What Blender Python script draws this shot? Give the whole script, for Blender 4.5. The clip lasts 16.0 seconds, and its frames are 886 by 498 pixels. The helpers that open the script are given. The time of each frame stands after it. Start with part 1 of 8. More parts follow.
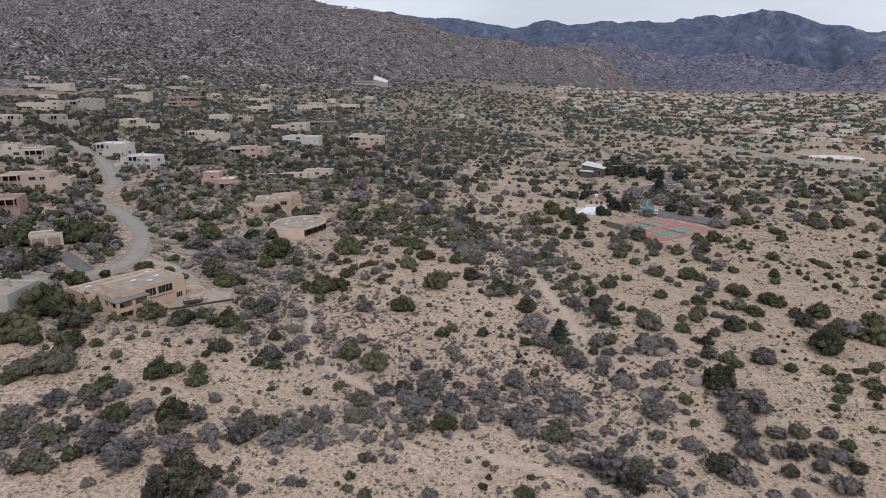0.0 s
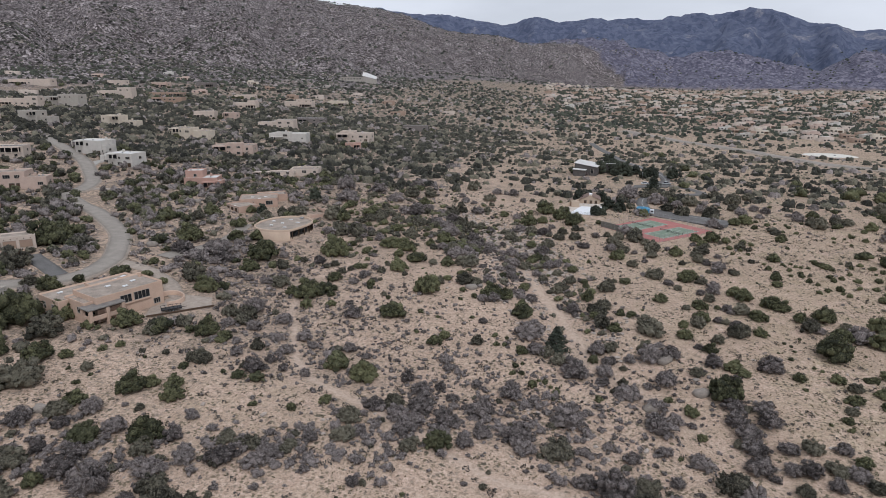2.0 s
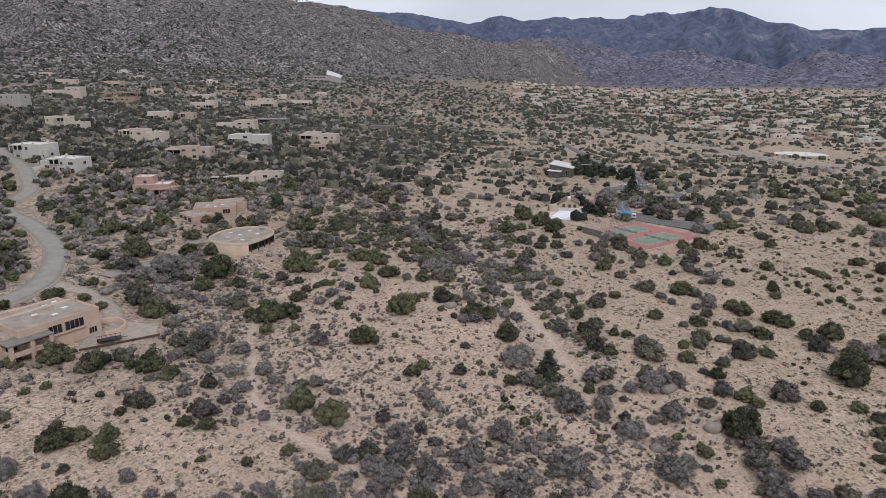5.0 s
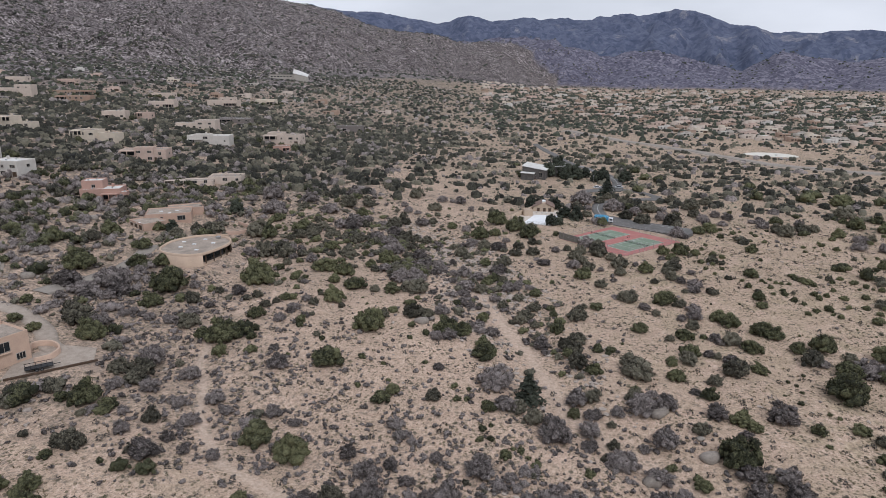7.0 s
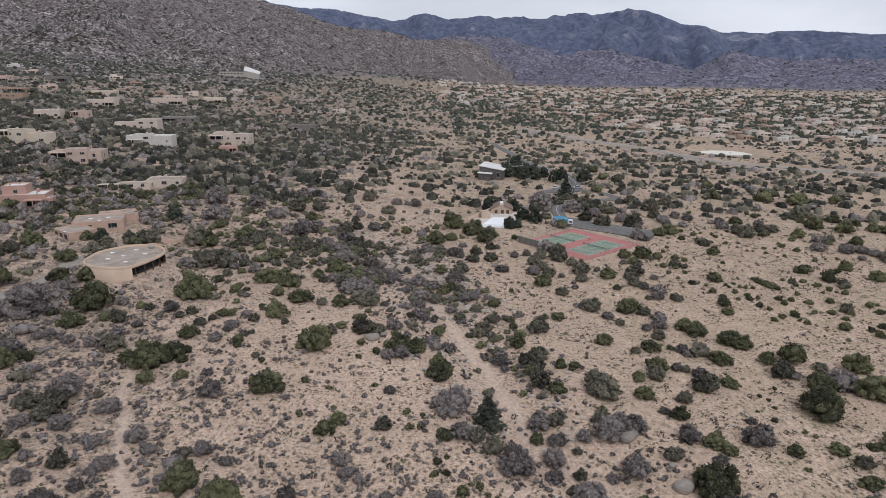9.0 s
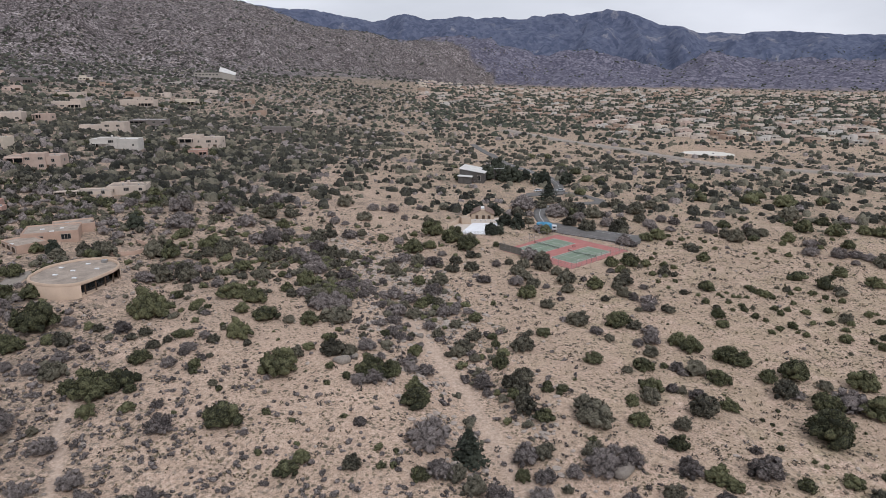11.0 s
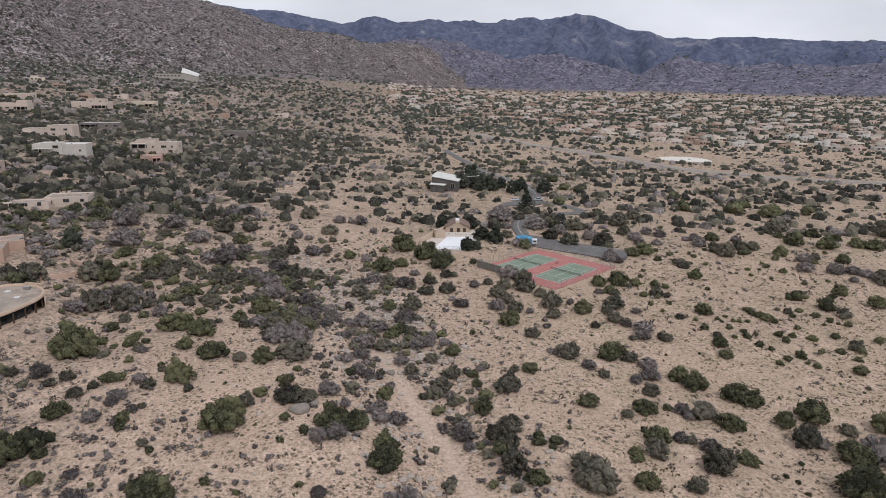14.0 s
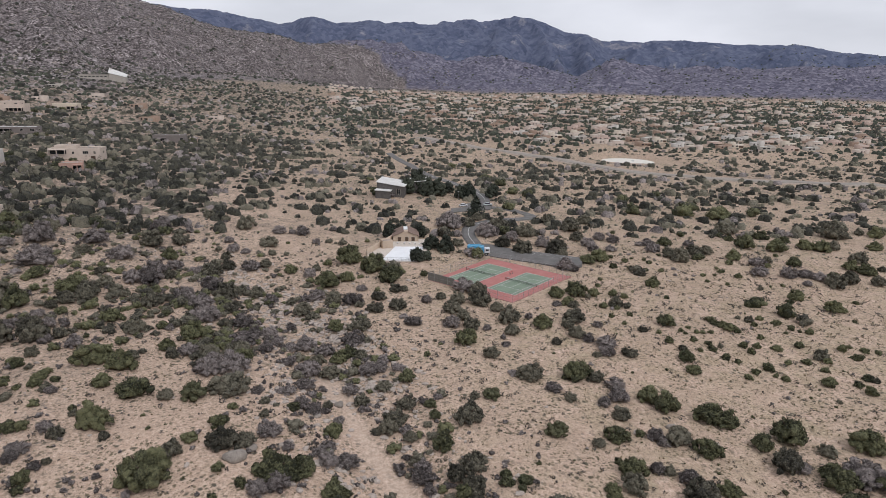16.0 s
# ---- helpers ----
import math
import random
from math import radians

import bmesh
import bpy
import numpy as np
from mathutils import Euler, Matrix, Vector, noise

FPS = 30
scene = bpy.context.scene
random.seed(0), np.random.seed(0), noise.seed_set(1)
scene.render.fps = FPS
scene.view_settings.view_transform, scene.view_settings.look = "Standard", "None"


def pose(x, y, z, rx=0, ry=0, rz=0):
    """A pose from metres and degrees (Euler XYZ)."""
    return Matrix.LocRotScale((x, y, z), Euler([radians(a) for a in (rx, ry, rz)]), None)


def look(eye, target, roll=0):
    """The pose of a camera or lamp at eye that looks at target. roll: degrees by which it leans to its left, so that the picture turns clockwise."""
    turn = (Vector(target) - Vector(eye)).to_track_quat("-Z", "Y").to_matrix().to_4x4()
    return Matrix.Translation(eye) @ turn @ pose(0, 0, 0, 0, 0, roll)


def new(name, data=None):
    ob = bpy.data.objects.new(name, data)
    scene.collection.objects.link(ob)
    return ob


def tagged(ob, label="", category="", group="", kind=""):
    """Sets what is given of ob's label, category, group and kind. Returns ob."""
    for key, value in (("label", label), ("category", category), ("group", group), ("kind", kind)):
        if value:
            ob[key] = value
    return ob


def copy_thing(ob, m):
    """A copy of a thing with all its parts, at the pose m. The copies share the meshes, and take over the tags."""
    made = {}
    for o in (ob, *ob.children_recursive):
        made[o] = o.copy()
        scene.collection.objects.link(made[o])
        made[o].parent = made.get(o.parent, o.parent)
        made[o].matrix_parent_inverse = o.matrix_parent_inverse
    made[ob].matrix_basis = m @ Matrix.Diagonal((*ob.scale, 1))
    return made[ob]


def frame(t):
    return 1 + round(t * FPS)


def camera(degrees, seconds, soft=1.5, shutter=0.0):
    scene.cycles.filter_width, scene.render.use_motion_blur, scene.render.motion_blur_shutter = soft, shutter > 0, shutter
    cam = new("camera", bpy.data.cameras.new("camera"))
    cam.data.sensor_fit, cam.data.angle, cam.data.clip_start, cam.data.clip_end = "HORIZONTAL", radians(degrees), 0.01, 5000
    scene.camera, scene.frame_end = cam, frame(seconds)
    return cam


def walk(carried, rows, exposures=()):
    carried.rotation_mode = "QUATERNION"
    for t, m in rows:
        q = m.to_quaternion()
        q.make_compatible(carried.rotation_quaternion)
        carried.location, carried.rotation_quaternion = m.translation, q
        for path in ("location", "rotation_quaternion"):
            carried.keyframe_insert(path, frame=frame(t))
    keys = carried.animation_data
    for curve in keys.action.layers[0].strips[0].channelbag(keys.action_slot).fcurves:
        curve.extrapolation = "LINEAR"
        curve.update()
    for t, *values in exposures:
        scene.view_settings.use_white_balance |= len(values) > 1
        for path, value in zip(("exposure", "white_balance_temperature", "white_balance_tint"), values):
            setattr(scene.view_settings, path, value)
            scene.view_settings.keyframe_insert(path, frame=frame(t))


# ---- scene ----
cam = camera(68.1, 16.0, soft=0.5)
PATH = [
    (0, (-8.343, -88.014, 72.755), (-8.709, -86.117, 72.238), -0.5),
    (0.5, (-8.866, -86.146, 72.628), (-9.235, -84.251, 72.108), -0.5),
    (1, (-9.36, -83.981, 72.479), (-9.733, -82.087, 71.956), -0.4),
    (1.5, (-10.011, -81.532, 72.326), (-10.376, -79.637, 71.802), -0.4),
    (2, (-10.873, -78.831, 72.182), (-11.207, -76.93, 71.656), -0.3),
    (2.5, (-11.963, -75.873, 72.084), (-12.288, -73.97, 71.558), -0.2),
    (3, (-13.045, -72.744, 71.997), (-13.366, -70.841, 71.471), -0.2),
    (3.5, (-14.127, -69.432, 71.905), (-14.429, -67.526, 71.379), -0.2),
    (4, (-15.159, -66.003, 71.828), (-15.427, -64.092, 71.301), -0.1),
    (4.2, (-15.497, -64.581, 71.804), (-15.756, -62.67, 71.274), -0.2),
    (6.5, (-18.472, -47.75, 70.867), (-18.652, -45.829, 70.338), -0.0),
    (7, (-18.621, -44.192, 70.727), (-18.766, -42.269, 70.197), 0.0),
    (7.5, (-18.471, -40.781, 70.53), (-18.581, -38.855, 70.001), 0.1),
    (8, (-18.236, -37.29, 70.367), (-18.312, -35.363, 69.836), 0.1),
    (8.5, (-17.879, -33.876, 70.235), (-17.922, -31.949, 69.702), 0.1),
    (9, (-17.476, -30.453, 70.125), (-17.497, -28.526, 69.59), 0.2),
    (9.2, (-17.34, -29.064, 70.102), (-17.353, -27.137, 69.568), 0.4),
    (11.3, (-15.877, -14.373, 69.365), (-15.84, -12.445, 68.833), 0.1),
    (11.5, (-15.801, -12.942, 69.344), (-15.768, -11.014, 68.815), 0.3),
    (12, (-15.796, -9.228, 69.285), (-15.768, -7.299, 68.758), 0.4),
    (12.5, (-15.858, -5.478, 69.221), (-15.812, -3.548, 68.695), 0.4),
    (13, (-15.973, -1.795, 69.149), (-15.895, 0.133, 68.624), 0.4),
    (13.5, (-16.104, 1.823, 69.094), (-16.008, 3.751, 68.57), 0.4),
    (14, (-16.241, 5.433, 69.042), (-16.119, 7.359, 68.518), 0.5),
    (14.5, (-16.456, 9.019, 68.996), (-16.293, 10.942, 68.472), 0.6),
    (15, (-16.644, 12.583, 68.929), (-16.443, 14.503, 68.406), 0.6),
    (15.5, (-16.784, 16.135, 68.855), (-16.545, 18.051, 68.334), 0.7),
    (16, (-16.935, 19.74, 68.8), (-16.643, 21.65, 68.282), 0.7),
]
walk(cam, [(t, look(eye, target, roll)) for t, eye, target, roll in PATH],
     [(0, -0.12, 5750, 12), (8, -0.08, 5800, 13), (16, -0.05, 5980, 14)])

# ---- light ----
world = bpy.data.worlds.new("overcast_sky")
scene.world = world
world.use_nodes = True
wn, wl = world.node_tree.nodes, world.node_tree.links
bg = wn["Background"]
sky = wn.new("ShaderNodeTexSky")
sky.sky_type = "NISHITA"
sky.sun_disc = False
sky.sun_elevation, sky.sun_rotation = radians(48), radians(150)
sky.dust_density, sky.air_density = 2.0, 1.0
coord = wn.new("ShaderNodeTexCoord")
stretch = wn.new("ShaderNodeMapping")
stretch.inputs["Scale"].default_value = (1.0, 1.0, 3.2)
cloud = wn.new("ShaderNodeTexNoise")
cloud.inputs["Scale"].default_value, cloud.inputs["Detail"].default_value = 2.6, 6.0
cloud.inputs["Roughness"].default_value = 0.5
tone = wn.new("ShaderNodeValToRGB")
tone.color_ramp.elements[0].position, tone.color_ramp.elements[0].color = 0.3, (7.0, 7.0, 6.95, 1)
tone.color_ramp.elements[1].position, tone.color_ramp.elements[1].color = 0.68, (9.4, 9.3, 9.15, 1)
cover = wn.new("ShaderNodeMixRGB")
cover.inputs[0].default_value = 0.95
wl.new(coord.outputs["Generated"], stretch.inputs["Vector"])
wl.new(stretch.outputs["Vector"], cloud.inputs["Vector"])
wl.new(cloud.outputs["Fac"], tone.inputs["Fac"])
wl.new(sky.outputs["Color"], cover.inputs[1])
wl.new(tone.outputs["Color"], cover.inputs[2])
wl.new(cover.outputs["Color"], bg.inputs["Color"])
bg.inputs["Strength"].default_value = 0.097
sun = new("sun", bpy.data.lights.new("sun", "SUN"))
sun.data.energy, sun.data.angle, sun.data.color = 1.5, radians(11), (1.0, 0.95, 0.88)
sun.matrix_world = look((0, 0, 100), (-0.45 * 70, 0.9 * 70, 100 - 1.0 * 80))

# ---- materials ----


def material(name, dark, light, size=1.0, rough=0.9, fine=9.0, bump=0.25, metal=0.0, spread=0.0, spec=0.3):
    """A worn surface: two colours mixed by coarse and fine noise of that size in metres."""
    m = bpy.data.materials.new(name)
    m.use_nodes = True
    n, l = m.node_tree.nodes, m.node_tree.links
    b = n["Principled BSDF"]
    b.inputs["Roughness"].default_value, b.inputs["Metallic"].default_value = rough, metal
    b.inputs["Specular IOR Level"].default_value = spec
    geo = n.new("ShaderNodeNewGeometry")
    a, c = n.new("ShaderNodeTexNoise"), n.new("ShaderNodeTexNoise")
    a.inputs["Scale"].default_value, a.inputs["Detail"].default_value = 1 / size, 4
    c.inputs["Scale"].default_value, c.inputs["Detail"].default_value = fine / size, 5
    for t in (a, c):
        l.new(geo.outputs["Position"], t.inputs["Vector"])
    mix = n.new("ShaderNodeMath")
    mix.operation = "ADD"
    l.new(a.outputs["Fac"], mix.inputs[0])
    l.new(c.outputs["Fac"], mix.inputs[1])
    last = mix
    if spread:
        isl = n.new("ShaderNodeObjectInfo")
        add = n.new("ShaderNodeMath")
        add.operation = "MULTIPLY_ADD"
        add.inputs[1].default_value = spread
        l.new(isl.outputs["Random"], add.inputs[0])
        l.new(mix.outputs[0], add.inputs[2])
        last = add
    ramp = n.new("ShaderNodeValToRGB")
    e = ramp.color_ramp.elements
    half = n.new("ShaderNodeMath")
    half.operation = "MULTIPLY"
    half.inputs[1].default_value = 1 / (2 + spread)
    l.new(last.outputs[0], half.inputs[0])
    e[0].position, e[0].color = 0.36, (*dark, 1)
    e[1].position, e[1].color = 0.64, (*light, 1)
    l.new(half.outputs[0], ramp.inputs["Fac"])
    l.new(ramp.outputs["Color"], b.inputs["Base Color"])
    if bump:
        bm_ = n.new("ShaderNodeBump")
        bm_.inputs["Strength"].default_value, bm_.inputs["Distance"].default_value = bump, size * 0.05
        l.new(c.outputs["Fac"], bm_.inputs["Height"])
        l.new(bm_.outputs["Normal"], b.inputs["Normal"])
    return m


def foliage(name, dark, light, spread=0.5, bright=0.35, grain=3.0):
    """Leaves that differ leaf by leaf and plant by plant."""
    m = bpy.data.materials.new(name)
    m.use_nodes = True
    n, l = m.node_tree.nodes, m.node_tree.links
    b = n["Principled BSDF"]
    b.inputs["Roughness"].default_value = 0.75
    b.inputs["Specular IOR Level"].default_value = 0.25
    geo, info = n.new("ShaderNodeNewGeometry"), n.new("ShaderNodeObjectInfo")
    patch = n.new("ShaderNodeTexNoise")
    patch.inputs["Scale"].default_value, patch.inputs["Detail"].default_value = 0.16, 3
    l.new(geo.outputs["Position"], patch.inputs["Vector"])
    s1, s2, s3 = (n.new("ShaderNodeMath") for _ in range(3))
    s1.operation = s2.operation = s3.operation = "MULTIPLY_ADD"
    s1.inputs[1].default_value = bright
    l.new(geo.outputs["Random Per Island"], s1.inputs[0])
    s1.inputs[2].default_value = 0.0
    s2.inputs[1].default_value = spread
    l.new(info.outputs["Random"], s2.inputs[0])
    l.new(s1.outputs[0], s2.inputs[2])
    s3.inputs[1].default_value = 1.2
    l.new(patch.outputs["Fac"], s3.inputs[0])
    l.new(s2.outputs[0], s3.inputs[2])
    fine = n.new("ShaderNodeTexNoise")
    fine.inputs["Scale"].default_value, fine.inputs["Detail"].default_value, fine.inputs["Roughness"].default_value = grain, 4, 0.75
    l.new(geo.outputs["Position"], fine.inputs["Vector"])
    s4 = n.new("ShaderNodeMath")
    s4.operation = "MULTIPLY_ADD"
    s4.inputs[1].default_value = 3.0
    l.new(fine.outputs["Fac"], s4.inputs[0])
    l.new(s3.outputs[0], s4.inputs[2])
    ramp = n.new("ShaderNodeValToRGB")
    e = ramp.color_ramp.elements
    off = n.new("ShaderNodeMath")
    off.operation = "SUBTRACT"
    off.inputs[1].default_value = 2.0
    l.new(s4.outputs[0], off.inputs[0])
    e[0].position, e[0].color = 0.22, (*dark, 1)
    e[1].position, e[1].color = 0.92, (*light, 1)
    l.new(off.outputs[0], ramp.inputs["Fac"])
    relief = n.new("ShaderNodeBump")
    relief.inputs["Strength"].default_value, relief.inputs["Distance"].default_value = 1.0, 0.5
    l.new(fine.outputs["Fac"], relief.inputs["Height"])
    l.new(relief.outputs["Normal"], b.inputs["Normal"])
    l.new(ramp.outputs["Color"], b.inputs["Base Color"])
    return m


JUNIPER = foliage("juniper_foliage", (0.0267, 0.0294, 0.0161), (0.179, 0.178, 0.092), 0.5, 0.5)
OLIVE = foliage("scrub_oak", (0.034, 0.0322, 0.0248), (0.207, 0.19, 0.14), 0.6, 0.5)
PALE = foliage("pale_foliage", (0.06, 0.066, 0.0336), (0.138, 0.1344, 0.0744))
GREY = foliage("bare_brush", (0.0718, 0.0616, 0.058), (0.368, 0.32, 0.299), 0.5, 0.5, 5.0)
TUFT = foliage("dry_grass", (0.12, 0.09, 0.05), (0.34, 0.265, 0.155))
SAGE = foliage("grey_sage", (0.0648, 0.05702, 0.05011), (0.187, 0.1673, 0.1476))
SCRUB = foliage("hill_scrub", (0.02, 0.018, 0.015), (0.075, 0.066, 0.055))
PINE = foliage("pine_needles", (0.02, 0.024, 0.018), (0.085, 0.094, 0.066))
# juniper leaves darkened in colour for the self-shade simple far bushes lack
SHADED_JUNIPER = foliage("shaded_juniper_foliage", (0.016, 0.0165, 0.0135), (0.105, 0.1, 0.074), 0.4, 0.5)
BARK = material("bark", (0.05, 0.035, 0.025), (0.16, 0.12, 0.09), 0.3)
STONE = material("granite_boulder", (0.225, 0.19, 0.163), (0.45, 0.388, 0.335), 0.8, spread=0.4)
ASPHALT = material("worn_asphalt", (0.235, 0.208, 0.178), (0.325, 0.29, 0.25), 3.0, bump=0.1)
DARK_ASPHALT = material("dark_asphalt", (0.105, 0.1, 0.095), (0.17, 0.162, 0.154), 3.0, bump=0.1)
LANE = material("lane_paint", (0.42, 0.42, 0.4), (0.62, 0.62, 0.6), 0.6, bump=0.05)
KERB = material("concrete_kerb", (0.3, 0.28, 0.25), (0.45, 0.42, 0.38), 0.7)
GRAVEL = material("gravel_drive", (0.26, 0.215, 0.175), (0.42, 0.355, 0.295), 1.5)


def ground_material():
    m = bpy.data.materials.new("desert_ground")
    m.use_nodes = True
    n, l = m.node_tree.nodes, m.node_tree.links
    b = n["Principled BSDF"]
    b.inputs["Roughness"].default_value = 0.95
    b.inputs["Specular IOR Level"].default_value = 0.15
    geo = n.new("ShaderNodeNewGeometry")

    def noise_at(size, detail=5, rough=0.6):
        t = n.new("ShaderNodeTexNoise")
        t.inputs["Scale"].default_value, t.inputs["Detail"].default_value, t.inputs["Roughness"].default_value = 1 / size, detail, rough
        l.new(geo.outputs["Position"], t.inputs["Vector"])
        return t.outputs["Fac"]

    def ramp(fac, *stops):
        r = n.new("ShaderNodeValToRGB")
        e = r.color_ramp.elements
        while len(e) < len(stops):
            e.new(0.5)
        for k, (p, c) in zip(e, stops):
            k.position, k.color = p, (*c, 1)
        l.new(fac, r.inputs["Fac"])
        return r.outputs["Color"]

    def mix(fac, a, c, mode="MIX"):
        x = n.new("ShaderNodeMixRGB")
        x.blend_type = mode
        if hasattr(fac, "node"):
            l.new(fac, x.inputs[0])
        else:
            x.inputs[0].default_value = fac
        l.new(a, x.inputs[1])
        l.new(c, x.inputs[2])
        return x.outputs["Color"]

    def mask(name):
        a = n.new("ShaderNodeAttribute")
        a.attribute_name = name
        return a.outputs["Fac"]

    def sharpen(fac, lo, hi):
        r = n.new("ShaderNodeMapRange")
        r.inputs["From Min"].default_value, r.inputs["From Max"].default_value = lo, hi
        l.new(fac, r.inputs["Value"])
        return r.outputs["Result"]

    fine, grit, broad = noise_at(0.7), noise_at(0.16, 3), noise_at(24, 4)
    sand = ramp(fine, (0.3, (0.385, 0.27, 0.202)), (0.5, (0.545, 0.399, 0.308)), (0.7, (0.714, 0.564, 0.456)))
    straw = ramp(noise_at(0.9), (0.35, (0.24, 0.185, 0.117)), (0.55, (0.423, 0.34, 0.23)), (0.72, (0.573, 0.475, 0.338)))
    grass = n.new("ShaderNodeMath")
    grass.operation = "MULTIPLY"
    l.new(mask("grass"), grass.inputs[0])
    l.new(sharpen(noise_at(5.0, 5), 0.36, 0.6), grass.inputs[1])
    soil = mix(grass.outputs[0], sand, straw)
    soil = mix(sharpen(broad, 0.3, 0.75), soil, ramp(fine, (0.3, (0.34, 0.245, 0.18)), (0.7, (0.53, 0.4, 0.306))))
    speck = n.new("ShaderNodeMath")
    speck.operation = "MULTIPLY_ADD"
    l.new(mask("cover"), speck.inputs[0])
    speck.inputs[1].default_value = 0.16
    l.new(noise_at(1.3, 6, 0.72), speck.inputs[2])
    litter = sharpen(speck.outputs[0], 0.63, 0.76)
    soil = mix(litter, soil, ramp(noise_at(0.35, 4), (0.3, (0.1, 0.082, 0.066)), (0.5, (0.19, 0.158, 0.125)), (0.7, (0.33, 0.275, 0.22))))
    grains = n.new("ShaderNodeMath")
    grains.operation = "MULTIPLY"
    l.new(sharpen(noise_at(0.3, 3, 0.75), 0.55, 0.6), grains.inputs[0])
    grains.inputs[1].default_value = 0.85
    soil = mix(grains.outputs[0], soil, ramp(grit, (0.3, (0.15, 0.115, 0.085)), (0.7, (0.27, 0.21, 0.16))))
    for size, near, tone_ in ((1.05, 0.3, (0.15, 0.122, 0.08)), (0.62, 0.24, (0.2, 0.16, 0.105)), (2.3, 0.2, (0.1, 0.088, 0.064))):
        v = n.new("ShaderNodeTexVoronoi")
        v.inputs["Scale"].default_value = 1 / size
        l.new(geo.outputs["Position"], v.inputs["Vector"])
        spread_ = n.new("ShaderNodeMath")
        spread_.operation = "MULTIPLY_ADD"
        spread_.inputs[1].default_value = 0.5
        l.new(noise_at(size * 0.35, 3, 0.7), spread_.inputs[0])
        l.new(v.outputs["Distance"], spread_.inputs[2])
        clump = n.new("ShaderNodeMath")
        clump.operation = "MULTIPLY"
        l.new(sharpen(spread_.outputs[0], near + 0.3, near + 0.2), clump.inputs[0])
        l.new(sharpen(noise_at(7.0, 3), 0.34, 0.56), clump.inputs[1])
        dots = n.new("ShaderNodeRGB")
        dots.outputs[0].default_value = (*tone_, 1)
        soil = mix(clump.outputs[0], soil, dots.outputs[0])
    soil = mix(mask("sand"), soil, ramp(fine, (0.3, (0.43, 0.325, 0.25)), (0.7, (0.58, 0.46, 0.37))))
    def cells(size, *stops):
        """Ragged patches of a few metres, each of one tone."""
        v = n.new("ShaderNodeTexVoronoi")
        v.inputs["Scale"].default_value = 1 / size
        l.new(geo.outputs["Position"], v.inputs["Vector"])
        part_ = n.new("ShaderNodeSeparateColor")
        l.new(v.outputs["Color"], part_.inputs["Color"])
        return ramp(part_.outputs["Red"], *stops)

    hill = mix(0.5, cells(4.6, (0.34, (0.03, 0.0255, 0.0245)), (0.5, (0.1, 0.084, 0.082)), (0.8, (0.13, 0.11, 0.108)), (0.96, (0.38, 0.335, 0.33))),
               cells(2.2, (0.36, (0.034, 0.0285, 0.0275)), (0.58, (0.12, 0.101, 0.099)), (0.95, (0.4, 0.352, 0.345))))
    hill = mix(sharpen(noise_at(38, 6, 0.7), 0.46, 0.62), hill, cells(3.6, (0.3, (0.045, 0.038, 0.036)), (0.55, (0.17, 0.145, 0.14)), (0.88, (0.46, 0.41, 0.4))))
    shrubs = n.new("ShaderNodeMath")
    shrubs.operation = "MULTIPLY"
    l.new(mask("scrub"), shrubs.inputs[0])
    l.new(sharpen(noise_at(4.5, 6, 0.7), 0.46, 0.55), shrubs.inputs[1])
    soil = mix(shrubs.outputs[0], soil, ramp(noise_at(2.2, 4), (0.35, (0.06, 0.054, 0.044)), (0.65, (0.15, 0.13, 0.108))))
    soil = mix(mask("rock"), soil, hill)
    # far woods and cliffs, with the blue of aerial haze mixed into their colours
    hazy_wood = mix(0.4, ramp(noise_at(70, 8, 0.8), (0.38, (0.0506, 0.0638, 0.112)), (0.52, (0.088, 0.105, 0.167)), (0.66, (0.143, 0.157, 0.22))), cells(22, (0.3, (0.0605, 0.0715, 0.11)), (0.8, (0.138, 0.149, 0.196))))
    hazy_cliff = ramp(noise_at(38, 9, 0.85), (0.42, (0.1, 0.108, 0.15)), (0.6, (0.24, 0.238, 0.27)))
    hazy_wood = mix(sharpen(noise_at(170, 8, 0.72), 0.58, 0.63), hazy_wood, hazy_cliff)
    # scrubby foothills, also tinted blue-grey for haze
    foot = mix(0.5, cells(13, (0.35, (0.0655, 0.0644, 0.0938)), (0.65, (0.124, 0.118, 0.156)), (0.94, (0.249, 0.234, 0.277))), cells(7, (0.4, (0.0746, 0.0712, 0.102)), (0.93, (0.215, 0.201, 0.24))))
    hazy_wood = mix(mask("high"), foot, hazy_wood)
    soil = mix(mask("hazy_range"), soil, hazy_wood)
    l.new(soil, b.inputs["Base Color"])
    bm_ = n.new("ShaderNodeBump")
    bm_.inputs["Strength"].default_value, bm_.inputs["Distance"].default_value = 0.4, 0.1
    l.new(fine, bm_.inputs["Height"])
    big = n.new("ShaderNodeBump")
    big.inputs["Distance"].default_value = 1.2
    big.inputs["Strength"].default_value = 0.25
    l.new(noise_at(11, 8, 0.75), big.inputs["Height"])
    l.new(bm_.outputs["Normal"], big.inputs["Normal"])
    l.new(big.outputs["Normal"], b.inputs["Normal"])
    return m


# ---- the land ----
AZ0 = (-15.0, -40.0)          # middle of the flight, for the bearings of the ridges


def soft(a):
    return np.logaddexp(0.0, a)


def gauss(x, y, cx, cy, rx, ry):
    return np.exp(-((x - cx) / rx) ** 2 - ((y - cy) / ry) ** 2)


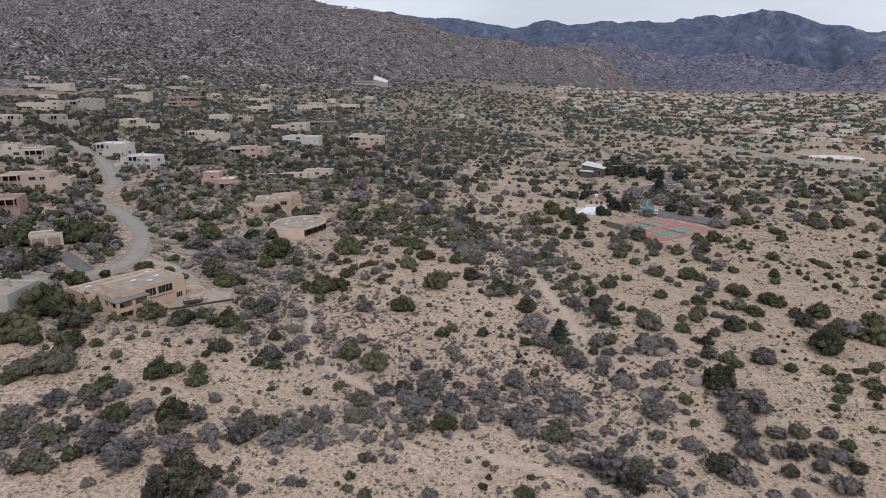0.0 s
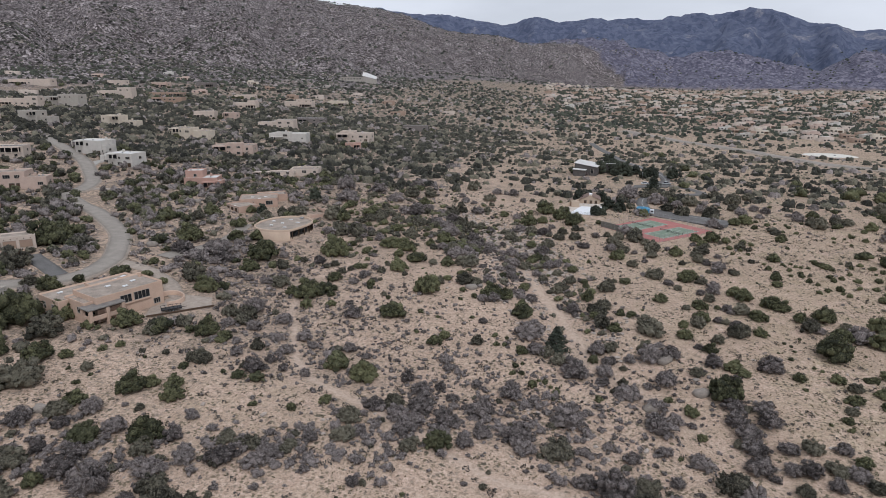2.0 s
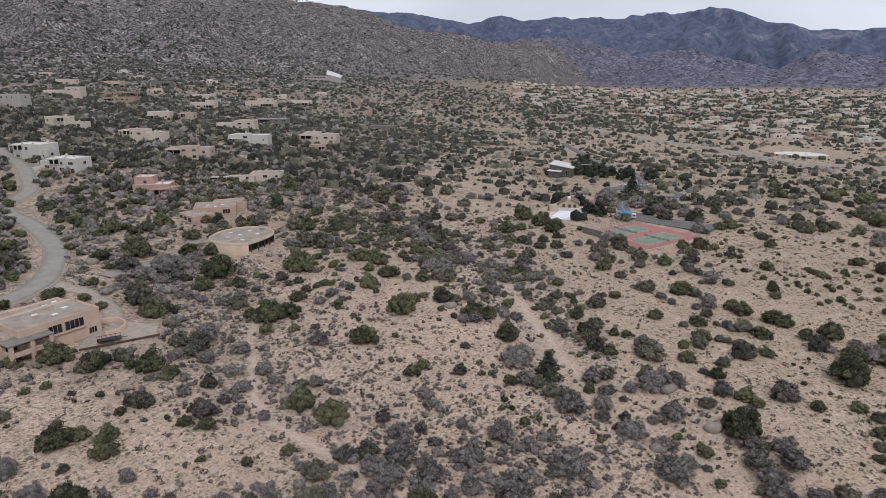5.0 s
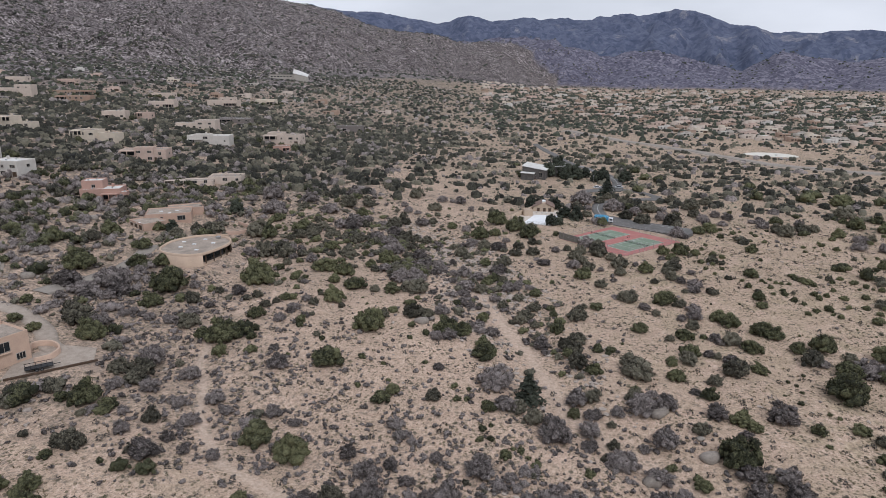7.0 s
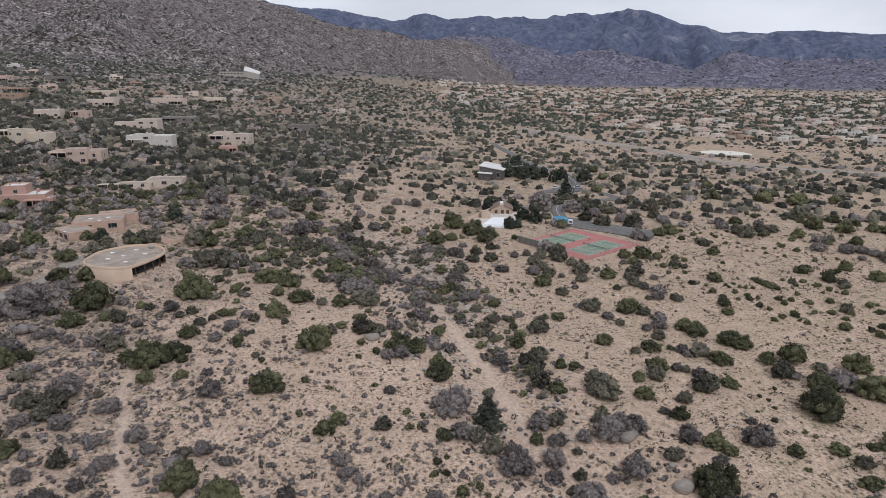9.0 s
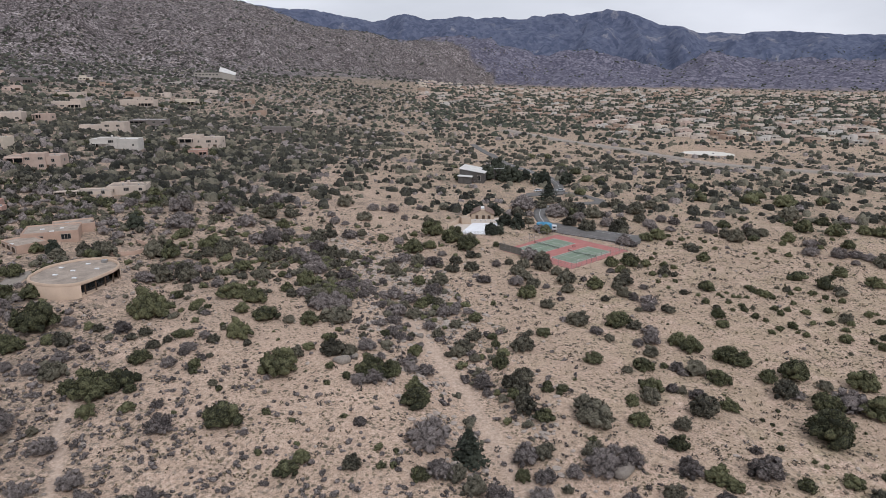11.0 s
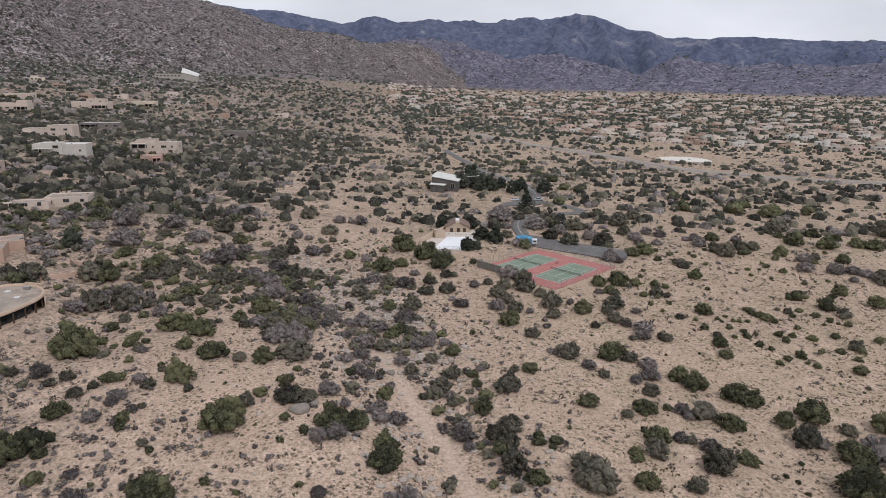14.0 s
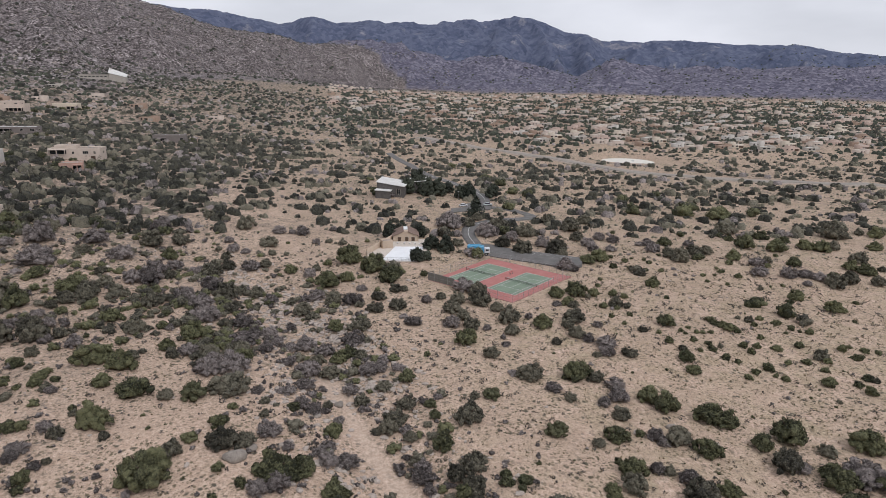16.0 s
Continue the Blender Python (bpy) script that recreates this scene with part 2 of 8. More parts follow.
def wave(x, y, size, seed=0.0, turns=4):
    """Smooth rolling relief between about -1 and 1, from a few crossed sines."""
    out, amp, total = 0.0, 1.0, 0.0
    k = 2 * math.pi / size
    for i in range(turns):
        a, b = seed + 1.7 * i, seed * 1.3 + 2.4 * i
        u = x * math.cos(a) + y * math.sin(a)
        v = -x * math.sin(a) + y * math.cos(a)
        out = out + amp * np.sin(u * k + 1.3 * np.sin(v * k * 0.7 + b) + b)
        total, amp, k = total + amp, amp * 0.6, k * 1.83
    return out / total


def along(x, y, line):
    """Distance to a bent line, in metres."""
    best = np.full(np.broadcast(x, y).shape, 1e9)
    for (ax, ay), (bx, by) in zip(line[:-1], line[1:]):
        dx, dy = bx - ax, by - ay
        f = np.clip(((x - ax) * dx + (y - ay) * dy) / (dx * dx + dy * dy), 0, 1)
        best = np.minimum(best, np.hypot(x - ax - f * dx, y - ay - f * dy))
    return best


ARROYO = [(-125, 330), (-95, 285), (-62, 245), (-38, 212), (-28, 185), (-22, 163), (-17, 148), (-12.5, 133), (-7.5, 118.5), (-3.5, 105), (-1, 93), (5, 82), (13, 73), (21, 62), (31, 50), (41, 30)]
WASH = [(-150, 165), (-112, 120), (-92, 96), (-74, 80), (-48, 70), (-20, 62), (10, 40)]

# bearing (degrees right of +y), height of the skyline over the horizon (degrees)
NEAR_RIDGE = [(-180, 4), (-60, 6.5), (-43, 7.5), (-30, 7.4), (-24, 6.6), (-18, 5.3), (-12.8, 4.5), (-8.2, 3.05), (-5.4, 2.6),
              (1.1, 1.45), (2.8, 0.6), (4.8, -0.5), (6.7, -1.3), (9, -1.6), (180, -1.6)]
FAR_RIDGE = [(-180, 2.6), (-40, 4.1), (-17, 5.3), (-14.6, 5.1), (-12.8, 4.7), (-10.5, 4.55), (-5.4, 3.8), (-2.2, 4.25), (-0.3, 3.8), (2.5, 4.08),
             (5.7, 4.1), (10.8, 4.3), (11.4, 4.1), (14.4, 4.58), (15.6, 4.4), (18.2, 3.35), (20, 3.1), (21.3, 2.6), (23.2, 2.75),
             (27, 2.7), (31, 2.34), (35, 2.36), (38.4, 1.85), (41.5, 1.45), (60, 1.1), (180, 2.6)]
NEAR_FOOT = [(-180, 1500), (-60, 1150), (-35, 1250), (-18, 1400), (-10, 1800), (-4, 2300), (2, 2700), (8, 2900), (180, 3000)]
NEAR_TOP = [(-180, 2600), (-60, 2300), (-35, 2500), (-18, 2700), (-10, 2900), (-4, 3050), (2, 3100), (8, 3150), (180, 3200)]
FAR_FOOT, FAR_TOP = 3250.0, 4450.0
FOOT_FOOT, FOOT_TOP = 2780.0, 3380.0
FOOT_RIDGE = [(-180, 0.5), (-20, 1.5), (-4.6, 2.11), (-1.8, 2.3), (1.5, 2.67), (4.7, 2.54), (6.6, 1.69), (8.5, 1.24), (10.8, 1.33), (13.2, 1.63), (14.8, 1.02), (17.5, 0.36), (19.5, -0.07), (20.8, 0.71), (22.0, 1.37), (24.0, 0.95), (26.3, 0.65), (29.2, 0.92), (31.4, 0.72), (39.4, 0.9), (60, 0.8), (180, 0.5)]


def table(az, rows):
    return np.interp(az, [r[0] for r in rows], [r[1] for r in rows])


def rise(f):
    f = np.clip(f, 0, 1)
    return f * (0.55 + 0.45 * f)


def valley(x, y):
    """The desert floor without mountains."""
    x, y = np.asarray(x, float), np.asarray(y, float)
    z = -4.5 + 7.0 * (1 - np.exp(-np.maximum(y, 0) / 260))
    z = z - 9.0 * (1 - np.exp(-0.28 * soft((x - 50) / 60)))
    z = z + 3.65 * np.minimum(soft((-x - 70) / 40), 16)
    z = z + 10 * np.minimum(soft((y - 500) / 300), 4.0) / (1 + np.exp(np.clip((x + 50) / 120, -40, 40)))
    z = z - 3.2 * np.exp(-(along(x, y, ARROYO) / 11.0) ** 2)
    z = z - 2.6 * np.exp(-(along(x, y, WASH) / 16.0) ** 2)
    z = z + 1.2 * gauss(x, y, -45, 135, 26, 34) + 1.6 * gauss(x, y, 70, 182, 30, 24)
    far = np.clip(y / 900, 0.0, 1.0)
    z = z + wave(x, y, 55, 0.4) * 0.45 + wave(x, y, 190, 2.1) * (0.5 + 1.5 * far)
    return z


def ground(x, y):
    x, y = np.asarray(x, float), np.asarray(y, float)
    z = valley(x, y)
    for cx, cy, r, level in PADS:
        k = np.exp(-np.maximum(np.hypot(x - cx, y - cy) - r, 0) ** 2 / 60)
        z = z * (1 - k) + level * k
    dx, dy = x - AZ0[0], y - AZ0[1]
    r, az = np.hypot(dx, dy), np.degrees(np.arctan2(dx, dy))
    f0, f1 = table(az, NEAR_FOOT), table(az, NEAR_TOP)
    f0 = f0 + 90 * wave(x, y, 520, 1.0)
    top = 70 + f1 * np.tan(np.radians(table(az, NEAR_RIDGE)))
    f = (r - f0) / (f1 - f0)
    body = np.where(f < 1, rise(f), np.maximum(1 - (f - 1) * 0.8, 0))
    rough = np.clip(f * 4, 0, 1) * np.clip((f1 * 1.3 - r) / 300, 0, 1) * np.clip((top - z) / 120, 0, 1)
    fold = np.sin(az * 0.8 + 1.2 * np.sin(r / 330) + 0.8 * np.sin(az * 0.31)) * 0.8 + 0.9 * wave(x, y, 330, 3.3)
    near = np.maximum(top - z, 0) * body + rough * (1 - np.clip(f, 0, 1) ** 3 * 0.7) * (32 * fold + 7 * wave(x, y, 90, 5.0))
    z = z + np.maximum(near, 0)
    g = (r - FAR_FOOT - 120 * wave(x, y, 900, 0.3)) / (FAR_TOP - FAR_FOOT)
    top = 70 + FAR_TOP * np.tan(np.radians(table(az, FAR_RIDGE)))
    body = np.where(g < 1, np.clip(g, 0, 1) * (0.5 + 0.5 * np.clip(g, 0, 1)), 1 - 1.2 * (g - 1))
    spur = np.clip(g * 3, 0, 1) * (1 - np.clip(g, 0, 1) ** 4)
    ribs = 1 - np.abs(np.sin(az * 0.62 + 1.3 * np.sin(az * 0.23 + 1) + 1.1 * np.sin(r / 520 + az * 0.3) + 0.6 * wave(x, y, 500, 0.9)))
    far = (top + 6) * body + spur * (90 * (ribs - 0.45) + 60 * wave(x, y, 420, 4.4) + 18 * wave(x, y, 120, 1.4)) - 6
    far = np.where(r > FAR_FOOT - 250, np.maximum(z, far), z)
    h = (r - FOOT_FOOT - 110 * wave(x, y, 520, 5.1)) / (FOOT_TOP - FOOT_FOOT)
    top = 70 + FOOT_TOP * np.tan(np.radians(table(az, FOOT_RIDGE)))
    body = np.where(h < 1, np.clip(h, 0, 1) ** 1.25, 1 - 1.5 * (h - 1))
    rough = np.clip(h * 4, 0, 1) * np.clip((1.6 - h) * 2, 0, 1)
    foot = z + (top - z) * body + rough * (1 - 0.7 * np.clip(h, 0, 1) ** 3) * (11 * wave(x, y, 210, 2.9) + 3 * wave(x, y, 70, 0.2))
    return np.where((h > 0) & (h < 2) & (az > -20), np.maximum(far, foot), far)


# x, y, radius, level of the flat places
PADS = [(34, 231, 24, 0.0), (2, 262, 15, 1.5), (-141, 84, 11, 5.0), (-118, 90, 6, 4.9), (-121, 169, 11, 8.0), (234, 576, 20, -7.5)]


def grid_mesh(name, pts, faces, mat, masks=()):
    me = bpy.data.meshes.new(name)
    pts, faces = np.asarray(pts, np.float32), np.asarray(faces, np.int32)
    me.vertices.add(len(pts))
    me.vertices.foreach_set("co", pts.ravel())
    k = faces.shape[1]
    me.loops.add(faces.size)
    me.loops.foreach_set("vertex_index", faces.ravel())
    me.polygons.add(len(faces))
    me.polygons.foreach_set("loop_start", np.arange(0, faces.size, k, dtype=np.int32))
    me.polygons.foreach_set("loop_total", np.full(len(faces), k, np.int32))
    for key, values in masks:
        me.attributes.new(key, "FLOAT", "POINT").data.foreach_set("value", np.asarray(values, np.float32))
    me.materials.append(mat)
    me.update()
    me.validate()
    return me


def build_ground():
    az = np.concatenate([np.linspace(-180, -62, 36)[:-1], np.linspace(-62, -47, 24)[:-1], np.linspace(-47, 58, 410), np.linspace(58, 180, 40)[1:-1]])
    rr = np.concatenate([[0.0, 12, 25], np.concatenate([np.geomspace(38, 4300, 270), np.linspace(4320, 4460, 8), np.linspace(4500, 4700, 4)])])
    a, r = np.meshgrid(np.radians(az), rr)
    x, y = AZ0[0] + r * np.sin(a), AZ0[1] + r * np.cos(a)
    z = ground(x, y)
    na, nr = len(az), len(rr)
    i = np.arange(nr - 1)[:, None] * na + np.arange(na)[None, :]
    j = np.arange(nr - 1)[:, None] * na + (np.arange(na)[None, :] + 1) % na
    faces = np.stack([i, i + na, j + na, j], -1).reshape(-1, 4)
    azd, d = np.degrees(a), r
    f0 = table(azd, NEAR_FOOT) + 90 * wave(x, y, 520, 1.0)
    rise_ = np.clip((z - valley(x, y)) / 30, 0, 1)
    rock = np.clip((d - f0 + 480 + 120 * wave(x, y, 130, 2.2)) / 260, 0, 1) * np.clip((9 - azd) / 5, 0, 1) * (np.abs(azd) < 100)
    rock = np.maximum(rock, rise_ * (azd < 9))
    # where the ground takes the haze-tinted colours of the far range
    hazy_range = np.clip((d - FOOT_FOOT - 110 * wave(x, y, 520, 5.1) + 60 + 40 * wave(x, y, 60, 1.2)) / 110, 0, 1) * np.clip((azd + 30) / 4, 0, 1)
    hazy_range = np.maximum(hazy_range * (azd > table(d, [(2000, 9), (2950, 5), (3080, 2), (3250, -60)])), np.clip((d - 3250) / 60, 0, 1))
    sandy = 0.7 * np.exp(-(along(x, y, ARROYO) / (2.2 + 1.3 * wave(x, y, 21, 0.8))) ** 2) * np.clip((178 - y) / 12, 0, 1) * np.clip((y - 30) / 60, 0.3, 1) + 0.8 * np.exp(-(along(x, y, TRAIL) / 1.2) ** 2)
    grassy = np.clip((x + 0.25 * y - 20) / 70, 0, 1) * 0.95 + 0.25
    grassy = np.clip(grassy + 0.4 * gauss(x, y, -75, 45, 40, 18), 0, 1)
    cover_ = 0.5 + 0.4 / (1 + np.exp(np.clip((x + 85) / 25, -40, 40))) + 0.12 * np.clip((y - 300) / 200, 0, 1) - 0.35 * gauss(x, y, -48, 135, 24, 36) - 0.3 * gauss(x, y, 330, 640, 260, 90)
    cover_ = np.clip(cover_ + 0.2 * np.exp(-(along(x, y, WASH) / 18) ** 2) + 0.35 * np.exp(-(along(x, y, ARROYO) / 18) ** 2) * (y > 150), 0, 1)
    scrub = np.clip(0.15 * np.clip((y - 240) / 60, 0, 1) + 0.35 * np.clip((y - 620) / 120, 0, 1) + 0.2 * np.clip((y - 260) / 200, 0, 1) + 0.3 * wave(x, y * 1.8, 120, 0.6) * np.clip((y - 220) / 100, 0, 1) + 0.45 / (1 + np.exp(np.clip((x + 90) / 16, -40, 40))), 0, 1) * (1 - 0.8 * gauss(x, y, 330, 620, 260, 70)) * (y > 60) * (1 - 0.2 * (y < 640) / (1 + np.exp(np.clip((40 - x) / 30, -40, 40))))
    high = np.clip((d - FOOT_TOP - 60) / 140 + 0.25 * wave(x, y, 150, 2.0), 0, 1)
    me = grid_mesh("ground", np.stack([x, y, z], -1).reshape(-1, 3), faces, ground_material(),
                   [("rock", rock.ravel()), ("hazy_range", hazy_range.ravel()), ("sand", np.clip(sandy, 0, 1).ravel()), ("grass", grassy.ravel()), ("cover", cover_.ravel()), ("scrub", scrub.ravel()), ("high", high.ravel())])
    me.polygons.foreach_set("use_smooth", np.ones(len(me.polygons), bool))
    return tagged(new("ground", me), "sandy high-desert ground rising to rocky mountains", "ground", kind="structure")


TRAIL = [(-92, 112), (-90, 99), (-84, 89), (-80, 77), (-75, 69), (-68, 60), (-50, 50), (-20, 30), (20, 22)]
build_ground()


def bend(line, step=3.0):
    """Points at even steps along a smooth line through the given places."""
    p = np.array(line, float)
    p = np.vstack([2 * p[0] - p[1], p, 2 * p[-1] - p[-2]])
    out = []
    for a, b, c, d in zip(p[:-3], p[1:-2], p[2:-1], p[3:]):
        n = max(2, int(np.hypot(*(c - b)) / step))
        for t in np.linspace(0, 1, n, endpoint=False):
            out.append(0.5 * (2 * b + (c - a) * t + (2 * a - 5 * b + 4 * c - d) * t ** 2 + (3 * b - a - 3 * c + d) * t ** 3))
    out.append(p[-2])
    return np.array(out)


def ribbon(name, line, width, mat, lift=0.12, label="", category="", kind="structure", across=5, thick=0.3, parent=None, shift=0.0):
    c = bend(line)
    d = np.gradient(c, axis=0)
    d /= np.linalg.norm(d, axis=1)[:, None]
    side = np.stack([d[:, 1], -d[:, 0]], 1)
    w = np.linspace(-0.5, 0.5, across)
    p = c[:, None, :] + side[:, None, :] * (w[None, :, None] * width + shift)
    base = ground(c[:, 0] + side[:, 0] * shift, c[:, 1] + side[:, 1] * shift)
    edge = np.maximum(ground(p[..., 0], p[..., 1]), base[:, None] - 0.6)
    z = 0.5 * (np.max(edge, axis=1)[:, None] + edge) + lift
    top = np.concatenate([p, z[..., None]], -1)
    low = top[:, [0, -1]] - (0, 0, thick + 0.6)
    full = np.concatenate([low[:, :1], top, low[:, 1:]], 1)
    n, k = full.shape[:2]
    i = np.arange(n - 1)[:, None] * k + np.arange(k - 1)[None, :]
    faces = np.stack([i, i + 1, i + k + 1, i + k], -1).reshape(-1, 4)
    ob = new(name, grid_mesh(name, full.reshape(-1, 3), faces, mat))
    ob.parent = parent
    if category:
        tagged(ob, label, category, kind=kind)
    return ob


def part(name, bm, mat, parent=None, label="", matrix=None, smooth=False):
    me = bpy.data.meshes.new(name)
    bm.normal_update()
    bm.to_mesh(me)
    bm.free()
    me.materials.append(mat)
    if smooth:
        me.polygons.foreach_set("use_smooth", [True] * len(me.polygons))
    ob = new(name, me)
    ob.parent = parent
    if matrix is not None:
        ob.matrix_basis = matrix
    if label:
        ob["label"] = label
    return ob


def solid(w, d, h, x=0.0, y=0.0, z=0.0, bevel=0.0, bm=None, turn=0.0, segments=2):
    """A box that stands on z, centred on x, y, with softened edges, added to bm."""
    own = bmesh.new()
    bmesh.ops.create_cube(own, size=1.0, matrix=Matrix.Translation((x, y, z + h / 2)) @ Matrix.Rotation(turn, 4, "Z") @ Matrix.Diagonal((w, d, h, 1)))
    if bevel:
        bmesh.ops.bevel(own, geom=own.edges[:], offset=bevel, segments=segments, affect="EDGES", profile=0.5)
    if bm is None:
        return own
    me = bpy.data.meshes.new("tmp")
    own.to_mesh(me)
    own.free()
    bm.from_mesh(me)
    bpy.data.meshes.remove(me)
    return bm


def thing(name, x, y, turn=0.0, label="", category="", group="", z=None):
    ob = new(name)
    ob.matrix_basis = pose(x, y, float(ground(x, y)) if z is None else z, rz=turn)
    return tagged(ob, label, category, group)


# ---- roads ----
MAIN_ROAD = [(-360, 322), (-340, 306), (-312, 285), (-280, 258), (-257, 233), (-244, 217), (-238, 202), (-237.5, 191.5), (-223, 179), (-208, 170.5), (-192, 158), (-179, 145.5), (-170, 132), (-162.5, 117), (-161, 104), (-165, 96), (-172, 90), (-184, 82), (-215, 62), (-260, 40)]
ribbon("road_shoulder", MAIN_ROAD, 8.4, GRAVEL, 0.05, "pale gravel shoulder of the road", "road shoulder")
ribbon("road", MAIN_ROAD, 6.9, ASPHALT, 0.4, "worn light grey asphalt road winding between houses", "road")
ribbon("driveway", [(-236, 203), (-227, 211), (-217, 225), (-208, 236)], 4.0, GRAVEL, 0.13, "pale gravel driveway off the road", "driveway")
ribbon("driveway", [(-161, 117.5), (-147, 114), (-134, 106), (-126, 97), (-118, 93)], 5.0, GRAVEL, 0.14, "pale dirt driveway to the adobe house", "driveway")
ribbon("driveway", [(-190, 113), (-179, 105.5), (-168, 99)], 5.5, DARK_ASPHALT, 0.13, "dark asphalt driveway by the garage", "driveway")
ribbon("driveway", [(-269, 246), (-273, 258), (-272, 266)], 6.0, KERB, 0.13, "pale concrete driveway by the white house", "driveway")
ribbon("driveway", [(-150, 128), (-145, 150), (-143, 168), (-144, 182)], 6.0, ASPHALT, 0.13, "grey asphalt driveway beside the round house", "driveway")
ribbon("road", [(20, 560), (33, 500), (40, 452), (51, 427), (59, 404), (60.5, 376), (58, 358), (68, 350), (76, 338), (72, 329), (60, 325.5), (49, 321), (40, 310), (36, 292), (36, 275)], 6.0, DARK_ASPHALT, 0.15,
       "dark asphalt lane with a faint white centre line", "road")
ribbon("road_shoulder", [(60, 700), (98, 641), (135, 602), (158, 560), (185, 505), (240, 470), (310, 447), (420, 420)], 19.0, GRAVEL, 0.2, "pale gravel shoulder of the desert road", "road shoulder")
ribbon("road", [(60, 700), (98, 641), (135, 602), (158, 560), (185, 505), (240, 470), (310, 447), (420, 420)], 9.5, ASPHALT, 0.5, "pale grey road across the desert", "road")

# ---- houses ----
STUCCO = {}


def stucco(name, c):
    if name not in STUCCO:
        STUCCO[name] = material("stucco_" + name, tuple(v * 0.88 for v in c), tuple(min(v * 1.08, 0.9) for v in c), 2.5, 0.92, 12, 0.15)
    return STUCCO[name]


ROOF_TAN = material("tan_gravel_roof", (0.21, 0.175, 0.145), (0.42, 0.352, 0.29), 2.6)
ROOF_WHITE = material("white_roof_coating", (0.52, 0.51, 0.48), (0.68, 0.665, 0.635), 3.0)
ROOF_GREY = material("grey_roof", (0.16, 0.145, 0.13), (0.25, 0.23, 0.21), 2.0)
GLASS = material("window_glass", (0.012, 0.014, 0.016), (0.03, 0.034, 0.038), 2.0, 0.08, bump=0.0, spec=0.6)
FRAME = material("window_frame", (0.3, 0.26, 0.22), (0.42, 0.38, 0.33), 1.0)
TIMBER = material("dark_timber", (0.05, 0.032, 0.022), (0.12, 0.08, 0.055), 0.6)
METAL = material("grey_metal", (0.3, 0.3, 0.3), (0.45, 0.45, 0.45), 0.8, 0.45, metal=0.8)
ROOFS = {"tan": ROOF_TAN, "white": ROOF_WHITE, "grey": ROOF_GREY}


def block(house, x, y, w, d, h, mat, roof, z=0.0, parapet=0.5, soft_edge=0.22, deep=2.5, turn=0.0):
    """A flat-roofed room block: rounded stucco walls with a parapet round a sunken roof."""
    bm = bmesh.new()
    bmesh.ops.create_cube(bm, size=1.0, matrix=Matrix.Translation((0, 0, (h - deep) / 2)) @ Matrix.Diagonal((w, d, h + deep, 1)))
    bmesh.ops.bevel(bm, geom=[e for e in bm.edges if abs(e.verts[0].co.z - e.verts[1].co.z) > 0.1], offset=soft_edge, segments=2, affect="EDGES", profile=0.5)
    bm.normal_update()
    top = max(bm.faces, key=lambda f: f.calc_center_median().z)
    r = bmesh.ops.inset_region(bm, faces=[top], thickness=0.4, depth=0.0)
    bm.faces.ensure_lookup_table()
    top = max((f for f in bm.faces if f.normal.z > 0.9), key=lambda f: f.calc_area())
    for v in top.verts:
        v.co.z -= parapet
    ring = [e for e in bm.edges if abs(e.verts[0].co.z - h) < 1e-4 and abs(e.verts[1].co.z - h) < 1e-4]
    bmesh.ops.bevel(bm, geom=ring, offset=0.1, segments=2, affect="EDGES", profile=0.5)
    m = Matrix.Translation((x, y, z)) @ Matrix.Rotation(radians(turn), 4, "Z")
    wall = part("wall", bm, mat, house, matrix=m)
    if roof:
        part("roof", solid(w - 0.84, d - 0.84, 0.06, 0, 0, h - parapet), roof, house, matrix=m)
    return wall


def opening(wall, side, u, z, w, h, size, bars=1, mat=None, name="window"):
    """A window or door in one side (s, n, e, w) of a block of that size: a frame with its pane and mullions, part of the house."""
    bw, bd = size
    m = {"s": Matrix.Translation((u, -bd / 2, z)), "n": Matrix.Translation((u, bd / 2, z)) @ Matrix.Rotation(math.pi, 4, "Z"),
         "e": Matrix.Translation((bw / 2, u, z)) @ Matrix.Rotation(math.pi / 2, 4, "Z"), "w": Matrix.Translation((-bw / 2, u, z)) @ Matrix.Rotation(-math.pi / 2, 4, "Z")}[side]
    bm = bmesh.new()
    t = 0.12
    loops = []
    for y in (-0.14, 0.06):
        for a, lo, hi in ((w / 2 + t, -t, h + t), (w / 2, 0, h)):
            loops.append([bm.verts.new((x_, y, z_)) for x_, z_ in ((-a, lo), (a, lo), (a, hi), (-a, hi))])
    for p_, q_ in ((0, 1), (2, 0), (1, 3), (3, 2)):
        for k in range(4):
            bm.faces.new((loops[p_][k], loops[p_][(k + 1) % 4], loops[q_][(k + 1) % 4], loops[q_][k]))
    bmesh.ops.recalc_face_normals(bm, faces=bm.faces[:])
    fr = part(name, bm, FRAME, wall.parent, matrix=wall.matrix_basis @ m)
    part("pane", solid(w, 0.06, h, 0, -0.03, 0), mat or GLASS, fr)
    for k in range(bars):
        part("mullion", solid(0.09, 0.2, h, -w / 2 + w * (k + 1) / (bars + 1), -0.02, 0), FRAME, fr)
    return fr


HOUSE_SPOTS = []


def spot(x, y, r):
    HOUSE_SPOTS.append((x, y, r))


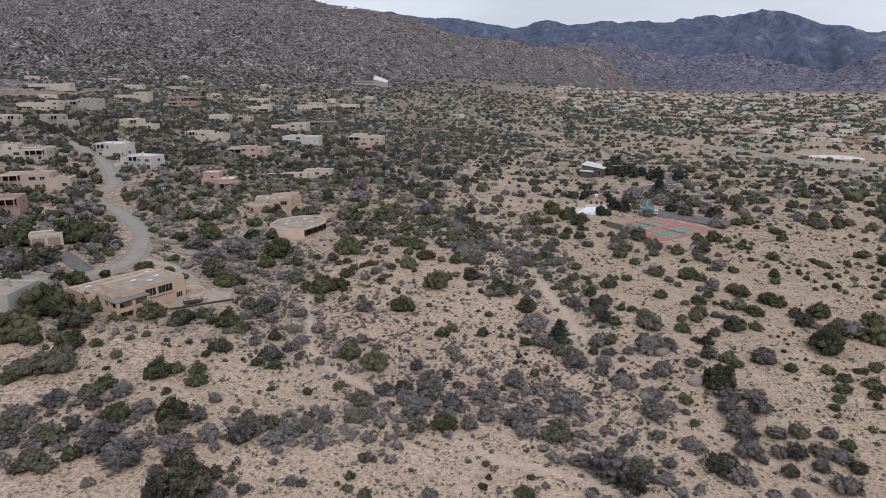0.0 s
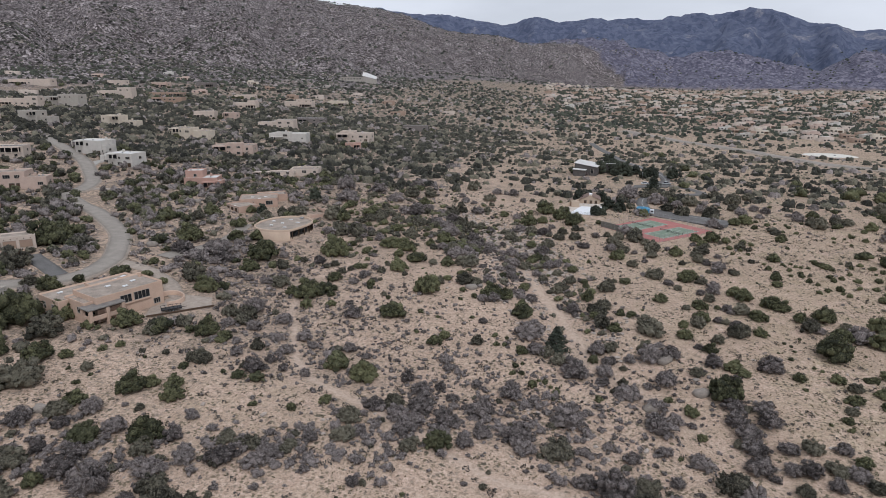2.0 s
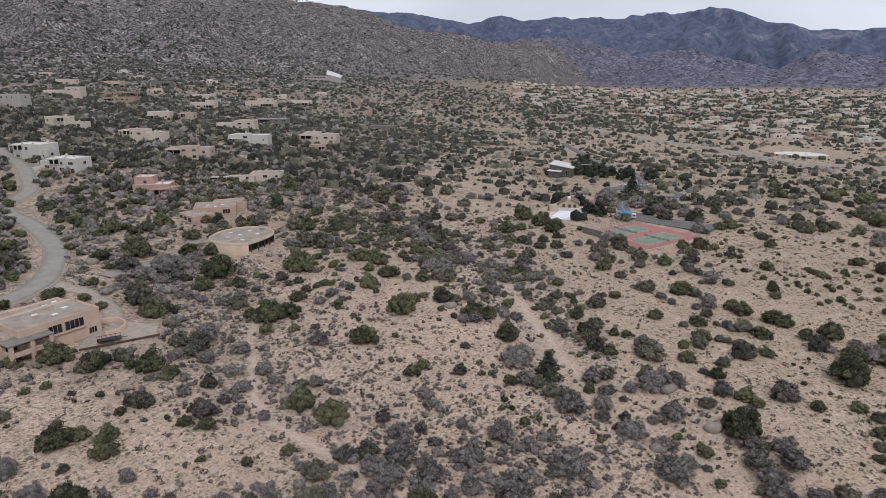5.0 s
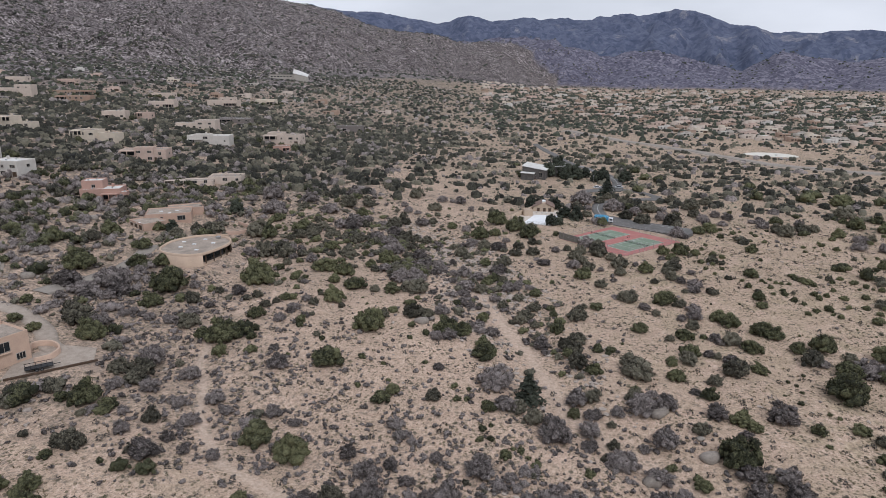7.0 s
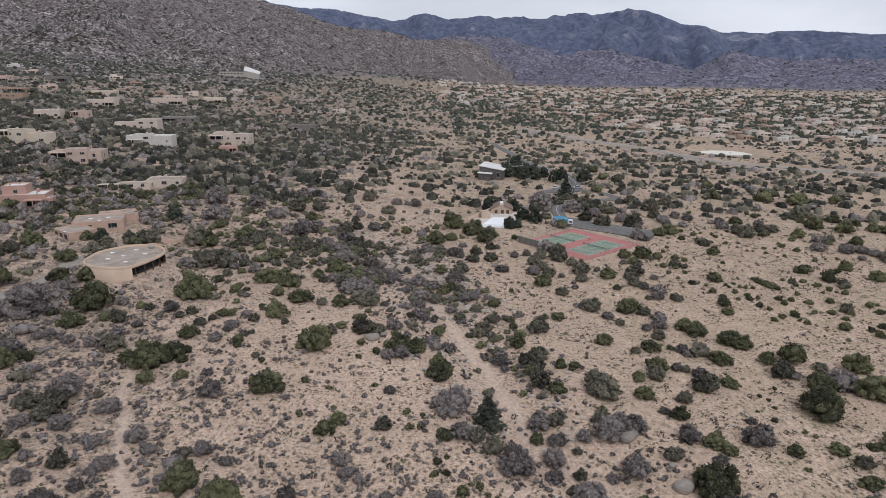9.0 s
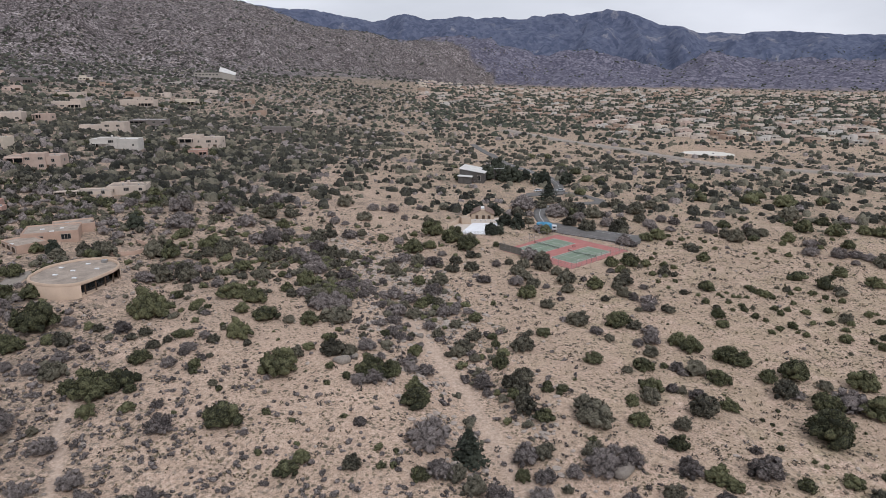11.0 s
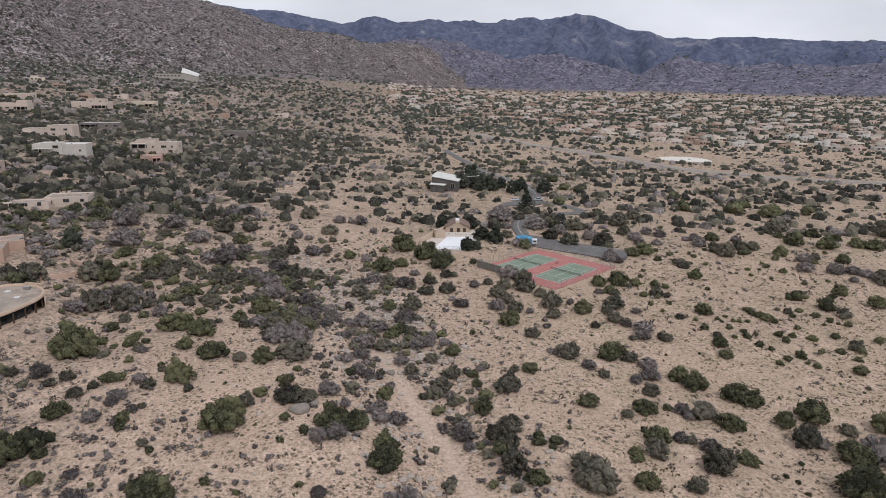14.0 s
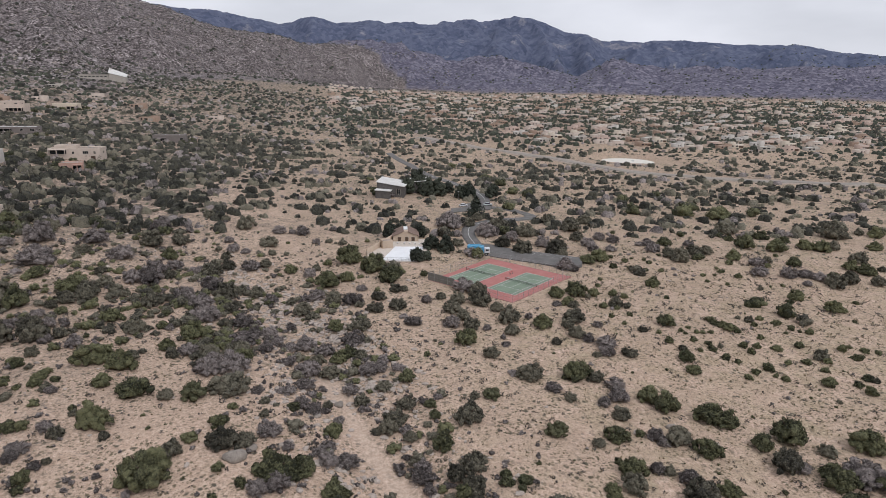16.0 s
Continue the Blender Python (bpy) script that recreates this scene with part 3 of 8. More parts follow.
# x, y, turn, colour, roof, label, blocks of (dx, dy, w, d, h)
TONES = {"tan": (0.538, 0.45, 0.38), "pink": (0.491, 0.374, 0.31), "white": (0.53, 0.495, 0.45), "cream": (0.562, 0.486, 0.392), "grey": (0.398, 0.363, 0.316), "rose": (0.421, 0.269, 0.216), "brown": (0.328, 0.234, 0.175), "slate": (0.187, 0.164, 0.152)}
HOUSES = [
    ("two-storey pink adobe house with a white flat roof among junipers", -196, 240, 14, "rose", "white", [(0, 0, 17, 11, 5), (-4, 2, 9, 8, 8.4), (8, -4, 7, 5, 3.6)]),
    ("white two-storey stucco house with a balcony", -259, 263, -12, "white", "white", [(4, 0, 18, 11, 7.2), (-9, 1, 10, 8, 5)]),
    ("white stucco house with garage doors beside the road", -291, 284, -8, "white", "white", [(0, 0, 20, 12, 8), (10, -2, 6, 7, 5.2)]),
    ("cream two-storey adobe house with rounded corners", -282, 379, -8, "cream", "tan", [(-6, 0, 17, 11, 8), (9, 2, 13, 9, 6)]),
    ("salmon adobe house with a tall window wall", -226, 336, 10, "pink", "tan", [(0, 0, 27, 12, 6.5), (1, -4, 11, 6, 8)]),
    ("tan house with a wide overhanging roof and a deck", -320, 244, 22, "tan", "grey", [(0, 0, 26, 12, 6.5), (-7, 1, 8, 6, 9)]),
    ("brown adobe house with a flat grey roof", -268, 194, 20, "pink", "tan", [(-4, 0, 22, 11, 7.5), (11, -3, 12, 8, 5)]),
    ("rose adobe house with a deep porch", -246, 148, 26, "rose", "grey", [(0, 0, 16, 11, 7.5)]),
    ("grey stucco house among dark junipers", -168, 64, 8, "grey", "tan", [(0, 0, 15, 14, 7)]),
    ("cream stucco house with a garage below", -356, 394, -6, "cream", "tan", [(0, 0, 17, 10, 8), (14, 2, 14, 8, 4)]),
    ("long pinkish adobe house on the slope", -484, 444, 6, "tan", "tan", [(0, 0, 40, 10, 6), (16, -3, 12, 8, 8)]),
    ("grey two-storey house on the slope", -466, 476, -4, "grey", "grey", [(-10, 0, 24, 11, 8), (12, -2, 22, 11, 10)]),
    ("pale stucco house among trees", -428, 349, 4, "tan", "tan", [(0, 0, 16, 9, 7)]),
    ("grey-tan stucco house among trees", -404, 366, -4, "grey", "tan", [(0, 0, 17, 10, 8.5), (13, 2, 10, 8, 4)]),
    ("tan adobe house with a porch on the slope", -478, 570, 3, "tan", "tan", [(-6, 0, 26, 11, 6), (12, 0, 16, 10, 9)]),
    ("long low house with a white roof", -424, 580, 6, "brown", "white", [(0, 0, 34, 10, 4)]),
    ("long low house with a pale roof", -450, 620, 4, "brown", "white", [(0, 0, 40, 10, 4)]),
    ("tan stucco house with a stepped roof", -340, 588, 0, "tan", "tan", [(0, 0, 26, 9, 5.5), (7, 2, 9, 8, 7.5)]),
    ("tan house with a white roof edge", -328, 483, 6, "tan", "white", [(0, 0, 19, 9, 6)]),
    ("small pinkish adobe house", -305, 487, 0, "pink", "tan", [(0, 0, 12, 8, 7)]),
    ("house with a grey pitched entry among trees", -254, 471, 4, "tan", "grey", [(-7, 0, 18, 9, 5), (8, 0, 16, 11, 7)]),
    ("long white stucco house with dark windows", -220, 415, 4, "white", "white", [(0, 0, 30, 10, 5.5), (-4, -3, 12, 6, 6.5)]),
    ("pale pink adobe house with a bare tree in front", -176, 446, 2, "tan", "tan", [(0, 0, 29, 12, 6.5), (-6, 2, 12, 9, 8)]),
    ("small rose house with a low roof", -168, 414, 16, "rose", "tan", [(0, 0, 12, 9, 4)]),
    ("tan adobe house with a long front", -305, 651, 0, "tan", "tan", [(0, 0, 33, 11, 6), (5, 0, 16, 9, 8.5)]),
    ("pale low house at the foot of the mountain", -281, 716, 0, "cream", "white", [(0, 0, 23, 10, 5.5)]),
    ("pale long house near the foot of the mountain", -604, 600, 6, "tan", "tan", [(0, 0, 50, 12, 6)]),
    ("dark low house near the foot of the mountain", -486, 772, 0, "slate", "white", [(0, 0, 26, 10, 5.5)]),
    ("long low tan house with a pale flat roof and driveway", -168, 288, 10, "tan", "tan", [(-8, -2, 24, 9, 2.4), (9, 5, 17, 11, 3.4)]),
    ("tan adobe house under the mountain", -560, 690, 0, "tan", "tan", [(0, 0, 24, 10, 6)]),
    ("pink adobe house under the mountain", -520, 720, 0, "pink", "tan", [(0, 0, 22, 10, 6)]),
    ("pale house under the mountain", -390, 690, 0, "tan", "white", [(0, 0, 26, 10, 5)]),
    ("dark roofed house in the trees", -250, 540, 0, "slate", "white", [(0, 0, 30, 10, 4)]),
    ("dark house in the trees", -150, 560, 0, "slate", "grey", [(0, 0, 24, 9, 5)]),
]


def portal(house, x, y, w, z, mat):
    """A porch in front of a block: a flat canopy on posts before a dark sheet that stands for its shade."""
    part("porch_roof", solid(w, 3.2, 0.35, x, y - 1.5, z + 2.75), mat, house)
    # dark sheet in place of the shade at the back of the porch
    part("glazed_door", solid(w - 0.8, 0.1, 2.3, x, y - 0.06, z + 0.2), GLASS, house)
    for k in range(max(2, int(w / 3.5)) + 1):
        part("porch_post", solid(0.35, 0.35, 3.2, x - w / 2 + 0.3 + k * (w - 0.6) / max(2, int(w / 3.5)), y - 2.9, z - 0.4), mat, house)


def pueblo(label, x, y, turn, tone, roof, blocks, seed, plain=False):
    g = random.Random(seed)
    z = float(ground(x, y))
    house = thing("house", x, y, turn, label, "house", "valley houses", z=z)
    mat = stucco(tone, TONES[tone])
    for i, (dx, dy, w, d, h) in enumerate(blocks):
        wall = block(house, dx, dy, w, d, h, mat, ROOFS[roof])
        tall = h > 6.2
        if w > 9 and i == 0:
            side = g.choice((-1, 1))
            pw = w * g.uniform(0.3, 0.45)
            portal(house, dx + side * (w - pw) / 2 * 0.9, dy - d / 2, pw, h - 3.4 if tall else 0.0, mat)
        else:
            side, pw = 0, 0
        n = max(1, int(w / 5.5))
        for k in range(n):
            u = -w / 2 + w * (k + 0.5) / n + g.uniform(-0.6, 0.6)
            for row, zz in enumerate([h - 3.2, 0.7] if tall else [1.1]):
                if pw and abs(u - side * (w - pw) / 2 * 0.9) < pw / 2 + 1.2 and row == 0:
                    continue
                if g.random() < (0.5 if row or plain else 0.75):
                    wide = g.choice((1.0, 1.4, 2.2, 3.0))
                    opening(wall, "s", u, zz, min(wide, w / 3), g.uniform(1.1, 1.6), (w, d), 0 if plain else min(2, int(wide)))
        if not plain:
            opening(wall, g.choice("ew"), g.uniform(-1, 1), max(1.0, h - 3.4), 1.6, 1.3, (w, d))
            if i == 0 and tall and w > 14:
                for q in range(2):
                    opening(wall, "s", -side * w * 0.3 + q * 3.2 - 1.6, -0.4, 2.5, 2.3, (w, d), 0, TIMBER if g.random() < 0.5 else mat, "garage_door")
            for q in range(2):
                part("roof_vent", solid(0.6, 0.6, 0.7, dx + g.uniform(-w / 3, w / 3), dy + g.uniform(-d / 4, d / 4), h - 0.5, 0.08), METAL, house)
            if g.random() < 0.6:
                part("chimney", solid(1.1, 1.1, 1.5, dx + g.uniform(-w / 3, w / 3), dy + d * 0.3, h - 0.4, 0.12), mat, house)
    return house


for seed, (label, x, y, turn, tone, roof, blocks) in enumerate(HOUSES):
    pueblo(label, x, y, turn, tone, roof, blocks, seed)
    spot(x, y, max(b[2] for b in blocks) * 0.55)


garage = thing("garage", -200, 119, 38, "small tan stucco garage with two brown doors", "garage")
bay = block(garage, 0, 0, 11, 7, 4.6, stucco("tan", TONES["tan"]), ROOF_TAN)
for u in (-2.5, 2.5):
    opening(bay, "s", u, 0.3, 3.9, 2.6, (11, 7), 0, stucco("brown", TONES["brown"]), "garage_door")
for u in range(5):
    part("roof_beam", solid(0.25, 0.6, 0.25, -4 + u * 2, -3.6, 3.4), TIMBER, garage)
spot(-200, 119, 8)


def ring_wall(line, height, thick, name, mat, parent=None, matrix=None, closed=False, label="", z=None, step=0.8):
    """An upright wall that follows a smooth bent line on its base heights."""
    c = bend(line, step)
    d = np.gradient(c, axis=0)
    d /= np.linalg.norm(d, axis=1)[:, None] + 1e-9
    side = np.stack([d[:, 1], -d[:, 0]], 1) * thick / 2
    base = ground(c[:, 0], c[:, 1]) if z is None else np.full(len(c), z)
    a, b = c + side, c - side
    rows = [np.column_stack([a, base - 0.8]), np.column_stack([a, base + height - 0.05]), np.column_stack([c + side * 0.8, base + height]),
            np.column_stack([c - side * 0.8, base + height]), np.column_stack([b, base + height - 0.05]), np.column_stack([b, base - 0.8])]
    v = np.stack(rows, 1)
    n, k = v.shape[:2]
    i = np.arange(n - 1)[:, None] * k + np.arange(k - 1)[None, :]
    f = np.stack([i, i + k, i + k + 1, i + 1], -1).reshape(-1, 4)
    ends = np.array([[0, 1, 4, 5], [1, 2, 3, 4], [(n - 1) * k + 5, (n - 1) * k + 4, (n - 1) * k + 1, (n - 1) * k], [(n - 1) * k + 4, (n - 1) * k + 3, (n - 1) * k + 2, (n - 1) * k + 1]])
    ob = new(name, grid_mesh(name, v.reshape(-1, 3), np.concatenate([f, ends]), mat))
    ob.parent = parent
    if matrix is not None:
        ob.matrix_basis = matrix
    if label:
        ob["label"] = label
    return ob


def slab(points, z0, z1, bm=None):
    """A flat piece with that outline between two heights."""
    bm = bm or bmesh.new()
    low = [bm.verts.new((x, y, z0)) for x, y in points]
    top = [bm.verts.new((x, y, z1)) for x, y in points]
    bm.faces.new(top)
    bm.faces.new(low[::-1])
    n = len(points)
    for k in range(n):
        bm.faces.new((low[k], low[(k + 1) % n], top[(k + 1) % n], top[k]))
    bmesh.ops.recalc_face_normals(bm, faces=bm.faces[:])
    return bm


# the two-storey adobe house with its porch
ADOBE = stucco("adobe", (0.52, 0.375, 0.285))
SKYLIGHT = material("white_skylight", (0.6, 0.6, 0.6), (0.75, 0.75, 0.74), 0.8, 0.3)


def adobe_house():
    h = thing("adobe_house", -134, 70, 64.5, "two-storey tan adobe house with a flat gravel roof and corner porch", "house", z=4.2)
    main = block(h, 12, 8, 20, 13, 8.0, ADOBE, ROOF_TAN)
    for u, w, n in ((-1.6, 3.2, 2), (3.2, 4.6, 3)):
        opening(main, "s", u, 4.4, w, 2.2, (20, 13), n)
    opening(main, "s", 7.6, 1.6, 1.9, 1.5, (20, 13), 2)
    opening(main, "e", -3.6, 4.8, 1.5, 1.5, (20, 13), 1)
    part("window_ledge", solid(9.4, 0.5, 0.3, 13.0, 1.3, 3.9, 0.06), ADOBE, h)
    wing = block(h, 4, 17.5, 15, 12, 6.6, ADOBE, ROOF_TAN)
    opening(wing, "w", -2.6, 3.4, 1.3, 1.6, (15, 12), 1)
    opening(wing, "w", 2.4, 3.4, 1.3, 1.6, (15, 12), 1)
    link = block(h, 3.6, 8.8, 8.4, 11, 6.9, ADOBE, ROOF_TAN)
    opening(link, "w", -2.5, 3.6, 1.4, 1.6, (8.4, 11), 1)
    block(h, 15, 17, 13, 8, 7.2, ADOBE, ROOF_TAN)
    for x, y, z in ((6, 14, 6.2), (8, 18, 6.2), (1, 20, 6.2), (10, 10, 7.6), (13, 6, 7.6), (17, 9, 7.6), (3, 10, 6.5), (16, 17, 6.8), (19, 18, 6.8)):
        part("skylight", solid(1.5, 0.9, 0.35, x, y, z, 0.08), SKYLIGHT, h, "pale skylight")
    part("vent_pipe", solid(0.4, 0.4, 1.6, 3, 15, 6.2, 0.1), ADOBE, h)
    part("chimney", solid(0.9, 0.9, 1.4, 21, 12, 7.4, 0.15), ADOBE, h)
    porch = part("porch_floor", solid(9.6, 4.6, 0.45, 3.4, 1.2, 2.6, 0.08), ADOBE, h)
    part("porch_roof", solid(10.6, 5.4, 0.4, 3.4, 1.2, 5.7, 0.1), ROOF_GREY, h)
    part("porch_parapet", solid(9.6, 0.4, 0.95, 3.4, -0.9, 2.9, 0.08), ADOBE, h)
    part("porch_parapet", solid(0.4, 4.4, 0.95, -1.2, 1.2, 2.9, 0.08), ADOBE, h)
    for x, y in ((-1.1, -0.9), (3.6, -0.9), (8.0, -0.9), (-1.1, 3.2)):
        part("porch_post", solid(0.95, 0.95, 7.4, x, y, -1.6, 0.14), ADOBE, h)
    part("porch_beam", solid(10.0, 0.4, 0.4, 3.4, -0.9, 5.3, 0.05), TIMBER, h)
    part("porch_back", solid(9.0, 0.2, 2.5, 3.4, 3.2, 3.1), GLASS, h, "dark glazed porch wall")
    part("porch_lower_back", solid(9.0, 0.2, 2.6, 3.4, 2.9, -0.2), TIMBER, h)
    return h


adobe_house()
spot(-141, 86, 17)
wall = ring_wall([(-126.5, 90.5), (-129.5, 95.5), (-126.0, 97.5), (-121.8, 94.5), (-121.0, 90.2), (-123.2, 87.4)], 1.5, 0.5, "garden_wall", ADOBE)
tagged(wall, "low curved tan stucco garden wall beside the adobe house", "wall")
bm = bmesh.new()
for k in range(7):
    f = k / 7
    solid(2.75, 0.35, 0.5, -124 + 14.5 * f + 1, 78.5 + 11.5 * f + 0.8, 5.0 + 0.0 * f, 0.05, bm, turn=radians(38.5))
terrace = part("terrace_edge", bm, TIMBER)
tagged(terrace, "dark timber retaining edge of the gravel terrace", "retaining wall")
pad = part("terrace", slab([(-125, 78.5), (-110.5, 90), (-114, 97), (-124, 98), (-129, 90)], 3.0, 5.05), GRAVEL)
tagged(pad, "bare gravel terrace beside the adobe house", "terrace", kind="structure")
spot(-118, 89, 9)
RUBBER = material("tyre_rubber", (0.015, 0.015, 0.015), (0.03, 0.03, 0.03), 0.3)
BLACK = material("black_steel", (0.02, 0.02, 0.022), (0.05, 0.05, 0.052), 0.8, 0.5, metal=0.4)


def disc(r, w, x, y, z, bm=None, seg=16):
    bm = bm or bmesh.new()
    bmesh.ops.create_cone(bm, cap_ends=True, segments=seg, radius1=r, radius2=r, depth=w, matrix=Matrix.Translation((x, y, z)) @ Matrix.Rotation(math.pi / 2, 4, "X"))
    return bm


def trailer(x, y, z, turn):
    t = thing("trailer", x, y, turn, "black flatbed trailer with side rails on the terrace", "trailer", z=z)
    part("bed", solid(5.6, 2.1, 0.25, 0, 0, 0.65, 0.03), BLACK, t)
    for s in (-1, 1):
        rail = bmesh.new()
        solid(5.6, 0.08, 0.1, 0, s, 1.5, bm=rail)
        for k in range(6):
            solid(0.08, 0.08, 0.7, -2.7 + k * 1.08, s, 0.88, bm=rail)
        part("side_rail", rail, BLACK, t)
        for dx in (-0.5, 0.5):
            wh = part("wheel", disc(0.36, 0.22, dx, s * 1.12, 0.36), RUBBER, t)
            part("rim", disc(0.2, 0.24, dx, s * 1.125, 0.36), METAL, wh)
    part("drawbar", solid(1.6, 0.14, 0.14, 3.5, 0, 0.6, 0.02), BLACK, t)
    return t


trailer(-120.0, 84.5, 5.05, 38)


# the low round house
def round_house():
    tone = stucco("round", (0.5, 0.375, 0.28))
    h = new("round_house")
    tagged(h, "low round tan adobe house with flat roof and shaded porch", "house")
    outline = [(-131.5, 164), (-129, 159.5), (-124, 156.6), (-119, 155.6), (-114.3, 156.6), (-112.3, 160), (-110.8, 165), (-109.8, 171), (-111, 176), (-115, 180.5), (-121, 182.5), (-127, 180), (-131.5, 173)]
    c = bend(outline + outline[:1], 1.2)[:-1]
    mid = np.array([-121, 169.0])

    def shell(pts, z0, z1, t):
        q = mid + (pts - mid) * (1 - t / 11)
        v = np.concatenate([np.column_stack([pts, np.full(len(pts), z0)]), np.column_stack([pts, np.full(len(pts), z1)]), np.column_stack([q, np.full(len(q), z1)]), np.column_stack([q, np.full(len(q), z1 - 0.7)])])
        n = len(pts)
        f = []
        for r in range(3):
            for k in range(n - (0 if len(pts) == len(c) else 1)):
                f.append((r * n + k, r * n + (k + 1) % n, (r + 1) * n + (k + 1) % n, (r + 1) * n + k))
        return v, np.array(f)

    ang = np.degrees(np.arctan2(c[:, 1] - 169, c[:, 0] + 121))
    porch = (ang > -58) & (ang < 28)
    v, f = shell(c, 11.3, 12.1, 0.5)
    a = new("parapet", grid_mesh("parapet", v, f, tone))
    a.parent = h
    k = np.nonzero(porch)[0]
    rest = np.roll(c, -(k.max()), axis=0)[: len(c) - len(k) + 2]
    v, f = shell(rest, 5.5, 11.35, 0.6)
    a = new("wall", grid_mesh("wall", v, f, tone))
    a.parent = h
    inner = mid + (c[porch] - mid) * 0.8
    g = ring_wall(inner[::2], 3.2, 0.2, "glazed_wall", GLASS, h, z=8.2)
    for q in c[porch][1::3]:
        part("porch_post", solid(0.32, 0.32, 3.6, *(mid + (q - mid) * 0.95), 7.8, 0.04), TIMBER, h)
    part("porch_floor", slab([tuple(q) for q in mid + (c - mid) * 0.985], 6.5, 8.1), tone, h)
    part("roof", slab([tuple(q) for q in mid + (c - mid) * 0.96], 11.0, 11.5), ROOF_TAN, h, "pale gravel roof with vents")
    part("porch_ceiling", slab([tuple(q) for q in mid + (c - mid) * 0.95], 10.9, 10.99), TIMBER, h)
    for x, y in ((-118, 163), (-122, 170), (-116, 172), (-125, 166), (-121, 177), (-127, 173)):
        part("skylight", solid(1.3, 0.8, 0.3, x, y, 11.5, 0.06), SKYLIGHT, h)
    part("roof_unit", solid(1.6, 1.2, 0.9, -117, 179, 11.5, 0.1), METAL, h)
    part("clerestory", solid(5, 0.5, 1.0, -116.5, 181.3, 11.6, 0.08, turn=-0.2), tone, h)
    return h


round_house()
spot(-121, 169, 15)


def angled_house():
    tone = stucco("angled", (0.44, 0.31, 0.24))
    h = thing("house", -155, 213, 0, "pinkish adobe house with pale flat roofs behind the round house", "house", z=8.7)
    a = block(h, -2, -8, 13, 10, 3.2, tone, ROOF_TAN, turn=-38)
    for u in (-4, 0, 4):
        opening(a, "s", u, 0.2, 2.6, 2.2, (13, 10), 0, TIMBER, "garage_door")
    b = block(h, 0, 6, 18, 14, 4.2, tone, ROOF_TAN, turn=22)
    opening(b, "s", 5, 1.2, 3, 1.8, (18, 14), 2)
    opening(b, "s", -3, 1.2, 1.6, 1.6, (18, 14), 1)
    block(h, 2, 17, 14, 10, 3.9, tone, ROOF_TAN, turn=30)
    for x, y, z in ((-3, 5, 3.7), (3, 7, 3.7), (0, 16, 3.4), (-4, -12, 2.7), (2, 2, 3.7)):
        part("skylight", solid(1.4, 0.9, 0.3, x, y, z, 0.06, turn=0.4), SKYLIGHT, h)
    ring = ring_wall([(-134, 206), (-126, 203), (-120, 208), (-119, 216), (-126, 221)], 1.4, 0.45, "garden_wall", tone)
    tagged(ring, "low pinkish stucco garden wall", "wall")
    return h


angled_house()
spot(-150, 212, 17)
spot(-124, 210, 6)

# ---- tennis courts ----
RED = material("red_court", (0.34, 0.13, 0.115), (0.43, 0.19, 0.17), 3.0, bump=0.05)
GREEN = material("green_court", (0.15, 0.2, 0.145), (0.22, 0.27, 0.2), 3.0, bump=0.05)
COURT = pose(29, 222, 0.0, rz=41.4)


def placed(ob, m):
    ob.matrix_basis = m
    return ob


court = new("tennis_courts")
court.matrix_basis = COURT
tagged(court, "pair of worn green tennis courts on a red slab", "tennis court")
part("slab", solid(36.6, 35.2, 0.5, 11.9, 3.1, -0.4, 0.03), RED, court, "faded red slab")
for y0 in (-10.97, 6.25):
    surf = part("playing_surface", solid(23.77, 10.97, 0.012, 11.885, y0 + 5.485, 0.1), GREEN, court, "faded green surface")
    for x, y, w, d in ((11.885, y0, 23.8, 0.1), (11.885, y0 + 10.97, 23.8, 0.1), (0, y0 + 5.485, 0.1, 10.97), (23.77, y0 + 5.485, 0.1, 10.97), (11.885, y0 + 1.37, 23.8, 0.08), (11.885, y0 + 9.6, 23.8, 0.08),
                       (5.485, y0 + 5.485, 0.08, 8.23), (18.285, y0 + 5.485, 0.08, 8.23), (11.885, y0 + 5.485, 12.8, 0.08)):
        part("line", solid(w + 0.06, d + 0.06, 0.006, x, y, 0.112), LANE, surf)
NET = material("dark_net", (0.02, 0.02, 0.02), (0.05, 0.05, 0.05), 0.4)
for y0 in (-10.97, 6.25):
    net = new("tennis_net")
    net.matrix_basis = COURT @ Matrix.Translation((11.885, y0 + 5.485, 0.1))
    tagged(net, "dark tennis net with a white top band", "net", "tennis nets")
    bm = bmesh.new()
    for k in range(44):
        solid(0.025, 0.025, 0.85, 0, -6.2 + k * 12.4 / 43, 0.03, bm=bm)
    for k in range(6):
        solid(0.025, 12.4, 0.025, 0, 0, 0.08 + k * 0.15, bm=bm)
    part("mesh", bm, NET, net)
    part("band", solid(0.06, 12.5, 0.1, 0, 0, 0.88, 0.01), LANE, net, "white top band")
    for s in (-6.35, 6.35):
        part("post", solid(0.1, 0.1, 1.1, 0, s, 0, 0.02), TIMBER, net)


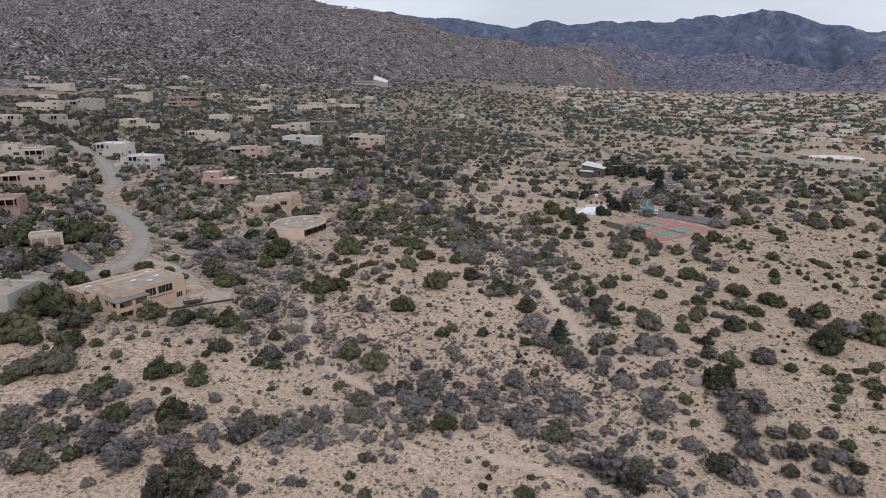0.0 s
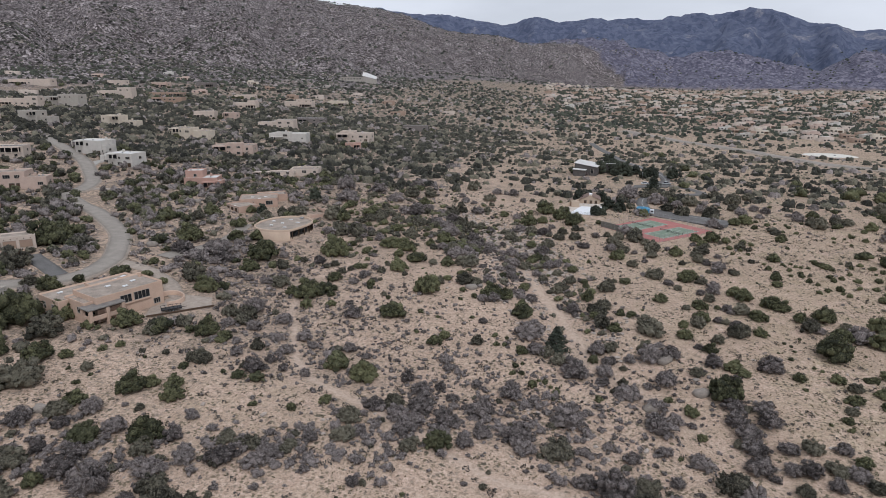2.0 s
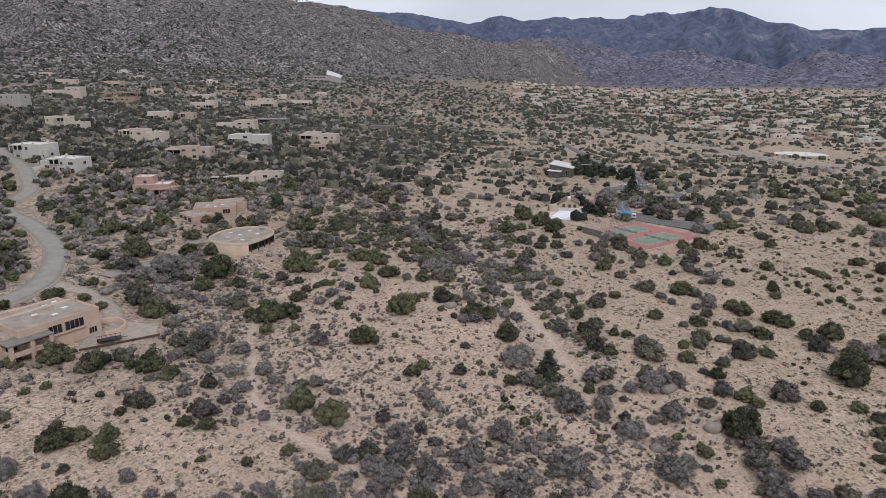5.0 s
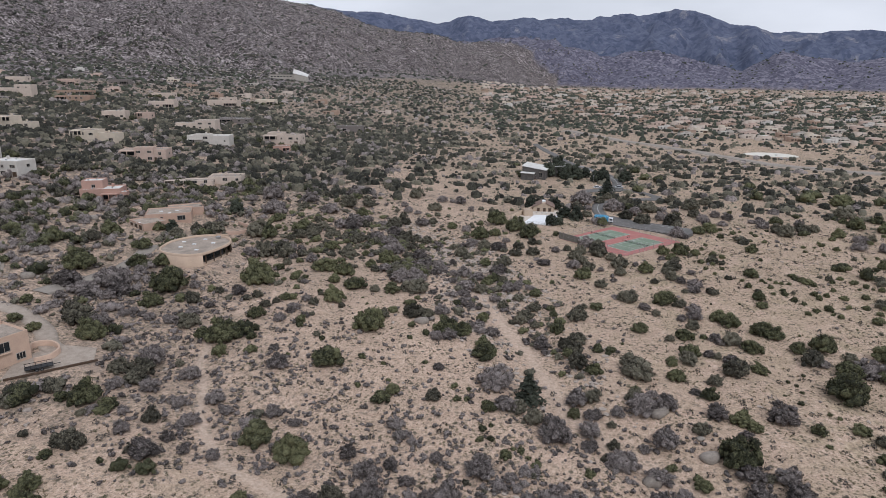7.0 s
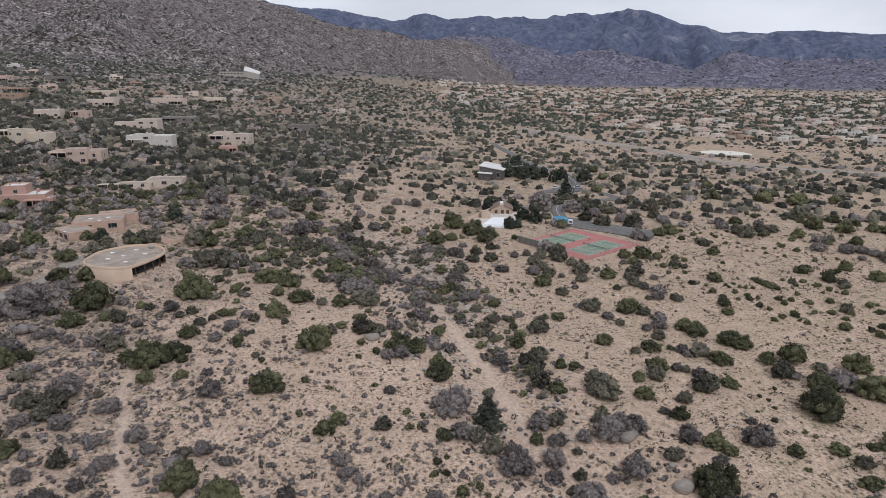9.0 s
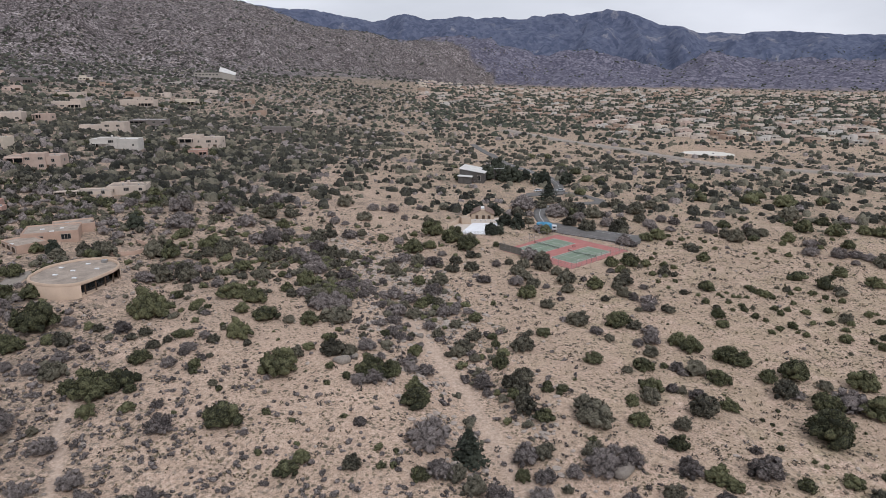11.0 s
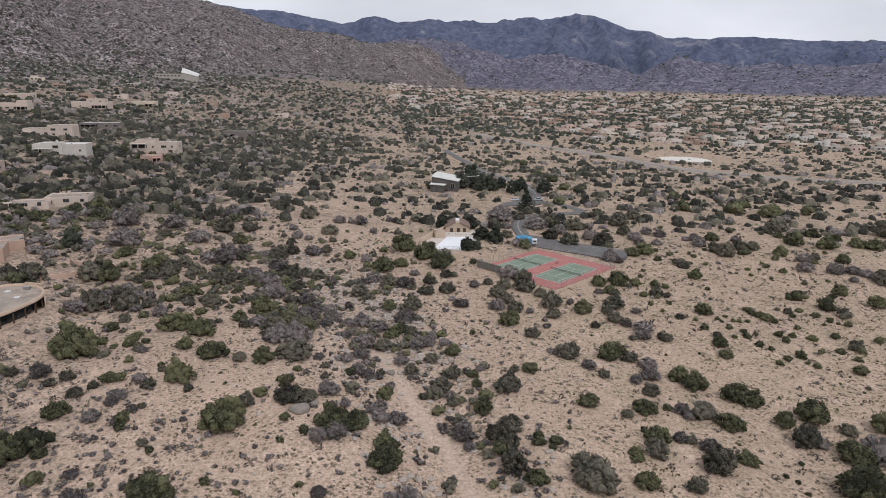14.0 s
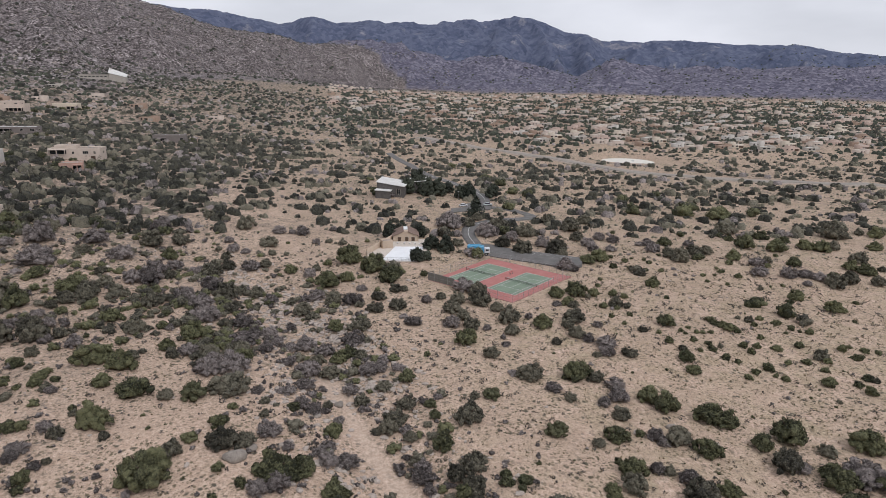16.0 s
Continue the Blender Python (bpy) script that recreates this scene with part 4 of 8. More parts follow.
def fence(name, ax, ay, bx, by, height, matrix, label, step=3.0, solid_panel=None):
    ob = new(name)
    ob.matrix_basis = matrix
    tagged(ob, label, "fence", "court fences")
    n = max(1, round(math.hypot(bx - ax, by - ay) / step))
    a = math.atan2(by - ay, bx - ax)
    length = math.hypot(bx - ax, by - ay)
    for k in range(n + 1):
        part("post", solid(0.07, 0.07, height, ax + (bx - ax) * k / n, ay + (by - ay) * k / n, 0.0), METAL, ob)
    cx, cy = (ax + bx) / 2, (ay + by) / 2
    for z in (height - 0.05, height / 2, 0.1):
        part("rail", solid(length, 0.045, 0.045, cx, cy, z, turn=a), METAL, ob)
    wires = bmesh.new()
    for k in range(12):
        solid(length, 0.008, 0.008, cx, cy, 0.15 + k * (height - 0.2) / 12, bm=wires, turn=a)
    part("wire_mesh", wires, METAL, ob)
    if solid_panel:
        part("windscreen", solid(length, 0.03, height - 0.3, cx, cy, 0.15, turn=a), solid_panel, ob, "dark green windscreen cloth")
    return ob


SCREEN = material("windscreen_cloth", (0.13, 0.125, 0.11), (0.2, 0.19, 0.17), 1.0)
x0, x1, y0, y1 = -6.3, 30.1, -14.4, 20.6
for ax, ay, bx, by in ((x0, y0, x1, y0), (x1, y0, x1, y1), (x1, y1, x0, y1), (x0, -14.4, x0, 9.0)):
    fence("chain_link_fence", ax, ay, bx, by, 3.0, COURT, "tall chain-link fence round the tennis courts")
fence("screened_fence", x0, 9.0, x0, y1, 3.0, COURT, "chain-link fence covered with dark windscreen cloth", solid_panel=SCREEN)
bench = new("court_bench")
bench.matrix_basis = COURT @ Matrix.Translation((18.5, 3.0, 0.1))
tagged(bench, "small red bench between the tennis courts", "bench")
part("seat", solid(1.8, 0.45, 0.06, 0, 0, 0.45, 0.01), RED, bench)
part("backrest", solid(1.8, 0.06, 0.35, 0, 0.25, 0.6, 0.01), RED, bench)
for s in (-0.7, 0.7):
    part("leg", solid(0.08, 0.4, 0.45, s, 0, 0), METAL, bench)

# ---- car park ----
LOT = [(32.5, 279), (40.5, 280), (48, 271), (60, 263), (73, 254), (71, 246.5), (65.5, 240.5), (52, 250), (42, 257), (33.5, 264)]
lot = part("car_park", slab(LOT, -1.2, 0.32), DARK_ASPHALT)
tagged(lot, "empty dark asphalt car park with faded white bays", "car park", kind="structure")
spot(50, 258, 16)
spot(37, 272, 8)
for k in range(9):
    f = k / 8
    part("bay_line", solid(4.5, 0.12, 0.008, 50 + 18.5 * f, 266.5 - 12.5 * f, 0.321, turn=radians(40)), LANE, lot)
for k in range(5):
    f = k / 4
    part("bay_line", solid(4.0, 0.12, 0.008, 45 + 15 * f, 254 - 11 * f, 0.321, turn=radians(62)), LANE, lot)
upper = part("parking_bay", slab([(36, 341), (58, 348), (62, 361), (56, 370), (46, 362), (38, 352)], -0.8, 0.75), DARK_ASPHALT)
tagged(upper, "small dark asphalt parking bay beside the lane", "car park", kind="structure")
spot(48, 354, 12)
ribbon("centre_line", [(40, 452), (51, 427), (59, 404), (60.5, 376), (58, 362)], 0.2, LANE, 0.24, "faded white centre line", "road marking", thick=0.02)
ribbon("centre_line", [(60, 325.5), (49, 321), (40, 310), (36, 292), (36, 278)], 0.2, LANE, 0.24, "faded white centre line", "road marking", thick=0.02)
WHITE_CAR = material("white_car_paint", (0.55, 0.56, 0.57), (0.66, 0.67, 0.68), 2.0, 0.3, bump=0.0, spec=0.5)
SILVER_CAR = material("silver_car_paint", (0.4, 0.41, 0.42), (0.5, 0.51, 0.52), 2.0, 0.3, bump=0.0, spec=0.5)


def car(x, y, turn, paint, label, z=None, long=4.6, tall=1.5):
    c = thing("car", x, y, turn, label, "car", "parked cars", z=z)
    bm = solid(long, 1.8, 0.62, 0, 0, 0.32, 0.16, segments=3)
    part("body", bm, paint, c)
    cab = bmesh.new()
    bmesh.ops.create_cube(cab, size=1.0, matrix=Matrix.Translation((-0.2, 0, 0.9 + (tall - 0.9) / 2)) @ Matrix.Diagonal((long * 0.58, 1.64, tall - 0.9, 1)))
    for v in cab.verts:
        if v.co.z > 1.1:
            v.co.x = -0.2 + (v.co.x + 0.2) * 0.72
            v.co.y *= 0.86
    bmesh.ops.bevel(cab, geom=cab.edges[:], offset=0.08, segments=2, affect="EDGES")
    part("windows", cab, GLASS, c)
    part("car_roof", solid(long * 0.42, 1.4, 0.06, -0.2, 0, tall - 0.02, 0.02), paint, c)
    for sx in (-long * 0.31, long * 0.31):
        for sy in (-0.86, 0.86):
            w = part("wheel", disc(0.33, 0.22, sx, sy, 0.33), RUBBER, c)
            part("rim", disc(0.2, 0.235, sx, sy, 0.33), METAL, w)
    for sy in (-0.6, 0.6):
        part("headlight", solid(0.08, 0.35, 0.14, long / 2 - 0.03, sy, 0.66, 0.02), SKYLIGHT, c)
    return c


car(45, 356, 20, WHITE_CAR, "white car parked in the bay", 0.75)
car(58.5, 357, 8, SILVER_CAR, "silver estate car parked in the bay", 0.75, 4.8, 1.65)
lamp = thing("street_lamp", 45, 372, 0, "grey street lamp beside the parking bay", "street lamp")
part("pole", solid(0.16, 0.16, 5.5, 0, 0, -0.3, 0.03), METAL, lamp)
part("lamp_head", solid(0.7, 0.3, 0.18, 0.25, 0, 5.2, 0.04), SKYLIGHT, lamp)
TARP = material("blue_tarpaulin", (0.05, 0.22, 0.38), (0.14, 0.36, 0.52), 0.9, 0.45, bump=0.5)


def covered_truck(x, y, turn, z):
    t = thing("truck", x, y, turn, "white truck with its load under a blue tarpaulin", "truck", z=z)
    part("chassis", solid(7.0, 2.2, 0.3, 0, 0, 0.7, 0.05), BLACK, t)
    bm = solid(5.2, 2.7, 2.3, -0.75, 0, 0.95, 0.35, segments=3)
    bmesh.ops.subdivide_edges(bm, edges=bm.edges[:], cuts=2)
    for v in bm.verts:
        v.co += v.normal * 0.12 * math.sin(v.co.x * 2.9 + v.co.y * 2.1) + Vector((0, 0, 0.18 * math.cos(v.co.x * 1.9)))
    part("tarpaulin", bm, TARP, t, "rumpled blue tarpaulin")
    cab = part("cab", solid(1.7, 2.1, 1.8, 2.75, 0, 0.8, 0.25, segments=3), WHITE_CAR, t)
    part("windscreen", solid(0.08, 1.7, 0.7, 3.59, 0, 1.6, 0.02), GLASS, cab)
    for s in (-1, 1):
        part("side_window", solid(0.9, 0.06, 0.6, 2.85, s * 1.05, 1.65, 0.02), GLASS, cab)
        for dx in (-2.5, -1.6, 2.6):
            w = part("wheel", disc(0.46, 0.3, dx, s * 1.0, 0.46), RUBBER, t)
            part("rim", disc(0.26, 0.32, dx, s * 1.0, 0.46), METAL, w)
    return t


covered_truck(34.0, 262.2, -12, 0.35).scale = (1.25, 1.15, 1.15)

# ---- swimming pool ----
DECK = material("pale_pool_deck", (0.48, 0.42, 0.36), (0.62, 0.555, 0.485), 1.5)
PLASTER = material("white_pool_cover", (0.7, 0.71, 0.72), (0.84, 0.85, 0.86), 3.0, 0.5, bump=0.08)
SAND_WALL = stucco("poolside", (0.48, 0.38, 0.29))
deck = part("pool_deck", slab([(-9.5, 262), (-4.5, 252.5), (8.5, 250.5), (15, 268), (15.5, 284), (2.5, 285.5)], -1.5, 1.62), DECK)
tagged(deck, "pale concrete deck round the swimming pool", "pool deck", kind="structure")
pool = part("swimming_pool", slab([(2.4, 273.0), (14.2, 271.6), (7.7, 251.9), (-4.1, 253.9)][::-1], 1.5, 1.70), PLASTER)
tagged(pool, "swimming pool under a bright white cover", "swimming pool")
for pts, lab in (([(-9.3, 262), (-3.2, 274), (2.6, 285.3)], "tan stucco wall beside the pool"), ([(-9.3, 262), (-4.5, 252.7), (8.4, 250.8)], None)):
    if lab:
        w = ring_wall(pts, 2.3, 0.35, "pool_wall", SAND_WALL, z=1.5)
        tagged(w, lab, "wall")
    else:
        for (ax, ay), (bx, by) in zip(pts[:-1], pts[1:]):
            fence("pool_fence", ax, ay, bx, by, 1.5, pose(0, 0, 1.6), "thin metal fence at the pool edge", 2.4)
hut = thing("pump_house", -1.0, 273.0, 12, "small tan stucco pump house at the pool", "shed", z=1.5)
block(hut, 0, 0, 4.4, 4.2, 3.2, SAND_WALL, ROOF_TAN)
ph = thing("pool_house", 7.8, 286, -4, "tan pool house with two brown gabled roofs", "house", z=1.2)
body = part("wall", solid(10.5, 9.5, 4.0, 0, 0, -1.5, 0.1), SAND_WALL, ph)
BROWN_ROOF = material("brown_tile_roof", (0.15, 0.1, 0.08), (0.25, 0.18, 0.145), 0.8)
for s in (-1, 1):
    bm = bmesh.new()
    v = [bm.verts.new(p) for p in ((s * 5.6, -5.3, 2.5), (s * 5.6, 5.3, 2.5), (s * 0.9, 5.3, 4.6), (s * 0.9, -5.3, 4.6))]
    bm.faces.new(v)
    r = bmesh.ops.extrude_face_region(bm, geom=bm.faces[:])
    for q in r["geom"]:
        if isinstance(q, bmesh.types.BMVert):
            q.co.z += 0.22
    bmesh.ops.recalc_face_normals(bm, faces=bm.faces[:])
    part("roof", bm, BROWN_ROOF, ph)
part("gable", slab([(-5.2, -4.75), (5.2, -4.75), (5.2, -4.7), (-5.2, -4.7)], 2.4, 2.6), SAND_WALL, ph)
bm = bmesh.new()
q = [bm.verts.new(p) for p in ((-5.2, -4.72, 2.5), (5.2, -4.72, 2.5), (0.9, -4.72, 4.6), (-0.9, -4.72, 4.6))]
q2 = [bm.verts.new(v.co + Vector((0, 9.4, 0))) for v in q]
bm.faces.new(q)
bm.faces.new(q2[::-1])
for k in range(4):
    bm.faces.new((q[k], q2[k], q2[(k + 1) % 4], q[(k + 1) % 4]))
bmesh.ops.recalc_face_normals(bm, faces=bm.faces[:])
part("gable_wall", bm, SAND_WALL, ph)
part("ridge_skylight", solid(1.7, 4.5, 0.5, 0, 0.5, 4.55, 0.1), SKYLIGHT, ph, "pale ridge skylight")
for x in (-2.6, 0.4, 3.0):
    opening(body, "s", x, 0.1, 1.3, 2.1, (10.5, 9.5), 0, TIMBER, "door")
LOUNGE = material("white_lounger", (0.6, 0.6, 0.6), (0.75, 0.75, 0.75), 0.6)
first = thing("sun_lounger", 8.6, 276.5, 80, "white sun lounger beside the pool", "lounger", "pool loungers", z=1.64)
part("frame", solid(1.9, 0.65, 0.08, 0, 0, 0.3, 0.02), LOUNGE, first)
bk = part("backrest", solid(0.7, 0.65, 0.07, 0, 0, 0, 0.02), LOUNGE, first)
bk.matrix_basis = pose(-1.1, 0, 0.5, ry=40)
for sx in (-0.7, 0.7):
    for sy in (-0.25, 0.25):
        part("leg", solid(0.06, 0.06, 0.3, sx, sy, 0), LOUNGE, first)
for k, (x, y, a) in enumerate(((10.8, 276.2, 85), (12.6, 275.6, 95), (6.5, 277.2, 80), (14.0, 271, 170), (13.8, 268.6, 175), (3.8, 278, 80))):
    copy_thing(first, pose(x, y, 1.64, rz=a))
spot(3, 268, 17)
spot(8, 289, 8)

# ---- clubhouse ----
SLATE = material("dark_grey_siding", (0.075, 0.068, 0.064), (0.13, 0.12, 0.112), 1.2)
club = thing("clubhouse", 9.5, 384, -14, "dark grey clubhouse with pale sloping roofs", "house", z=1.2)


def shed(house, x, y, w, d, h0, h1, over=0.5, roofmat=None, skin=None):
    """A block whose roof slopes from h0 (left) to h1 (right)."""
    bm = bmesh.new()
    bmesh.ops.create_cube(bm, size=1.0, matrix=Matrix.Translation((x, y, h0 / 2 - 1.5)) @ Matrix.Diagonal((w, d, h0 + 3, 1)))
    for v in bm.verts:
        if v.co.z > 0:
            v.co.z = h0 if v.co.x < x else h1
    wall = part("wall", bm, skin or SLATE, house)
    bm = bmesh.new()
    a = [(x - w / 2 - over, y - d / 2 - over, h0 + 0.03), (x + w / 2 + over, y - d / 2 - over, h1 + 0.03), (x + w / 2 + over, y + d / 2 + over, h1 + 0.03), (x - w / 2 - over, y + d / 2 + over, h0 + 0.03)]
    lo = [bm.verts.new(p) for p in a]
    up = [bm.verts.new((p[0], p[1], p[2] + 0.3)) for p in a]
    bm.faces.new(up)
    bm.faces.new(lo[::-1])
    for k in range(4):
        bm.faces.new((lo[k], lo[(k + 1) % 4], up[(k + 1) % 4], up[k]))
    part("roof", bm, roofmat or ROOF_WHITE, house, "pale sloping roof")
    return wall


w = shed(club, 0, 3, 15, 18, 9.2, 6.8)
shed(club, -3.4, -8.5, 8, 5, 5.4, 5.0)
shed(club, 12, 14, 12, 14, 7.2, 8.4)
opening(w, "s", 4.5, 2.5, 1.8, 3.0, (15, 12), 1)
spot(11, 386, 15)

# ---- covered reservoir ----
TANK = material("pale_reservoir_roof", (0.56, 0.53, 0.47), (0.68, 0.65, 0.58), 5.0)
tank = thing("water_tank", 234, 576, 0, "low round pale water reservoir on the plain", "water tank", z=-7.2)
bm = bmesh.new()
bmesh.ops.create_cone(bm, cap_ends=True, segments=64, radius1=23, radius2=23, depth=4, matrix=Matrix.Translation((0, 0, -0.4)))
part("wall", bm, TANK, tank)
bm = bmesh.new()
bmesh.ops.create_cone(bm, cap_ends=True, segments=64, radius1=23.4, radius2=2, depth=0.8, matrix=Matrix.Translation((0, 0, 2.0)))
part("roof", bm, TANK, tank)
part("hatch", solid(1.6, 1.6, 0.8, 4, -3, 2.1, 0.05), METAL, tank)
spot(234, 570, 40)

# ---- house on the mountain foot ----
hill = thing("hill_house", -385, 1150, 8, "long grey house with a bright white sloping roof", "house")
bm = bmesh.new()
tops = [(8, -8, 11.5), (32, -8, 5.0), (32, 9, 9.0), (8, 9, 19.0)]
low = [bm.verts.new((x, y, -4)) for x, y, z in tops]
up = [bm.verts.new((x, y, z)) for x, y, z in tops]
bm.faces.new(up)
bm.faces.new(low[::-1])
for k in range(4):
    bm.faces.new((low[k], low[(k + 1) % 4], up[(k + 1) % 4], up[k]))
part("wall", bm, stucco("grey", TONES["grey"]), hill)
bm = bmesh.new()
a = [bm.verts.new((20 + (x - 20) * 1.08, y * 1.08, z + 0.05)) for x, y, z in tops]
b = [bm.verts.new((20 + (x - 20) * 1.08, y * 1.08, z + 0.5)) for x, y, z in tops]
bm.faces.new(b)
bm.faces.new(a[::-1])
for k in range(4):
    bm.faces.new((a[k], a[(k + 1) % 4], b[(k + 1) % 4], b[k]))
part("roof", bm, ROOF_WHITE, hill, "bright white sloping roof")
lw = shed(hill, -14, 0, 42, 10, 9.5, 9.5, 0.6, ROOF_GREY, stucco("grey", TONES["grey"]))
for k in range(7):
    opening(lw, "s", -31 + k * 5.6, 5.2, 3.2, 1.6, (42, 10), 1)
spot(-385, 1150, 40)

# ---- the distant town ----
TOWN_LABELS = {"tan": "tan flat-roofed adobe house in the town", "cream": "cream flat-roofed stucco house in the town", "pink": "salmon adobe house in the town", "brown": "brown low house in the town", "white": "pale stucco house with a white roof in the town",
               "rose": "rose adobe house in the town", "grey": "grey low house with a white roof in the town"}
ROOF_BEIGE = material("beige_roof", (0.36, 0.325, 0.275), (0.52, 0.47, 0.41), 2.6)
ROOFS["beige"] = ROOF_BEIGE


TOWN = [("tan", "beige", [(0, 0, 18, 11, 4), (6, -3, 8, 9, 5)]), ("cream", "white", [(0, 0, 20, 10, 4), (-5, 1, 9, 8, 6.4)]), ("pink", "beige", [(0, 0, 16, 12, 5), (7, 3, 9, 9, 3.6)]),
        ("brown", "tan", [(0, 0, 19, 11, 3.8), (7, 3, 10, 8, 5)]), ("white", "white", [(0, 0, 18, 10, 4), (4, -2, 8, 8, 6)]), ("tan", "grey", [(0, 0, 21, 11, 4), (-7, -2, 9, 8, 4.8)]),
        ("brown", "beige", [(0, 0, 17, 12, 4.2), (-6, 3, 8, 10, 5.6)]), ("grey", "white", [(0, 0, 21, 10, 3.8), (6, 2, 7, 7, 5)]), ("tan", "white", [(0, 0, 15, 12, 5.8), (-8, 1, 8, 9, 3.8)]), ("pink", "tan", [(0, 0, 22, 12, 3.9), (3, 4, 11, 8, 5.4)])]


def town_tone(tone):
    return stucco("town_" + tone, tuple(v * 0.92 for v in TONES[tone]))


def parapet_box(dx, dy, w, d, h, deep=3.0, rim=0.4, sunk=0.45):
    """The outside of a room block with a sunken flat top, as corners and faces."""
    v = [(dx + sx * (w / 2 - i), dy + sy * (d / 2 - i), z) for i, z in ((0, -deep), (0, h), (rim, h), (rim, h - sunk)) for sx, sy in ((-1, -1), (1, -1), (1, 1), (-1, 1))]
    f = [(4 * r + k, 4 * r + (k + 1) % 4, 4 * r + 4 + (k + 1) % 4, 4 * r + 4 + k) for r in range(3) for k in range(4)]
    return np.array(v), np.array(f + [(12, 13, 14, 15)])


def town_house(tone, roof, blocks, seed):
    """A small flat-roofed house of a few blocks with parapets, a garage and dark windows."""
    g = random.Random(seed)
    house = tagged(new("house"), TOWN_LABELS[tone], "house", "town houses")
    blocks = [tuple(q * 0.76 for q in row[:4]) + (row[4] * 0.9,) for row in blocks]
    for dx, dy, w, d, h in blocks:
        ob = new("wall", grid_mesh("wall", *parapet_box(dx, dy, w, d, h), town_tone(tone)))
        ob.parent = house
        part("roof", solid(w - 0.84, d - 0.84, 0.08, dx, dy, h - 0.44), ROOFS[roof], house)
    dx, dy, w, d, h = blocks[0]
    for k in range(2):
        part("window", solid(g.choice((1.6, 2.4, 3.2)), 0.1, 1.4, dx - w * 0.3 + k * w * 0.32 + g.uniform(-0.5, 0.5), dy - d / 2 - 0.05, 1.0), GLASS, house)
    part("garage_door", solid(4.6, 0.1, 2.3, dx + w * 0.32, dy - d / 2 - 0.05, 0.0), g.choice((TIMBER, FRAME)), house)
    return house


PROTO = [town_house(*row, 300 + q) for q, row in enumerate(TOWN)]
g = random.Random(5)
town, tries, used = [], 0, set()
while len(town) < 720 and tries < 40000:
    tries += 1
    r = 640 + 1900 * g.random() ** 1.4
    a = radians(g.uniform(-1 if r > 980 else 12, 46))
    x, y = -15 + r * math.sin(a), -40 + r * math.cos(a)
    if math.hypot(x - 234, y - 576) < 60 or (y < 700 - 0.3 * (x - 200) and x < 700) or y < 470 or r < 1150 - 26 * math.degrees(a):
        continue
    if any(math.hypot(x - p, y - q) < 21 for p, q, *_ in town):
        continue
    town.append((x, y, g.choice((-30, -12, 0, 8, 20, 35)) + g.uniform(-6, 6), g.randrange(len(PROTO))))
town.sort(key=lambda q: math.hypot(q[0], q[1]))
HOUSE_SPOTS += [(x, y, 9) for x, y, a, k in town]
for x, y, a, k in town[:250]:
    m = pose(x, y, float(ground(x, y)) + 0.2, rz=a)
    if k in used:
        copy_thing(PROTO[k], m)
    else:
        PROTO[k].matrix_basis = m
        used.add(k)
# the houses farthest off, tone by tone
for tone in sorted({row[0] for row in TOWN}):
    vs, fs, base = [], [], 0
    for x, y, a, k in town[250:]:
        if TOWN[k][0] == tone:
            m = np.array(pose(x, y, float(ground(x, y)) + 0.2, rz=a))
            for v, f in (parapet_box(*(0.76 * e for e in q[:4]), 0.9 * q[4]) for q in TOWN[k][2]):
                vs.append(v @ m[:3, :3].T + m[:3, 3])
                fs.append(f + base)
                base += len(v)
    tagged(new("town_houses", grid_mesh("town_houses", np.concatenate(vs), np.concatenate(fs), town_tone(tone))), f"far {tone} flat-roofed houses of the town", "houses", kind="stuff")
for k, (x, y) in enumerate([(-330, 780), (-240, 800), (-420, 830), (-560, 840), (-640, 760), (-700, 680), (-300, 860), (-470, 880), (-620, 900), (-380, 950), (-150, 760), (-200, 690), (-350, 740), (-450, 690), (-660, 560), (-540, 520)]):
    copy_thing(PROTO[(k * 3) % len(PROTO)], pose(x, y, float(ground(x, y)), rz=g.uniform(-20, 20)))
    HOUSE_SPOTS.append((x, y, 13))

# ---- plants, each as (x, y, radius) ----
JUNIPERS_A = [
    (-101.6, 9.4, 1.87), (-48.7, 14.1, 0.64), (-47, 16.6, 1.08), (-21.8, 19.6, 0.86), (-36.4, 22.1, 0.56), (-1.3, 22.7, 0.85), (-91, 27.4, 3.94), (-134.9, 30.5, 2.11),
    (-113.4, 35.2, 2.66), (-94.3, 42.6, 2.72), (-118.8, 42.8, 0.84), (-105.4, 43.7, 3.6), (-75.9, 44.1, 0.94), (-66.9, 44.4, 1.2), (-102.5, 46.7, 2.25), (-118.2, 47.1, 0.57),
    (16.8, 47.5, 0.62), (-124.7, 47.9, 0.58), (-97, 47.9, 2.25), (51.8, 48.3, 1.9), (-145, 48.9, 2.97), (-134.3, 49.7, 3.83), (-61, 50, 1.37), (-150.2, 50.2, 5.39),
    (-129.2, 52.9, 1.79), (-89.1, 56, 0.59), (-99.6, 56.2, 1.18), (-89.5, 56.6, 0.58), (60.2, 57, 0.87), (62.2, 57.2, 0.5), (23.1, 57.8, 1.19), (-111.6, 58.5, 0.61),
]
